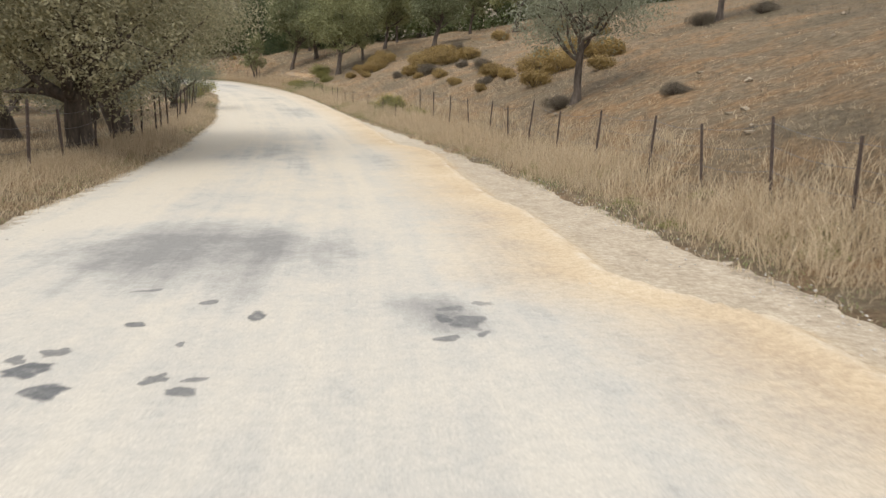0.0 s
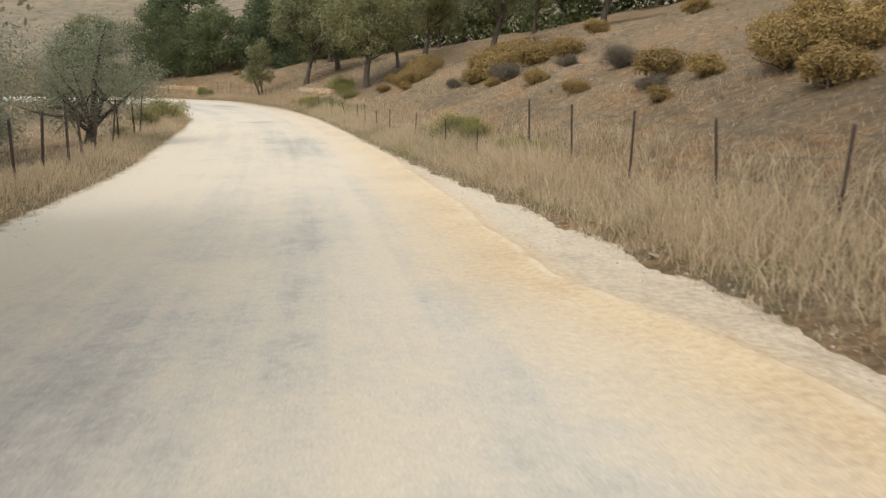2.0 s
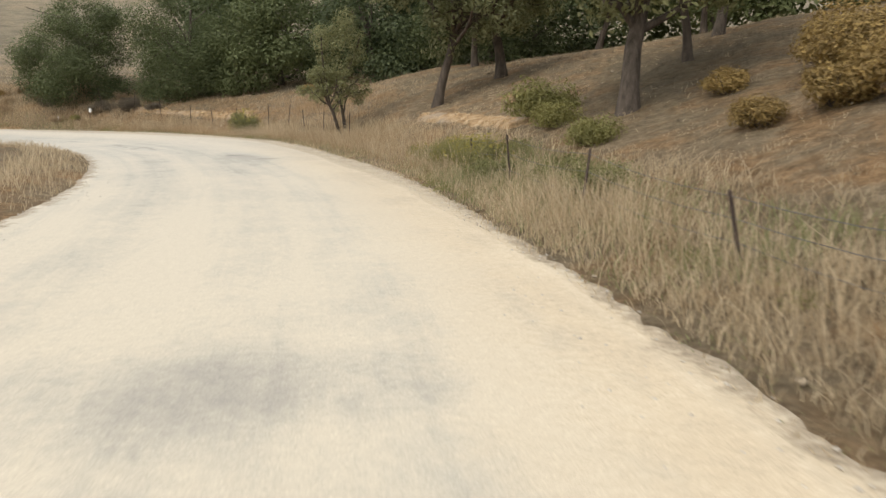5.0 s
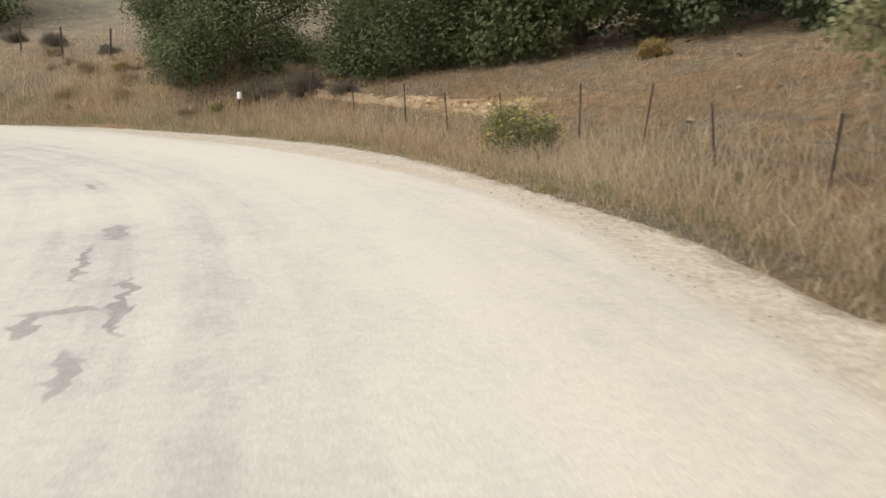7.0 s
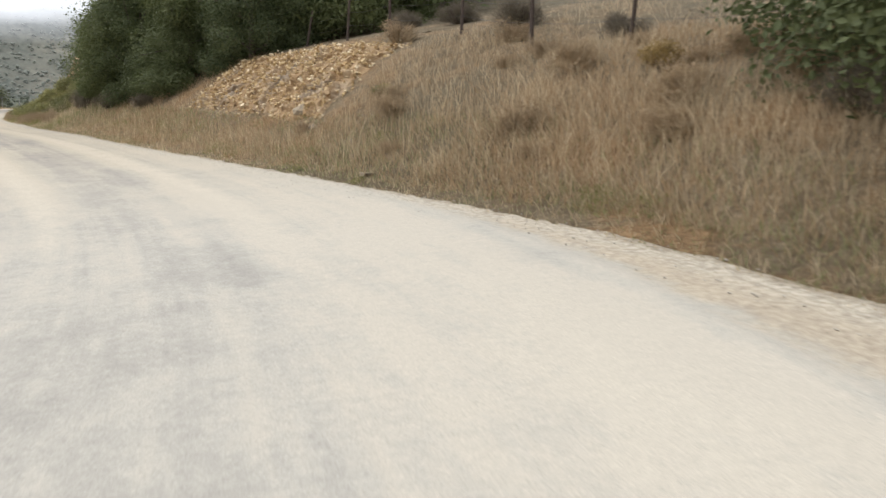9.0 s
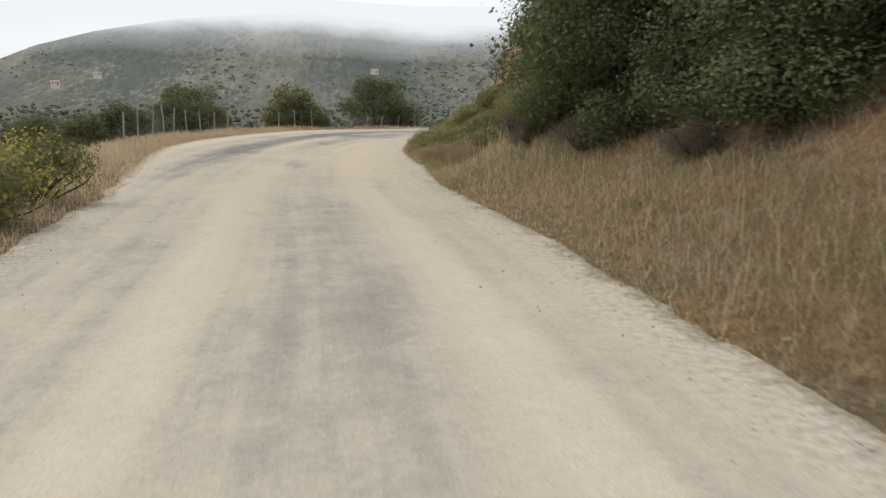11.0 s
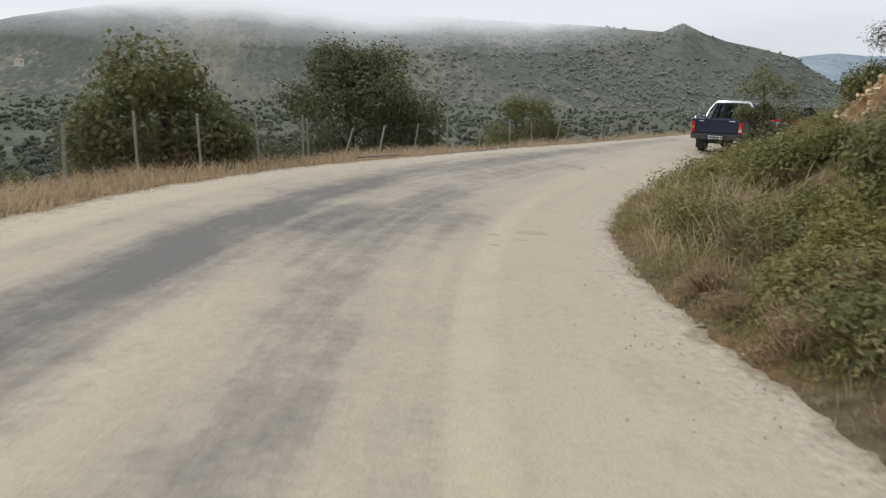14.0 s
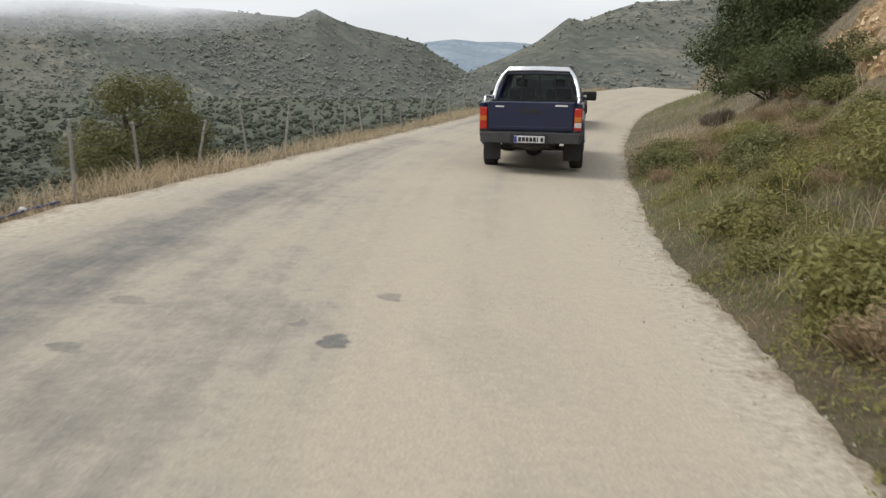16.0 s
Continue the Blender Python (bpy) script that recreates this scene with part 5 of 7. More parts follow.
# ---- fences ----
def build_fence(name, label, points, tall, material, seed, lean=5.0, strands=(0.35, 0.65, 0.92), thick=0.03, net=False, post_label=""):
    """Posts of uneven height and lean with wire between them."""
    rng = np.random.RandomState(seed)
    root = tagged(new(name), label, "fence")
    tops = []
    for s, la in points:
        p = at(s, la)
        h = tall * rng.uniform(0.85, 1.12)
        way = Vector((rng.normal() * math.tan(radians(lean)), rng.normal() * math.tan(radians(lean)), 1)).normalized()
        v, f = tube([p - way * 0.3, p + way * h * 0.5, p + way * (h - 0.02), p + way * h], [thick, thick * rng.uniform(0.85, 1.1), thick * 0.95, thick * 0.5], 6)
        ob = link_mesh("post", v, f, material, root)
        tops.append((p, way, h))
    for u in strands:
        line_pts = [np.array(p + w * h * u) for p, w, h in tops]
        sag = []
        for a, b in zip(line_pts, line_pts[1:]):
            for g in np.linspace(0, 1, 4, endpoint=False):
                sag.append(a + (b - a) * g - np.array([0, 0, 0.05 * math.sin(math.pi * g)]))
        v, f = tube(sag + [line_pts[-1]], np.full(len(sag) + 1, 0.0035), 3)
        link_mesh("wire", v, f, WIRE, root)
    if net:
        pieces = []
        for (p, w, h), (q, w2, h2) in zip(tops, tops[1:]):
            for g in np.linspace(0.08, 0.92, 9):
                lo, hi = p.lerp(q, g), (p + w * h * 0.95).lerp(q + w2 * h2 * 0.95, g)
                pieces.append(tube([lo, hi], [0.002, 0.002], 3))
        v, f = join(pieces)
        link_mesh("netting", v, f, WIRE, root, "thin vertical wires of the netting")
    return root


jig = random.Random(7)
build_fence("stake_fence", "leaning dark stake fence with wire in dry grass", [(s, float(np.interp(s, [9, 24, 33], [4.85, 4.75, 4.3])) + jig.uniform(-.08, .08)) for s in (5.2, 7.6, 9.3, 10.9, 12.9, 15.3, 17.6, 20.1, 21.7, 24.0, 26.0, 28.3, 30.6, 32.9)], 1.02, RUSTY, 1, 4, thick=0.019)
build_fence("stake_fence", "low leaning stake fence half hidden in dry grass", [(s + jig.uniform(-.5, .5), float(edge_right(s)) + 1.15 + jig.uniform(-.1, .15)) for s in np.arange(34.5, 64, 2.9)], 0.75, RUSTY, 11, 5, thick=0.016)
build_fence("stake_fence", "leaning dark stake fence below the bank", [(s + jig.uniform(-.3, .3), float(np.interp(s, [72, 82, 97], [4.4, 6.4, 7.2]))) for s in np.arange(73.5, 97, 1.75)], 0.88, RUSTY, 2, 5, thick=0.016)
build_fence("stake_fence", "dark stake fence beside the olive trees", [(s + jig.uniform(-.4, .4), -float(edge_left(s)) - 1.2 + jig.uniform(-.1, .1)) for s in np.arange(10.5, 48, 1.9)], 1.15, RUSTY, 3, 3, thick=0.028)
build_fence("field_fence", "dark post fence along the top of the bank", [(s + jig.uniform(-.2, .2), 7.05 + jig.uniform(-.15, .15)) for s in np.arange(97.4, 112, 2.3)], 1.05, RUSTY, 4, 3, thick=0.035)
build_fence("wire_fence", "grey post and netting fence above the valley", [(s, -float(edge_left(s)) - 1.2) for s in (131.2, 132.6, 134.0, 135.3, 136.0, 137.2, 138.4, 139.7, 141.0, 142.4, 144.2, 145.9, 147.4, 149.0, 150.7, 152.1)], 1.05, GREY_POST, 5, 3, (0.1, 0.4, 0.7, 0.95), 0.024, True)
build_fence("wire_fence", "low leaning grey post and netting fence above the valley", [(s, -float(edge_left(s)) - 1.2) for s in (152.3, 153.6, 155.0, 156.6, 158.3, 160.1, 161.9, 163.3, 164.9, 166.8, 168.4, 169.9, 171.5, 172.9, 174.3, 176, 177.8, 179.6, 181.5, 183.4, 185.2, 187, 189, 191, 193, 195, 197, 199, 201, 203, 205)], 0.92, GREY_POST, 6, 6, (0.1, 0.4, 0.7, 0.95), 0.024, True)


# ---- rock ----
def block_mesh(seed):
    """An angular lump of broken rock, one unit across."""
    rng = np.random.RandomState(seed)
    bm = bmesh.new()
    bmesh.ops.create_cube(bm, size=1)
    for v in bm.verts:
        v.co += Vector(rng.normal(size=3) * 0.14)
    bmesh.ops.bevel(bm, geom=bm.edges[:], offset=0.06, segments=1, affect="EDGES")
    m = bpy.data.meshes.new("block")
    bm.to_mesh(m)
    bm.free()
    m.materials.append(ROCK)
    return m


BLOCKS = [block_mesh(n) for n in range(4)]


def rock_face(name, label, s0, s1, d0, d1, seed, cell=0.45, out=0.28, step=0.1, big=0.16, rubble=0):
    """A broken rock cutting: angular blocks that stand proud of the bank by different amounts."""
    rng = np.random.RandomState(seed)
    s, d = np.arange(s0, s1, step), np.arange(d0, d1, step)
    ss, dd = np.meshgrid(s, d)
    la = edge_right(ss) + dd
    k = (ss - ST[0]) / STEP
    i = np.arange(len(ST))
    x, y = np.interp(k, i, CX) + la * np.interp(k, i, TY), np.interp(k, i, CY) - la * np.interp(k, i, TX)
    z = ground_height(x.ravel(), y.ravel()).reshape(x.shape)
    n = int((s1 - s0) * (d1 - d0) / cell**2)
    c = np.c_[rng.uniform(s0, s1, n), rng.uniform(d0, d1, n)]
    best, second = np.full(ss.shape, 99.0), np.zeros(ss.shape, int)
    for j, (cs, cd) in enumerate(c):
        r = np.hypot((ss - cs) * 0.8, (dd - cd) * 1.3)
        hit = r < best
        best[hit], second[hit] = r[hit], j
    level, tilt = rng.uniform(0.15, 1, n), rng.normal(size=(n, 2)) * 0.5
    lift = out * (level[second] + tilt[second, 0] * (ss - c[second, 0]) + tilt[second, 1] * (dd - c[second, 1]))
    lift = lift + rng.normal(size=ss.shape) * 0.02
    rim = np.minimum(np.minimum(ss - s0, s1 - step - ss) / 0.8, np.minimum(dd - d0, d1 - step - dd) / 0.5)
    rim = np.clip(rim + waves(x * 2, y * 2, seed) * 0.6, 0, 1)
    rim[0], rim[-1], rim[:, 0], rim[:, -1] = 0, 0, 0, 0
    lift = lift * rim - 0.15 * (1 - rim)
    tx, ty = np.interp(k, i, TX), np.interp(k, i, TY)
    x, y, z = x - ty * lift * 0.75, y + tx * lift * 0.75, z + lift * 0.6
    ob = link_mesh(name, np.stack([x, y, z], -1).reshape(-1, 3), grid_faces(len(d), len(s))[:, ::-1], ROCK)
    # loose angular blocks stuck in the face
    for _ in range(int((s1 - s0) * (d1 - d0) * 3.5)):
        j, i2 = rng.randint(2, len(d) - 2), rng.randint(2, len(s) - 2)
        if rim[j, i2] < 0.5:
            continue
        b = bpy.data.objects.new("block", BLOCKS[rng.randint(0, 4)])
        scene.collection.objects.link(b)
        b.parent = ob
        size = big * rng.uniform(0.35, 1.0)
        b.matrix_basis = Matrix.Translation((x[j, i2], y[j, i2], z[j, i2])) @ Euler(rng.uniform(0, 6.28, 3)).to_matrix().to_4x4() @ Matrix.Diagonal((size * 1.5, size, size * 0.6, 1))
    if rubble:
        n = rubble
        j, i2 = rng.randint(2, len(d) - 2, n), rng.randint(2, len(s) - 2, n)
        ok = rim[j, i2] > 0.4
        j, i2 = j[ok], i2[ok]
        n = len(j)
        corner = np.array([(-1, -1, -1), (1, -1, -1), (1, 1, -1), (-1, 1, -1), (-1, -1, 1), (1, -1, 1), (1, 1, 1), (-1, 1, 1)]) * 0.7
        turn = np.linalg.qr(rng.normal(size=(n, 3, 3)))[0]
        shape = (corner[None] * rng.uniform(0.4, 1.3, (n, 1, 3)) + rng.normal(size=(n, 8, 3)) * 0.16) @ turn
        centre = np.stack([x[j, i2], y[j, i2], z[j, i2]], 1) + rng.normal(size=(n, 3)) * 0.04
        pv = centre[:, None] + shape * (rng.uniform(0.2, 1, n) ** 2.4)[:, None, None] * 0.05
        pf = (np.arange(n)[:, None, None] * 8 + np.array([(0, 3, 2, 1), (4, 5, 6, 7), (0, 1, 5, 4), (1, 2, 6, 5), (2, 3, 7, 6), (3, 0, 4, 7)])[None]).reshape(-1, 4)
        tagged(link_mesh("rubble", pv.reshape(-1, 3), pf, RUBBLE, ob), kind="stuff")
    return tagged(ob, label, "rock", group="rock cuttings")


def rubble_material():
    m, n, l, b = node_material("ochre_rubble", 0.9, 0.2)
    g = n.new("ShaderNodeNewGeometry")
    c = ramp(n, l, g.outputs["Random Per Island"], (0.0, (0.33, 0.22, 0.105)), (0.6, (0.49, 0.36, 0.19)), (1.0, (0.68, 0.57, 0.40)))
    c = mix(n, l, 0.4, c, ramp(n, l, noise_node(n, l, 12, 5), (0.3, (0.35,) * 3), (0.7, (0.65,) * 3)), "OVERLAY")
    l.new(c, b.inputs["Base Color"])
    return m


RUBBLE = rubble_material()


rock_face("rock_outcrop", "broken ochre limestone outcrop in the road bank", 104.6, 113.0, 1.7, 4.3, 1, 0.2, 0.16, 0.05, 0.11, 9000)
rock_face("rock_outcrop", "high ochre rock cutting beside the road", 136.0, 152.0, 2.9, 7.5, 2, 0.24, 0.2, 0.08, 0.16, 9000)
rock_face("rock_outcrop", "pale rock cutting above green verge", 160.0, 172.0, 3.4, 7.0, 3, 0.3, 0.24, 0.1, 0.18, 4000)
rock_face("rock_outcrop", "low pale rock ledge showing in the bank", 84.0, 92.5, 2.6, 3.8, 4, 0.22, 0.12, 0.08, 0.09, 500)
rock_face("earth_bank", "bare ochre earth ledge under the oaks", 65.0, 73.0, 2.8, 4.2, 5, 0.5, 0.09, 0.1, 0.06, 0)
STONE = plain("limestone", (0.27, 0.22, 0.155), 0.9, 0.0, 0.2, 0.3, 14)


def build_stone(seed, size, flat=0.6):
    rng = np.random.RandomState(seed)
    bm = bmesh.new()
    bmesh.ops.create_icosphere(bm, subdivisions=1, radius=size)
    for v in bm.verts:
        v.co *= 1 + rng.normal() * 0.22
        v.co.z = max(v.co.z * flat, -size * 0.25)
        v.co.x *= 1.25
    return bm


stones = [tagged(part("stone", build_stone(n, 0.12), STONE), "pale angular limestone lying on the ground", "stone", "loose stones") for n in (1, 2, 3)]
place_rng = random.Random(3)
spots = [(100.9, 3.35, 1.0), (106.0, 4.5, 1.8), (104.8, 4.2, 0.9), (12.4, 6.2, 0.7), (12.7, 6.4, 0.5), (14.0, 7.0, 0.8), (14.2, 6.8, 0.6), (16.5, 8.4, 0.8), (11.0, 7.8, 0.9), (19.5, 8.8, 0.7), (15.2, 5.9, 0.6), (140.2, 5.2, 1.5), (142.8, 4.9, 1.2), (147.5, 4.4, 1.3)]
for _ in range(30):
    spots.append((place_rng.uniform(5, 60), place_rng.uniform(5.6, 16), place_rng.uniform(0.25, 0.8)))
for _ in range(40):
    spots.append((place_rng.uniform(66, 112), place_rng.uniform(5.2, 12), place_rng.uniform(0.25, 0.7)))
for _ in range(30):
    s = place_rng.uniform(4, 165)
    spots.append((s, float(edge_right(s)) + place_rng.uniform(0.0, 0.5), place_rng.uniform(0.15, 0.4)))
for k, (s, la, scale) in enumerate(spots):
    m = Matrix.Translation(at(s, la, 0.02)) @ Matrix.Rotation(place_rng.uniform(0, 6.28), 4, "Z")
    if k < 3:
        ob = stones[k]
        ob.matrix_basis = m
    else:
        ob = copy_thing(stones[k % 3], m)
    ob.scale = (scale,) * 3

# loose gravel along the broken edge of the surface
rng = np.random.RandomState(17)
n = 5200
gs = rng.uniform(2, 172, n)
gside = np.where(rng.uniform(0, 1, n) < 0.68, 1, -1)
gl = np.where(gside > 0, edge_right(gs) - np.abs(rng.normal(size=n)) * 0.45 + 0.1, -(edge_left(gs) - np.abs(rng.normal(size=n)) * 0.35 + 0.1))
gk = (gs - ST[0]) / STEP
gi = np.arange(len(ST))
gxx, gyy = np.interp(gk, gi, CX) + gl * np.interp(gk, gi, TY), np.interp(gk, gi, CY) - gl * np.interp(gk, gi, TX)
gzz = np.interp(gk, gi, CZ) + cross_fall(gs) * gl + 0.02
r = rng.uniform(0.005, 0.017, n)
oct_v = np.array([(1, 0, 0), (0, 1, 0), (-1, 0, 0), (0, -1, 0), (0, 0, 0.8), (0, 0, -0.5)])
gv = np.c_[gxx, gyy, gzz][:, None] + oct_v[None] * r[:, None, None] * rng.uniform(0.6, 1.3, (n, 6, 1))
oct_f = np.array([(0, 1, 4), (1, 2, 4), (2, 3, 4), (3, 0, 4), (1, 0, 5), (2, 1, 5), (3, 2, 5), (0, 3, 5)])
gf = (np.arange(n)[:, None, None] * 6 + oct_f[None]).reshape(-1, 3)
tagged(link_mesh("gravel", gv.reshape(-1, 3), gf, plain("pale_gravel", (0.42, 0.385, 0.33), 0.9, 0.0, 0.2, 0.2, 30)), "loose pale gravel along the crumbled road edge", "gravel", kind="stuff")

# ---- far woods on the valley floor and the slopes ----
# leaf tones lifted and drawn together to imitate haze
FAR_LEAF = leaf_material("far_scrub", (0.115, 0.125, 0.098), (0.19, 0.195, 0.155), (1, 1, 1), 0.35, 0.3)


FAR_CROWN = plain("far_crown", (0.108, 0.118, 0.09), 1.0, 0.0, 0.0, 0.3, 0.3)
# mountain crowns: base colour made paler, standing for haze over the distance
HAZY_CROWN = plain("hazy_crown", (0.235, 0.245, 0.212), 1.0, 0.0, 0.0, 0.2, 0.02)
ICO = bmesh.new()
bmesh.ops.create_icosphere(ICO, subdivisions=1, radius=1)
ICO_V, ICO_F = np.array([v.co for v in ICO.verts]), np.array([[v.index for v in f.verts] for f in ICO.faces])
ICO.free()


def lumps(centre, size, per, rng, low=0.35, high=0.75, rise=0.75):
    """Far crowns: a few ragged overlapping clumps each."""
    n = len(centre)
    up = rng.uniform(0.0, 1.0, n * per)
    c = np.repeat(centre, per, 0) + np.c_[np.clip(rng.normal(size=(n * per, 2)), -1.6, 1.6) * (0.55 * (1.1 - 0.6 * up))[:, None], up * rise] * np.repeat(size, per)[:, None]
    r = np.repeat(size, per) * rng.uniform(low, high, n * per)
    v = c[:, None] + ICO_V[None] * r[:, None, None] * rng.uniform(0.6, 1.45, (n * per, len(ICO_V), 1)) * (1, 1, 0.8)
    f = (np.arange(n * per)[:, None, None] * len(ICO_V) + ICO_F[None]).reshape(-1, 3)
    return v.reshape(-1, 3), f


def far_woods(name, label, count, near, far, az0, az1, size0, size1, per, seed, material=None, core=False):
    rng = np.random.RandomState(seed)
    a = np.radians(rng.uniform(az0, az1, count))
    d = near * (far / near) ** rng.uniform(0, 1, count)
    x, y = -88 - np.sin(a) * d, 88 + np.cos(a) * d
    s, la, _ = station(x, y)
    keep = (np.abs(la) > 16) & (waves(x / 22, y / 22, seed) > -0.25 + rng.normal(size=count) * 0.35)
    x, y = x[keep], y[keep]
    z = ground_height(x, y)
    n = len(x)
    r = rng.uniform(size0, size1, n)
    if core:
        v, f = lumps(np.stack([x, y, z + r * 0.1], 1), r, 26, rng, 0.13, 0.27, 1.0)
        return tagged(link_mesh(name, v, f, FAR_CROWN), label, "woods", kind="stuff")
    if per < 40:
        near_by = np.hypot(x + 88, y - 88) < 420
        place = np.stack([x, y, z + r * 0.3], 1)
        v, f = join([lumps(place[near_by], r[near_by], 12, rng, 0.17, 0.36, 1.0), lumps(place[~near_by], r[~near_by], 3, rng)])
        return tagged(link_mesh(name, v, f, material), label, "woods", kind="stuff")
    dirs = rng.normal(size=(n, per, 3))
    dirs /= np.linalg.norm(dirs, axis=2, keepdims=True)
    dirs[..., 2] = np.abs(dirs[..., 2]) * 0.95 - 0.1
    c = np.stack([x, y, z + r * 0.35], 1)[:, None] + dirs * r[:, None, None] * rng.uniform(0.75, 1.15, (n, per, 1))
    v, f = quads(c.reshape(-1, 3), (dirs * 0.6 + rng.normal(size=dirs.shape) * 0.35 + (0, 0, 0.8)).reshape(-1, 3), np.repeat(r, per) * rng.uniform(0.05, 0.11, n * per), 0.75, rng)
    return tagged(link_mesh(name, v, f, FAR_LEAF), label, "woods", kind="stuff")


far_woods("valley_scrub", "dark scrub and olive trees on the valley floor", 1300, 26, 120, 40, 125, 0.9, 2.4, 200, 1)
far_woods("valley_crowns", "dense inner crowns of the valley scrub", 1300, 26, 120, 40, 125, 0.9, 2.4, 200, 1, core=True)
far_woods("distant_woods", "distant scrub woods in the valley", 11000, 100, 1150, 30, 130, 1.2, 3.2, 20, 2, FAR_CROWN)


def slope_scrub(name, label, count, ridge_ob, seed, size0, size1, per=2):
    """Bushes standing on a mountain front."""
    rng = np.random.RandomState(seed)
    m = ridge_ob.data
    co = np.empty(len(m.vertices) * 3, np.float32)
    m.vertices.foreach_get("co", co)
    co = co.reshape(41, -1, 3)
    r, c = rng.uniform(0, 39, count), rng.uniform(0, co.shape[1] - 1.01, count)
    i, j = r.astype(int), c.astype(int)
    u, w = (r - i)[:, None], (c - j)[:, None]
    p = (co[i, j] * (1 - u) + co[i + 1, j] * u) * (1 - w) + (co[i, j + 1] * (1 - u) + co[i + 1, j + 1] * u) * w
    keep = waves(p[:, 1] / 60, p[:, 2] / 20, seed) + 0.7 * waves(p[:, 1] / 14, p[:, 2] / 5, seed + 1) + rng.normal(size=count) * 0.22 > 0.12
    p = p[keep]
    n = len(p)
    size = rng.uniform(size0, size1, n)
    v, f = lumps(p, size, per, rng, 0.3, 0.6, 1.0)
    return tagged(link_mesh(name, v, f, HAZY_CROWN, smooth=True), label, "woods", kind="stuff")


slope_scrub("mountain_scrub", "scrub and small trees scattered over the mountain, paled for haze", 14000, bpy.data.objects["backdrop_mountain"], 3, 1.0, 4.8, 3)
slope_scrub("hill_scrub", "scrub and small trees scattered over the hill, paled for haze", 9000, bpy.data.objects["backdrop_hill"], 4, 1.0, 4.4, 3)


def cloud_material():
    m, n, l, b = node_material("glowing_low_cloud", 1.0, 0.0)
    n.remove(b)
    uv = n.new("ShaderNodeUVMap")
    sep = n.new("ShaderNodeSeparateXYZ")
    l.new(uv.outputs[0], sep.inputs[0])
    f = noise_node(n, l, 1.0, 6, 0.6, uv.outputs[0], (4, 1.0, 1))
    up = math_node(n, l, "ADD", sep.outputs[1], math_node(n, l, "MULTIPLY", math_node(n, l, "SUBTRACT", f, 0.5), 0.5))
    # the faint lower part of the ramp imitates haze over the slopes
    fac = ramp(n, l, up, (0.05, (0, 0, 0)), (0.38, (0.28,) * 3), (0.60, (0.9,) * 3), (0.75, (1, 1, 1)))
    # emission at sky brightness: the cloud glows instead of being lit
    e = n.new("ShaderNodeEmission")
    e.inputs["Color"].default_value, e.inputs["Strength"].default_value = (0.93, 0.95, 0.97, 1), 0.72
    t = n.new("ShaderNodeBsdfTransparent")
    s = n.new("ShaderNodeMixShader")
    l.new(fac, s.inputs[0])
    l.new(t.outputs[0], s.inputs[1])
    l.new(e.outputs[0], s.inputs[2])
    l.new(s.outputs[0], n["Material Output"].inputs["Surface"])
    return m


az = np.radians(np.arange(40, 135, 1.0))
low_edge = np.interp(np.degrees(az), [40, 58, 66, 72, 84, 92, 104, 113, 135], [5.2, 4.2, 2.6, 1.9, 1.7, 2.0, 1.6, 0.4, 0.2])
cv, cuv = [], []
for row, up in enumerate(np.linspace(0, 1, 9)):
    elev = np.radians(low_edge + 3.9 * up)
    d = 1330 - 120 * up
    cv.append(np.stack([-75 - np.sin(az) * d, 85 + np.cos(az) * d, np.tan(elev) * d], 1))
    cuv.append(np.stack([np.degrees(az) / 40, np.full(len(az), up)], 1))
cloud = link_mesh("backdrop_cloud", np.concatenate(cv), grid_faces(9, len(az)), cloud_material(), smooth=True, uv=np.concatenate(cuv))
cloud.visible_shadow = False
tagged(cloud, "glowing card of pale low cloud and haze on the mountain tops", "cloud", kind="structure")

# ---- a few houses in the valley ----
HOUSE_WALL = plain("limewashed_wall", (0.66, 0.62, 0.55), 0.9, 0, 0.2, 0.08, 1)
ROOF_TILE = plain("clay_roof", (0.36, 0.265, 0.21), 0.9, 0, 0.2, 0.2, 2)
DARK_OPENING = plain("dark_opening", (0.05, 0.05, 0.055), 0.4)


def build_house(az_deg, dist, z, wide, deep, tall, turn, label):
    root = tagged(new("house"), label, "house", "valley houses")
    a = radians(az_deg)
    root.matrix_basis = pose(-75 - math.sin(a) * dist, 85 + math.cos(a) * dist, z, 0, 0, turn)

    def block(x0, x1, y0, y1, z0, z1):
        bm = bmesh.new()
        bmesh.ops.create_cube(bm, size=1)
        for v in bm.verts:
            v.co = Vector((x0 + (v.co.x + 0.5) * (x1 - x0), y0 + (v.co.y + 0.5) * (y1 - y0), z0 + (v.co.z + 0.5) * (z1 - z0)))
        return bm
    part("wall", block(-wide / 2, wide / 2, -deep / 2, deep / 2, -4, tall), HOUSE_WALL, root)
    bm = bmesh.new()
    e = 0.4
    vs = [bm.verts.new(p) for p in ((-wide / 2 - e, -deep / 2 - e, tall), (wide / 2 + e, -deep / 2 - e, tall), (wide / 2 + e, deep / 2 + e, tall), (-wide / 2 - e, deep / 2 + e, tall), (-wide / 2 - e, 0, tall + deep * 0.2), (wide / 2 + e, 0, tall + deep * 0.2))]
    for fc in ((0, 1, 5, 4), (2, 3, 4, 5), (3, 0, 4), (1, 2, 5), (3, 2, 1, 0)):
        bm.faces.new([vs[k] for k in fc])
    part("roof", bm, ROOF_TILE, root)
    for x in (-wide * 0.3, wide * 0.05):
        part("window", block(x, x + 1.0, -deep / 2 - 0.05, -deep / 2 + 0.1, tall * 0.45, tall * 0.8), DARK_OPENING, root)
    part("door", block(wide * 0.28, wide * 0.28 + 1.1, -deep / 2 - 0.05, -deep / 2 + 0.1, 0.0, 2.1), DARK_OPENING, root)


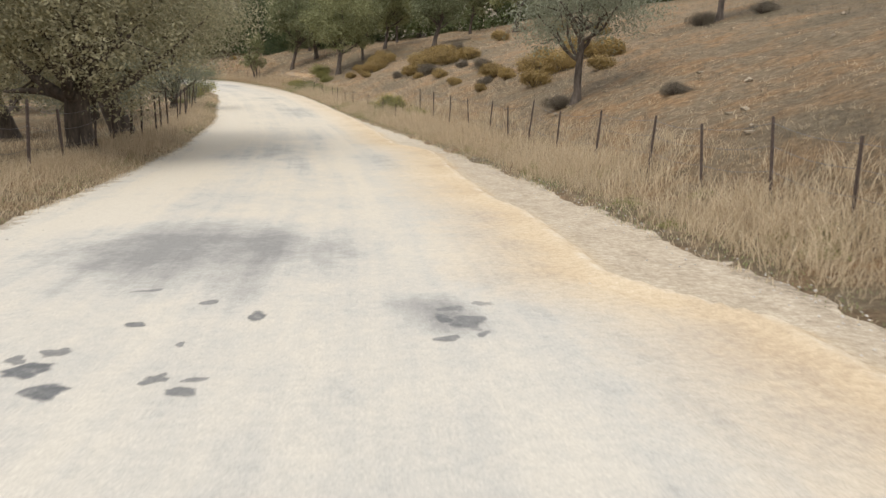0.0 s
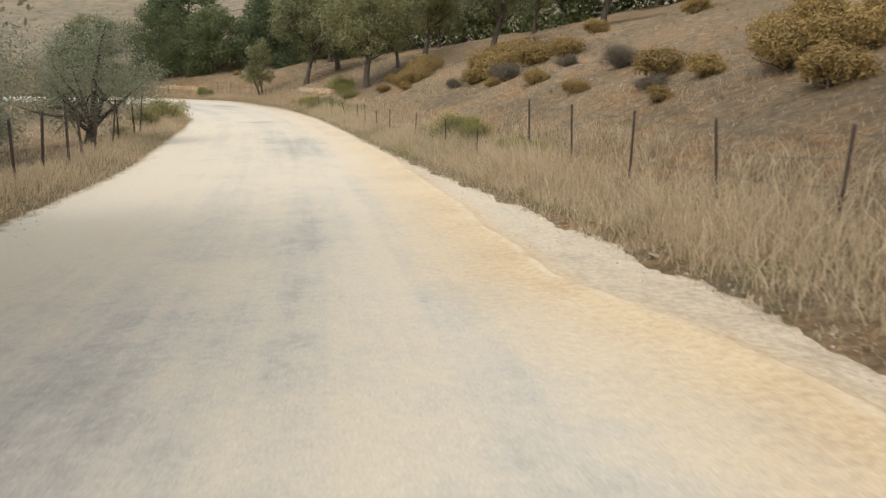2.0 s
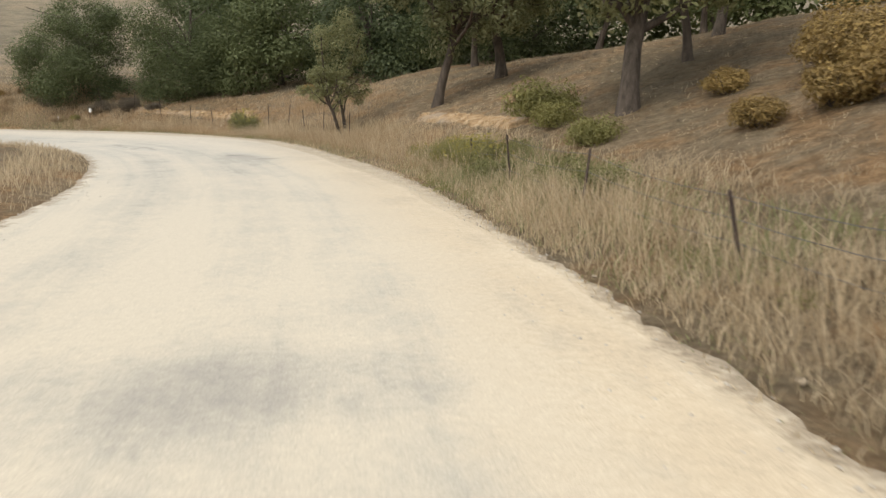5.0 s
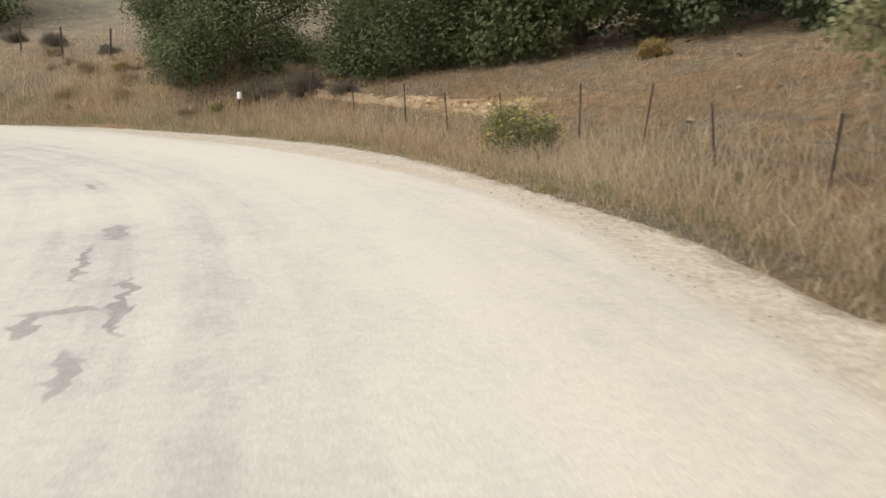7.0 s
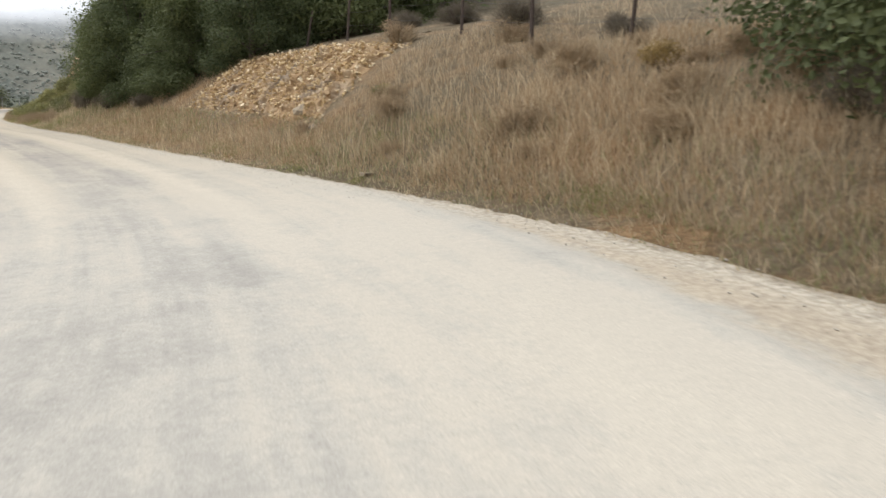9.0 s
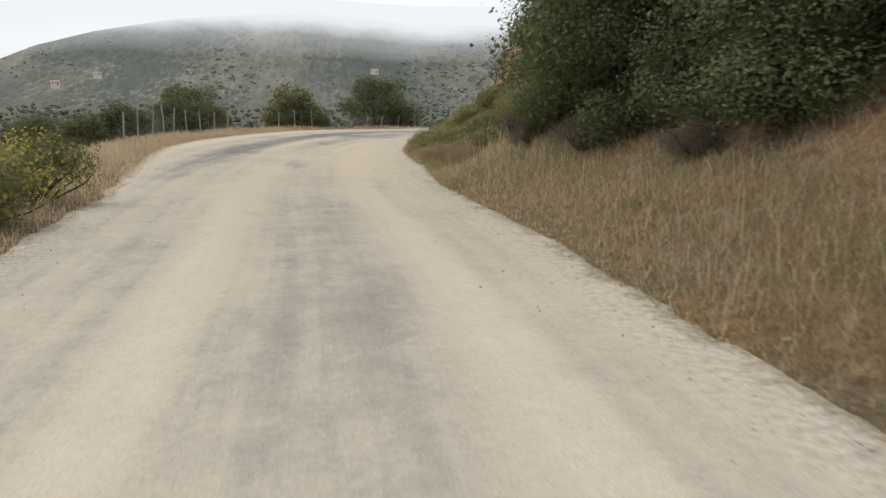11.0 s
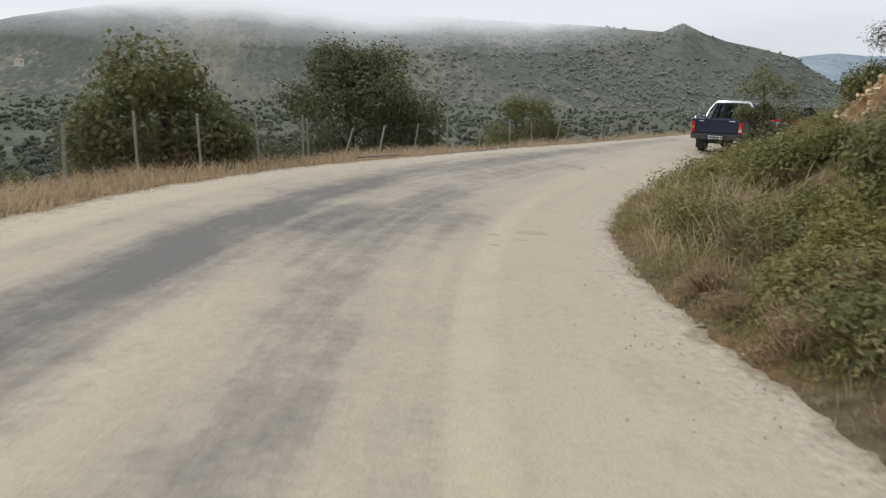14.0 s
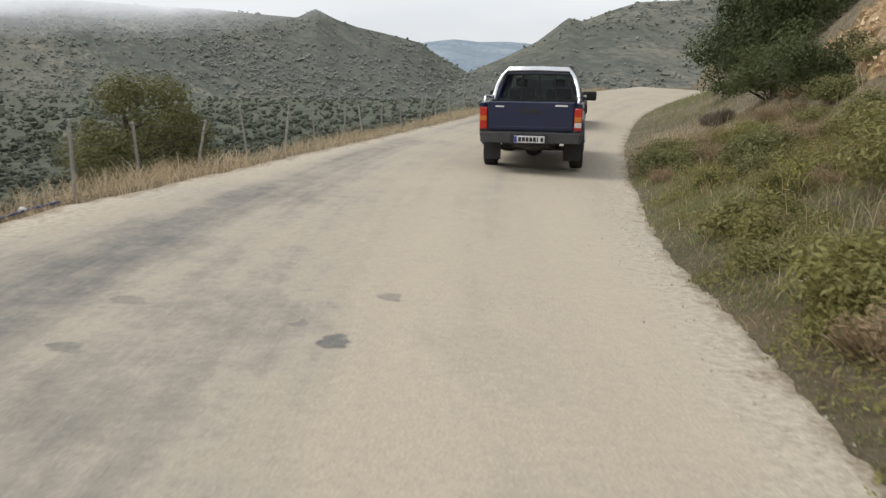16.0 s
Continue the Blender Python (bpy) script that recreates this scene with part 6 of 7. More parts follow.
build_house(86.8, 1255, 26.0, 11, 7, 3.4, 80, "long pale house on the mountain slope")
build_house(107.2, 900, -2.0, 8, 7, 3.0, 100, "low house with clay roof among valley trees")
build_house(113.0, 520, -9.0, 8, 7, 5.0, 110, "pale two-storey house at the valley's edge")
build_house(104.6, 1120, 10.0, 9, 7, 3.0, 95, "small pale house on the slope")


# ---- vehicles ----
NAVY = plain("navy_car_paint", (0.008, 0.014, 0.052), 0.36, 0.0, 0.45, 0.12, 3, 0.3)
MAROON = plain("dusty_maroon_paint", (0.045, 0.022, 0.024), 0.45, 0.0, 0.5, 0.25, 4, 0.3)
BLACK_PLASTIC = plain("black_plastic", (0.025, 0.025, 0.026), 0.6, 0.0, 0.4, 0.2, 8)
GREY_PLASTIC = plain("dusty_bumper_plastic", (0.055, 0.055, 0.055), 0.6, 0.0, 0.35, 0.25, 5)
CHROME = plain("chrome", (0.75, 0.76, 0.77), 0.14, 1.0, 0.5, 0.05)
RUBBER = plain("tyre_rubber", (0.035, 0.033, 0.030), 0.85, 0.0, 0.2, 0.3, 9)
ALLOY = plain("alloy_rim", (0.35, 0.35, 0.36), 0.4, 0.8, 0.5, 0.15)
RED_LENS = plain("red_lamp_lens", (0.50, 0.025, 0.012), 0.2, 0.0, 0.6, 0.1)
AMBER_LENS = plain("amber_lamp_lens", (0.55, 0.17, 0.02), 0.2, 0.0, 0.6, 0.1)
CLEAR_LENS = plain("clear_lamp_lens", (0.62, 0.60, 0.58), 0.15, 0.0, 0.6, 0.05)
PLATE = plain("white_plate", (0.72, 0.72, 0.70), 0.5, 0.0, 0.3, 0.05)
PLATE_MARK = plain("plate_marks", (0.03, 0.03, 0.035), 0.5)
PLATE_BLUE = plain("plate_blue_band", (0.03, 0.06, 0.30), 0.5)
STEEL = plain("dull_steel", (0.10, 0.095, 0.09), 0.6, 0.7, 0.4, 0.3)


def glass_material(name, tint, alpha=0.35):
    m, n, l, b = node_material(name, 0.05, 0.5)
    b.inputs["Base Color"].default_value = (*tint, 1)
    t = n.new("ShaderNodeBsdfTransparent")
    t.inputs["Color"].default_value = (0.8, 0.84, 0.83, 1)
    s = n.new("ShaderNodeMixShader")
    s.inputs[0].default_value = 1 - alpha
    l.new(b.outputs[0], s.inputs[1])
    l.new(t.outputs[0], s.inputs[2])
    l.new(s.outputs[0], n["Material Output"].inputs["Surface"])
    return m


GLASS = glass_material("car_glass", (0.03, 0.035, 0.035), 0.22)


def box_bm(x0, x1, y0, y1, z0, z1, bevel=0.015, taper=(1, 1)):
    """A box with rounded edges; taper narrows its top in x and y."""
    bm = bmesh.new()
    bmesh.ops.create_cube(bm, size=1)
    for v in bm.verts:
        kx, ky = (taper if v.co.z > 0 else (1, 1))
        v.co = Vector(((x0 + x1) / 2 + v.co.x * (x1 - x0) * kx, (y0 + y1) / 2 + v.co.y * (y1 - y0) * ky, z0 if v.co.z < 0 else z1))
    if bevel:
        bmesh.ops.bevel(bm, geom=bm.edges[:], offset=bevel, segments=2, profile=0.6, affect="EDGES")
    return bm


def shell_bm(profile, bevel=0.03):
    """A car body from its side outline: rows of y, z and half width, the same on both sides."""
    bm = bmesh.new()
    left = [bm.verts.new((-w, y, z)) for y, z, w in profile]
    right = [bm.verts.new((w, y, z)) for y, z, w in profile]
    n = len(profile)
    bm.faces.new(left[::-1])
    bm.faces.new(right)
    rim = []
    for k in range(n):
        bm.faces.new((left[k], left[(k + 1) % n], right[(k + 1) % n], right[k]))
    bmesh.ops.recalc_face_normals(bm, faces=bm.faces[:])
    if bevel:
        for k in range(n):
            for side in (left, right):
                e = bm.edges.get((side[k], side[(k + 1) % n]))
                if e:
                    rim.append(e)
        bmesh.ops.bevel(bm, geom=rim, offset=bevel, segments=3, profile=0.6, affect="EDGES")
    bmesh.ops.triangulate(bm, faces=[f for f in bm.faces if len(f.verts) > 4])
    return bm


def panel_bm(corners, thick=0.012):
    """A thin pane or panel from four corners, with thickness inward along its normal."""
    bm = bmesh.new()
    c = [Vector(p) for p in corners]
    nrm = (c[1] - c[0]).cross(c[2] - c[0]).normalized() * thick
    a = [bm.verts.new(p) for p in c]
    b = [bm.verts.new(p - nrm) for p in c]
    bm.faces.new(a)
    bm.faces.new(b[::-1])
    for k in range(len(c)):
        bm.faces.new((a[k], b[k], b[(k + 1) % len(c)], a[(k + 1) % len(c)]))
    bmesh.ops.recalc_face_normals(bm, faces=bm.faces[:])
    return bm


def arch(y, z, r, w, n=9, bottom=0.45):
    """Outline rows of a wheel arch, from the front to the back along the underside."""
    out = []
    for k in range(n):
        a = math.pi * k / (n - 1)
        out.append((y + r * math.cos(a), max(bottom, z + r * math.sin(a)), w))
    return out


def lathe_bm(rows, segments=28):
    """A ring about the x axis from rows of x and radius."""
    bm = bmesh.new()
    rings = []
    for x, r in rows:
        rings.append([bm.verts.new((x, r * math.cos(2 * math.pi * k / segments), r * math.sin(2 * math.pi * k / segments))) for k in range(segments)])
    for a, b in zip(rings, rings[1:]):
        for k in range(segments):
            bm.faces.new((a[k], a[(k + 1) % segments], b[(k + 1) % segments], b[k]))
    bmesh.ops.recalc_face_normals(bm, faces=bm.faces[:])
    return bm


def add_wheel(parent, x, y, radius, width):
    """A wheel with tyre, dished rim, hub and spokes."""
    side = 1 if x > 0 else -1
    wheel = part("wheel", lathe_bm([(-0.06, 0.02), (-0.06, radius * 0.3), (0.05, radius * 0.3), (0.05, 0.02)]), STEEL, parent)
    wheel.location = (x, y, radius)
    w = width / 2
    part("tyre", lathe_bm([(-w * 0.9, radius * 0.62), (-w, radius * 0.75), (-w * 0.92, radius * 0.93), (-w * 0.7, radius), (w * 0.7, radius), (w * 0.92, radius * 0.93), (w, radius * 0.75), (w * 0.9, radius * 0.62)]), RUBBER, wheel, smooth=True)
    part("rim", lathe_bm([(-w * 0.85, radius * 0.63), (-w * 0.2, radius * 0.58), (w * 0.2, radius * 0.58), (w * 0.85, radius * 0.63)]), ALLOY, wheel, smooth=True)
    for k in range(6):
        b = box_bm(side * w * 0.45 - 0.012, side * w * 0.45 + 0.012, -0.03, 0.03, 0.02, radius * 0.6, 0.006)
        bmesh.ops.rotate(b, verts=b.verts[:], matrix=Matrix.Rotation(k * math.pi / 3, 3, "X"))
        part("spoke", b, ALLOY, wheel)
    return wheel


def add_plate(parent, y, z, width=0.52, x=0.0, face=-1):
    """A white number plate whose writing is plain dark bars."""
    plate = part("number_plate", box_bm(x - width / 2, x + width / 2, y - 0.008, y + 0.008, z - 0.056, z + 0.056, 0.004), PLATE, parent, "white number plate with dark bars")
    part("plate_band", box_bm(x - width / 2 + 0.004, x - width / 2 + 0.05, y + face * 0.012 - 0.003, y + face * 0.012 + 0.003, z - 0.05, z + 0.05, 0), PLATE_BLUE, plate)
    for k, wide in enumerate((0.045, 0.045, 0.045, 0.045, 0.045, 0.02, 0.045)):
        x0 = x - width / 2 + 0.075 + k * 0.06
        part("bar", box_bm(x0, x0 + wide, y + face * 0.012 - 0.003, y + face * 0.012 + 0.003, z - 0.034, z + 0.034, 0), PLATE_MARK, plate)
    return plate


def tube_part(name, points, radius, material, parent, sides=10, label=""):
    v, f = tube(points, np.full(len(points), radius), sides)
    return link_mesh(name, v, f, material, parent, label, smooth=True)


def build_pickup():
    """A double-cab pickup, origin on the ground under the rear axle, nose along +y."""
    root = tagged(new("pickup_truck"), "navy blue double-cab pickup truck with chrome roll bar on the road", "truck")
    w = 0.84
    cab = [(0.82, 0.50, w), (0.82, 1.14, w), (2.20, 1.13, w), (2.55, 1.12, w), (3.55, 1.05, w * 0.97), (3.92, 0.96, w * 0.93), (4.02, 0.80, w * 0.92), (4.02, 0.52, w * 0.93)]
    cab += [r for r in arch(3.085, 0.40, 0.42, w, 9, 0.50)]
    part("cab_body", shell_bm(cab, 0.035), NAVY, root)
    # upper cab: roof on pillars, so that one looks through the windows
    part("roof", box_bm(-0.63, 0.63, 0.95, 2.05, 1.655, 1.715, 0.028, (0.94, 0.92)), NAVY, root)
    for sx in (-1, 1):
        for name, (ya, za, xa), (yb, zb, xb) in (("rear_pillar", (0.86, 1.12, 0.79), (0.99, 1.68, 0.60)), ("middle_pillar", (1.52, 1.12, 0.80), (1.50, 1.68, 0.61)), ("front_pillar", (2.68, 1.10, 0.79), (2.02, 1.68, 0.60))):
            tube_part(name, [(sx * xa, ya, za), (sx * (xa + xb) / 2 * 1.01, (ya + yb) / 2, (za + zb) / 2), (sx * xb, yb, zb)], 0.045, NAVY, root)
        part("side_window", panel_bm([(sx * 0.79, 0.92, 1.14), (sx * 0.79, 1.48, 1.14), (sx * 0.61, 1.46, 1.65), (sx * 0.61, 1.03, 1.65)]), GLASS, root)
        part("side_window", panel_bm([(sx * 0.79, 1.56, 1.14), (sx * 0.79, 2.58, 1.14), (sx * 0.61, 2.02, 1.65), (sx * 0.61, 1.54, 1.65)]), GLASS, root)
        mirror = part("wing_mirror", box_bm(sx * 0.98 - 0.10, sx * 0.98 + 0.10, 2.30, 2.42, 1.14, 1.32, 0.035), BLACK_PLASTIC, root, "black wing mirror")
        part("mirror_arm", box_bm(min(sx * 0.80, sx * 0.92), max(sx * 0.80, sx * 0.92), 2.35, 2.41, 1.15, 1.20, 0.012), BLACK_PLASTIC, mirror)
        part("door_handle", box_bm(sx * 0.85 - 0.015, sx * 0.85 + 0.015, 1.05, 1.22, 0.98, 1.02, 0.008), BLACK_PLASTIC, root)
        part("side_step", box_bm(min(sx * 0.70, sx * 0.90), max(sx * 0.70, sx * 0.90), 0.75, 2.55, 0.40, 0.45, 0.015), ALLOY, root)
        part("headlight", box_bm(sx * 0.66 - 0.16, sx * 0.66 + 0.16, 3.88, 4.03, 0.80, 0.95, 0.03), CLEAR_LENS, root)
        part("front_seat", box_bm(sx * 0.36 - 0.24, sx * 0.36 + 0.24, 1.42, 1.55, 0.85, 1.38, 0.05), BLACK_PLASTIC, root)
        part("head_rest", box_bm(sx * 0.36 - 0.12, sx * 0.36 + 0.12, 1.43, 1.52, 1.40, 1.55, 0.04), BLACK_PLASTIC, root)
    part("windscreen", panel_bm([(-0.76, 2.66, 1.12), (0.76, 2.66, 1.12), (0.58, 2.04, 1.66), (-0.58, 2.04, 1.66)]), GLASS, root)
    rear = part("rear_window", panel_bm([(-0.70, 0.885, 1.18), (0.70, 0.885, 1.18), (0.57, 0.985, 1.62), (-0.57, 0.985, 1.62)]), GLASS, root)
    part("window_frame", box_bm(-0.74, 0.74, 0.845, 0.885, 1.12, 1.18, 0.01), BLACK_PLASTIC, rear)
    for x in (-0.33, 0.0, 0.33):
        tube_part("window_bar", [(x, 0.80, 1.13), (x * 0.93, 0.83, 1.40), (x * 0.88, 0.87, 1.63)], 0.013, BLACK_PLASTIC, rear)
    tube_part("window_rail", [(-0.62, 0.86, 1.63), (0, 0.87, 1.645), (0.62, 0.86, 1.63)], 0.016, BLACK_PLASTIC, rear)
    # cargo bed
    for sx in (-1, 1):
        side = [(-1.12, 0.62, w), (-1.12, 1.15, w), (0.78, 1.15, w), (0.78, 0.50, w)] + arch(0.0, 0.40, 0.43, w, 9, 0.50) + [(-1.0, 0.56, w)]
        bm = bmesh.new()
        outer = [bm.verts.new((sx * q, y, z)) for y, z, q in side]
        inner = [bm.verts.new((sx * (q - 0.07), y, z)) for y, z, q in side]
        bm.faces.new(outer)
        bm.faces.new(inner[::-1])
        for k in range(len(side)):
            bm.faces.new((outer[k], inner[k], inner[(k + 1) % len(side)], outer[(k + 1) % len(side)]))
        bmesh.ops.recalc_face_normals(bm, faces=bm.faces[:])
        bmesh.ops.triangulate(bm, faces=[f for f in bm.faces if len(f.verts) > 4])
        part("bed_side", bm, NAVY, root)
        arch_pts = [(sx * (w + 0.015), y, z) for y, z, _ in arch(0.0, 0.40, 0.45, w, 11, 0.42)]
        tube_part("wheel_arch", arch_pts, 0.03, NAVY, root, 6)
        part("mud_flap", box_bm(sx * 0.69 - 0.15, sx * 0.69 + 0.15, -0.52, -0.50, 0.17, 0.58, 0.006), BLACK_PLASTIC, root, "black rubber mud flap")
        lamp = part("tail_light", box_bm(sx * 0.775 - 0.062, sx * 0.775 + 0.062, -1.165, -1.05, 0.72, 1.08, 0.018), RED_LENS, root, "tall red tail light")
        part("indicator", box_bm(sx * 0.775 - 0.055, sx * 0.775 + 0.055, -1.172, -1.13, 0.86, 0.94, 0.006), AMBER_LENS, lamp, "amber indicator lens")
        if sx > 0:
            part("reversing_lamp", box_bm(0.72, 0.83, -1.172, -1.13, 0.77, 0.85, 0.006), CLEAR_LENS, lamp, "clear reversing lens")
    part("bed_floor", box_bm(-0.78, 0.78, -1.10, 0.78, 0.62, 0.66, 0), BLACK_PLASTIC, root)
    part("bed_front", box_bm(-0.77, 0.77, 0.74, 0.78, 0.66, 1.14, 0.008), NAVY, root)
    gate = part("tailgate", box_bm(-0.705, 0.705, -1.155, -1.09, 0.70, 1.175, 0.02), NAVY, root)
    part("gate_ledge", box_bm(-0.70, 0.70, -1.17, -1.15, 0.74, 0.775, 0.006), NAVY, gate)
    part("gate_handle", box_bm(-0.16, 0.16, -1.168, -1.15, 0.99, 1.06, 0.006), BLACK_PLASTIC, gate, "black tailgate handle")
    part("badge", box_bm(-0.58, -0.44, -1.162, -1.152, 1.085, 1.11, 0.003), PLATE, gate, "small pale badge shape")
    part("badge", box_bm(0.40, 0.60, -1.162, -1.152, 1.105, 1.135, 0.003), PLATE, gate, "small pale badge shape")
    part("rear_bumper", shell_bm([(-1.27, 0.52, 0.80), (-1.27, 0.67, 0.82), (-1.08, 0.70, 0.85), (-0.78, 0.70, 0.86), (-0.78, 0.56, 0.86), (-1.08, 0.50, 0.84)], 0.02), GREY_PLASTIC, root, "dusty dark grey rear bumper")
    add_plate(root, -1.285, 0.575, 0.50)
    part("plate_recess", box_bm(-0.31, 0.31, -1.278, -1.262, 0.50, 0.655, 0.006), BLACK_PLASTIC, root)
    # roll bar: two hoops and low rails
    for y, top, q in ((0.70, 1.735, 0.60), (0.60, 1.70, 0.62)):
        pts = [(-0.77, y - 0.42, 1.16), (-0.72, y - 0.22, 1.42), (-q - 0.03, y, top - 0.10), (-q + 0.06, y + 0.02, top), (0, y + 0.02, top + 0.01), (q - 0.06, y + 0.02, top), (q + 0.03, y, top - 0.10), (0.72, y - 0.22, 1.42), (0.77, y - 0.42, 1.16)]
        tube_part("roll_bar", pts, 0.036, CHROME, root, 10, "chrome roll bar")
    for sx in (-1, 1):
        tube_part("bed_rail", [(sx * 0.77, 0.2, 1.16), (sx * 0.77, 0.12, 1.24), (sx * 0.77, -0.95, 1.25), (sx * 0.77, -1.04, 1.23), (sx * 0.77, -1.06, 1.16)], 0.022, CHROME, root, 8, "chrome bed rail")
    for x in (-0.755, 0.755):
        for y in (0.0, 3.085):
            add_wheel(root, x, y, 0.345, 0.235)
    tube_part("rear_axle", [(-0.7, 0, 0.345), (0, 0, 0.345), (0.7, 0, 0.345)], 0.045, STEEL, root)
    part("differential", lathe_bm([(-0.16, 0.02), (-0.12, 0.10), (0.0, 0.15), (0.12, 0.10), (0.16, 0.02)], 16), STEEL, root, smooth=True).location = (0.0, 0.0, 0.345)
    tube_part("exhaust_pipe", [(0.42, 1.4, 0.42), (0.42, 0.2, 0.45), (0.44, -0.6, 0.47), (0.46, -1.12, 0.45)], 0.03, STEEL, root)
    part("fuel_tank", box_bm(-0.62, -0.15, 0.4, 1.4, 0.36, 0.55, 0.04), BLACK_PLASTIC, root)
    part("chassis", box_bm(-0.45, 0.45, -1.05, 3.9, 0.46, 0.56, 0.01), BLACK_PLASTIC, root)
    tube_part("spare_wheel_carrier", [(-0.3, -0.75, 0.47), (0, -0.72, 0.40), (0.3, -0.75, 0.47)], 0.06, STEEL, root)
    return root


def build_hatchback():
    """An old five-door hatchback, origin on the ground under the rear axle, nose along +y."""
    root = tagged(new("hatchback_car"), "old dark maroon five-door hatchback car on the road", "car")
    w = 0.80
    low = [(-0.72, 0.42, w * 0.97), (-0.76, 0.62, w * 0.98), (-0.70, 0.88, w * 0.97), (-0.55, 0.93, w * 0.96), (2.05, 0.92, w * 0.97), (3.10, 0.82, w * 0.93), (3.26, 0.66, w * 0.92), (3.28, 0.34, w * 0.92)]
    low += arch(2.46, 0.29, 0.33, w, 9, 0.30) + arch(0.0, 0.29, 0.33, w, 9, 0.30) + [(-0.6, 0.34, w * 0.96)]
    part("body", shell_bm(low, 0.03), MAROON, root)
    part("roof", box_bm(-0.60, 0.60, -0.05, 1.30, 1.335, 1.385, 0.02, (0.92, 0.93)), MAROON, root)
    part("tailgate_window", panel_bm([(-0.66, -0.60, 0.95), (0.66, -0.60, 0.95), (0.56, -0.06, 1.35), (-0.56, -0.06, 1.35)]), GLASS, root)
    part("windscreen", panel_bm([(-0.70, 1.98, 0.93), (0.70, 1.98, 0.93), (0.56, 1.28, 1.34), (-0.56, 1.28, 1.34)]), GLASS, root)
    for sx in (-1, 1):
        for name, a, b in (("rear_pillar", (0.72, -0.62, 0.92), (0.57, -0.04, 1.35)), ("door_pillar", (0.76, 0.30, 0.92), (0.58, 0.36, 1.36)), ("door_pillar", (0.76, 1.05, 0.92), (0.59, 0.98, 1.36)), ("front_pillar", (0.74, 2.0, 0.92), (0.57, 1.28, 1.35))):
            tube_part(name, [(sx * a[0], a[1], a[2]), (sx * b[0], b[1], b[2])], 0.035, MAROON, root, 6)
        part("side_window", panel_bm([(sx * 0.755, -0.45, 0.94), (sx * 0.755, 0.28, 0.94), (sx * 0.585, 0.34, 1.33), (sx * 0.58, 0.02, 1.33)]), GLASS, root)
        part("side_window", panel_bm([(sx * 0.76, 0.33, 0.94), (sx * 0.76, 1.02, 0.94), (sx * 0.595, 0.95, 1.33), (sx * 0.595, 0.39, 1.33)]), GLASS, root)
        part("side_window", panel_bm([(sx * 0.76, 1.08, 0.94), (sx * 0.755, 1.92, 0.94), (sx * 0.59, 1.28, 1.33), (sx * 0.595, 1.02, 1.33)]), GLASS, root)
        part("tail_light", box_bm(sx * 0.60 - 0.15, sx * 0.60 + 0.15, -0.785, -0.70, 0.66, 0.80, 0.015), RED_LENS, root, "red tail light")
        part("wing_mirror", box_bm(sx * 0.86 - 0.08, sx * 0.86 + 0.08, 1.72, 1.82, 0.92, 1.03, 0.025), BLACK_PLASTIC, root, "black wing mirror")
        part("side_strip", box_bm(sx * 0.80 - 0.012, sx * 0.80 + 0.012, 0.42, 2.08, 0.55, 0.61, 0.006), BLACK_PLASTIC, root)
        part("headlight", box_bm(sx * 0.56 - 0.13, sx * 0.56 + 0.13, 3.18, 3.30, 0.60, 0.74, 0.02), CLEAR_LENS, root)
        part("front_seat", box_bm(sx * 0.34 - 0.22, sx * 0.34 + 0.22, 0.92, 1.04, 0.6, 1.12, 0.05), BLACK_PLASTIC, root)
    part("rear_seat", box_bm(-0.6, 0.6, 0.0, 0.15, 0.6, 1.02, 0.05), BLACK_PLASTIC, root)
    part("rear_trim", box_bm(-0.45, 0.45, -0.775, -0.74, 0.68, 0.80, 0.008), RED_LENS, root, "faded red reflector strip")
    part("rear_bumper", shell_bm([(-0.86, 0.36, 0.76), (-0.88, 0.50, 0.78), (-0.70, 0.54, 0.81), (-0.35, 0.54, 0.81), (-0.35, 0.40, 0.81), (-0.70, 0.33, 0.79)], 0.02), GREY_PLASTIC, root, "dark plastic rear bumper")
    add_plate(root, -0.795, 0.60, 0.46)
    for x in (-0.69, 0.69):
        for y in (0.0, 2.46):
            add_wheel(root, x, y, 0.285, 0.17)
    part("underbody", box_bm(-0.6, 0.6, -0.5, 3.1, 0.22, 0.34, 0.02), BLACK_PLASTIC, root)
    return root


def on_road(x, y):
    s, la, z = station(x, y)
    return float(z[0] + cross_fall(s)[0] * la[0]) + 0.025


pickup = build_pickup()
pickup.matrix_basis = pose(-104.7, 98.7, on_road(-104.7, 98.7), 0, 0, 44.5)
hatchback = build_hatchback()
hatchback.matrix_basis = pose(-112.6, 106.35, on_road(-112.6, 106.35), 0, 0, 37)

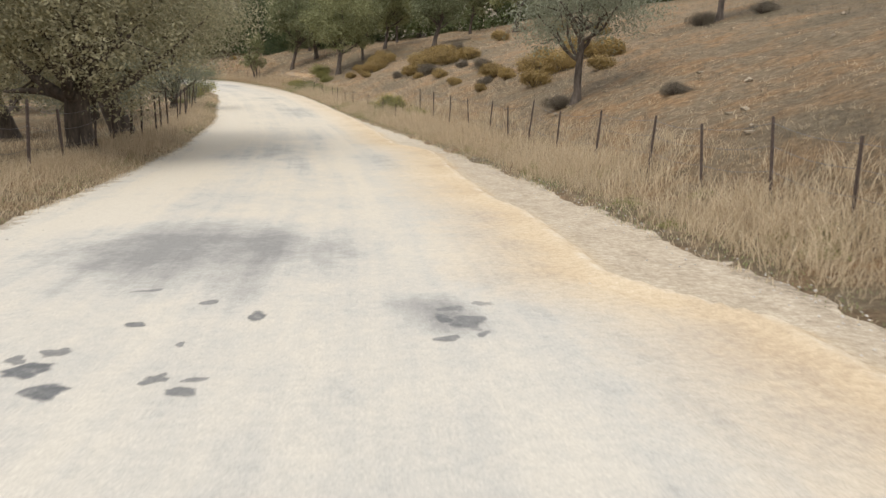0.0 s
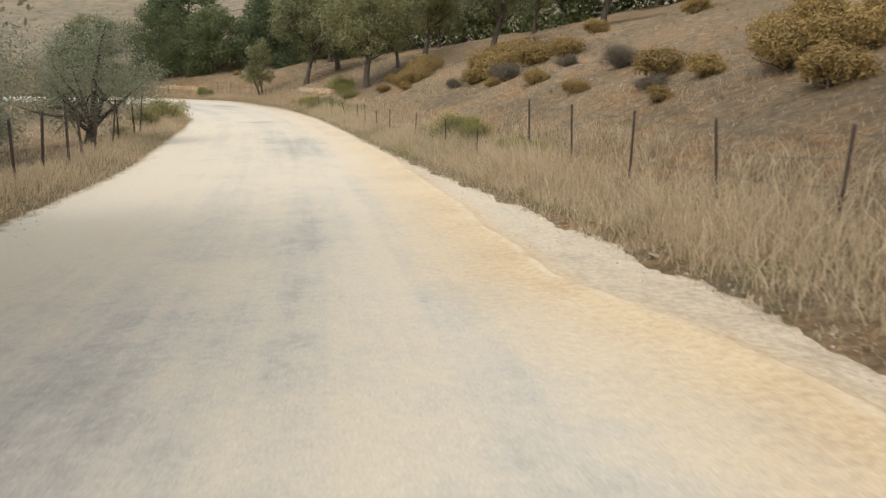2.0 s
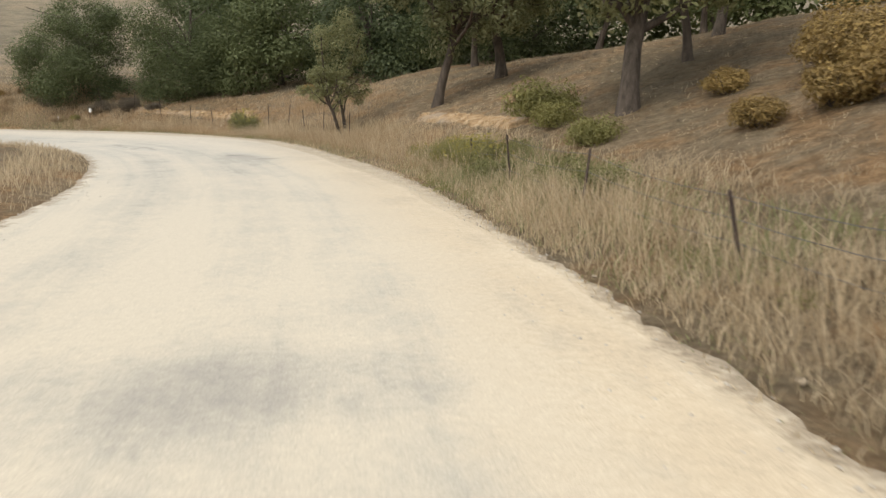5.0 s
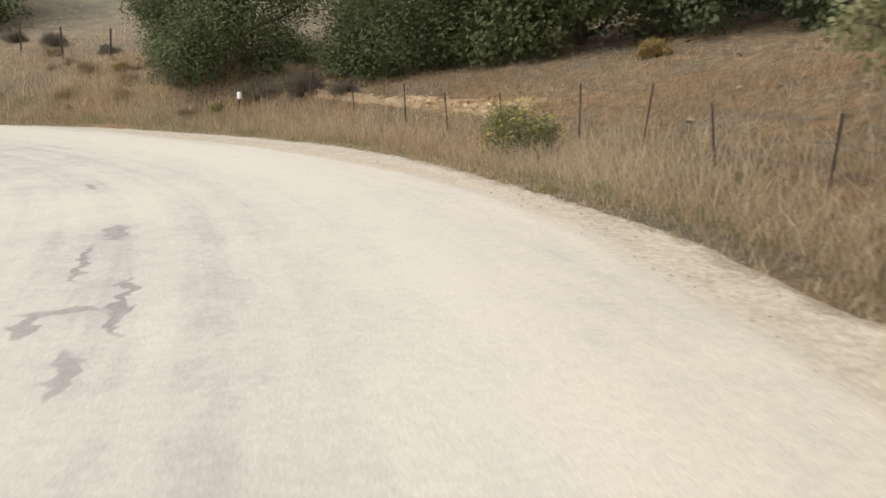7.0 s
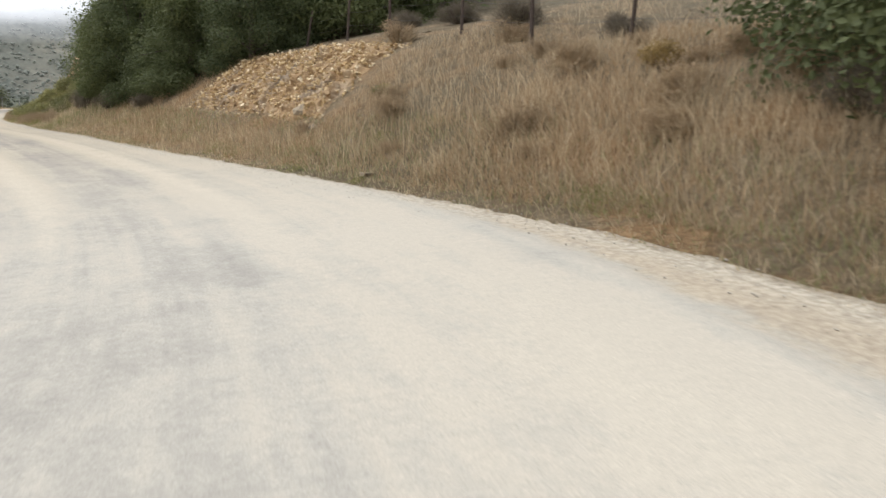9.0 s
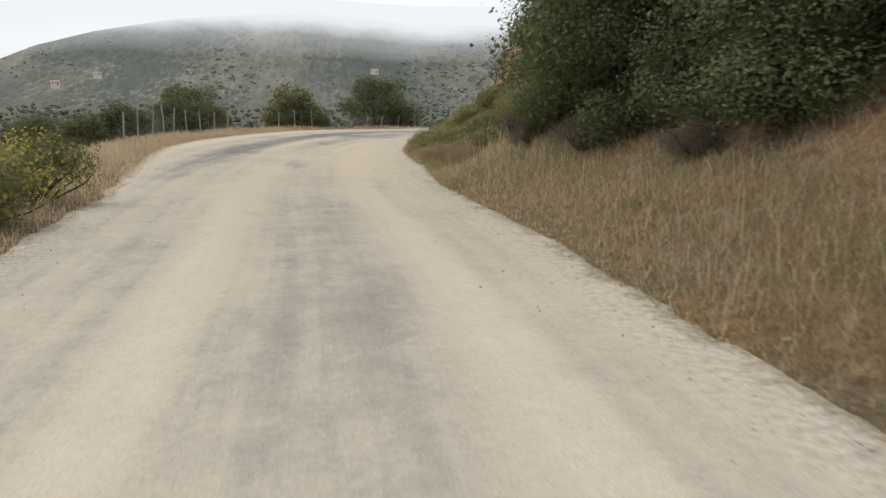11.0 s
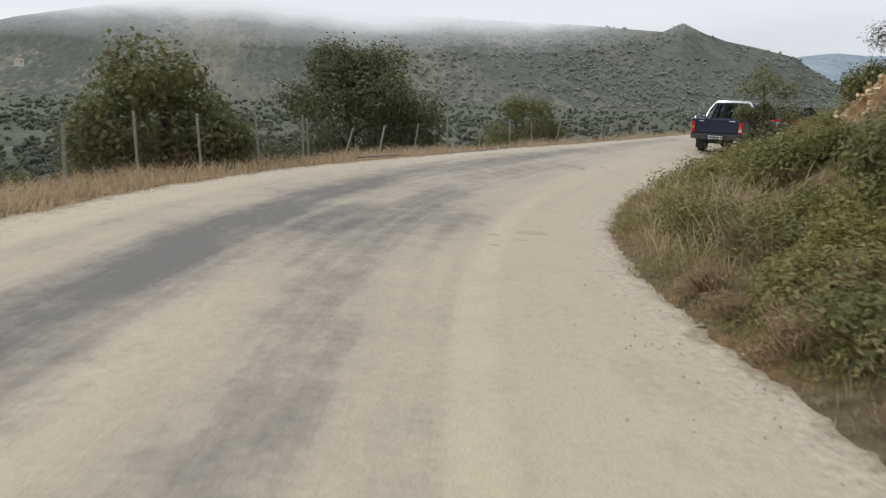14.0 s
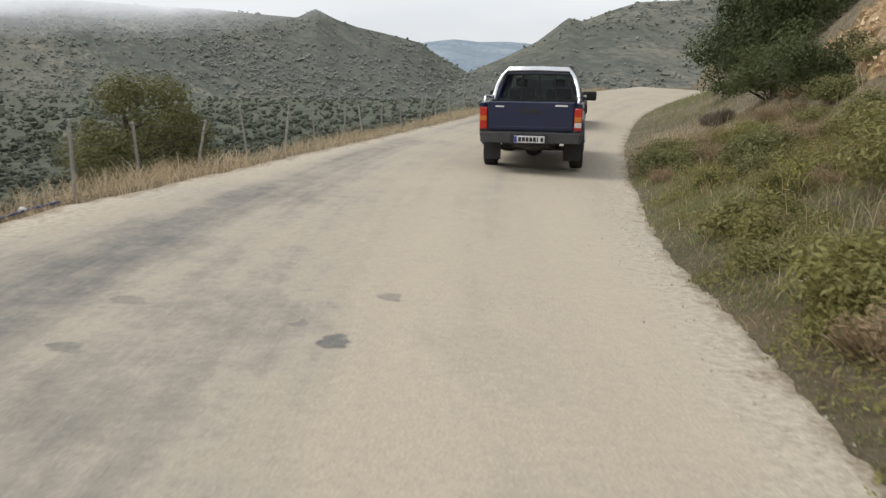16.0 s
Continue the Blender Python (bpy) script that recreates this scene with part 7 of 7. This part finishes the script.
# ---- small things by the road ----
WHITE_PLASTIC = plain("white_plastic", (0.78, 0.77, 0.74), 0.5, 0.0, 0.4, 0.06)
BLUE_HOSE = plain("blue_hose", (0.025, 0.045, 0.15), 0.5, 0.0, 0.4, 0.2)
marker = tagged(new("marker_stake"), "white container upturned on a roadside stake", "marker")
marker.matrix_basis = Matrix.Translation(at(92.7, 5.9))
tube_part("stake", [(0, 0, -0.2), (0.01, 0, 0.2), (0.03, 0.01, 0.38)], 0.02, RUSTY, marker, 6)
bm = bmesh.new()
bmesh.ops.create_cone(bm, cap_ends=True, segments=18, radius1=0.07, radius2=0.062, depth=0.2)
bmesh.ops.bevel(bm, geom=[e for e in bm.edges if e.calc_face_angle(0) > 1], offset=0.015, segments=2, affect="EDGES")
part("container", bm, WHITE_PLASTIC, marker, "white plastic container").location = (0.03, 0.01, 0.42)
short = tagged(part("kerb_marker", box_bm(-0.04, 0.04, -0.035, 0.035, -0.2, 0.24, 0.012), WHITE_PLASTIC), "short whitewashed stone marker in the grass", "marker")
short.matrix_basis = Matrix.Translation(at(94.0, 5.3)) @ Matrix.Rotation(0.7, 4, "Z")
for s, la, size, name, label in ((160.0, -3.85, 0.045, "litter_cup", "crumpled white cup lying on the verge"), (157.4, 2.75, 0.032, "litter_paper", "crumpled white paper in green grass")):
    bm = bmesh.new()
    bmesh.ops.create_icosphere(bm, subdivisions=2, radius=size)
    crumple = random.Random(int(s))
    for v in bm.verts:
        v.co *= crumple.uniform(0.65, 1.15)
        v.co.z *= 0.8
    tagged(part(name, bm, WHITE_PLASTIC), label, "litter").matrix_basis = Matrix.Translation(at(s, la, size * 0.6 + (0.12 if la > 0 else 0)))
hose_pts = []
for s in np.arange(152.6, 160.8, 0.35):
    p = at(s, -float(edge_left(s)) - 0.35 - 0.2 * math.sin(s * 1.3))
    hose_pts.append((p.x, p.y, p.z + 0.02 + 0.08 * max(0, math.sin((s - 150) * 0.55))))
v, f = tube(hose_pts, np.full(len(hose_pts), 0.011), 8)
tagged(link_mesh("water_hose", v, f, BLUE_HOSE, smooth=True), "blue water hose lying along the dry verge", "hose")
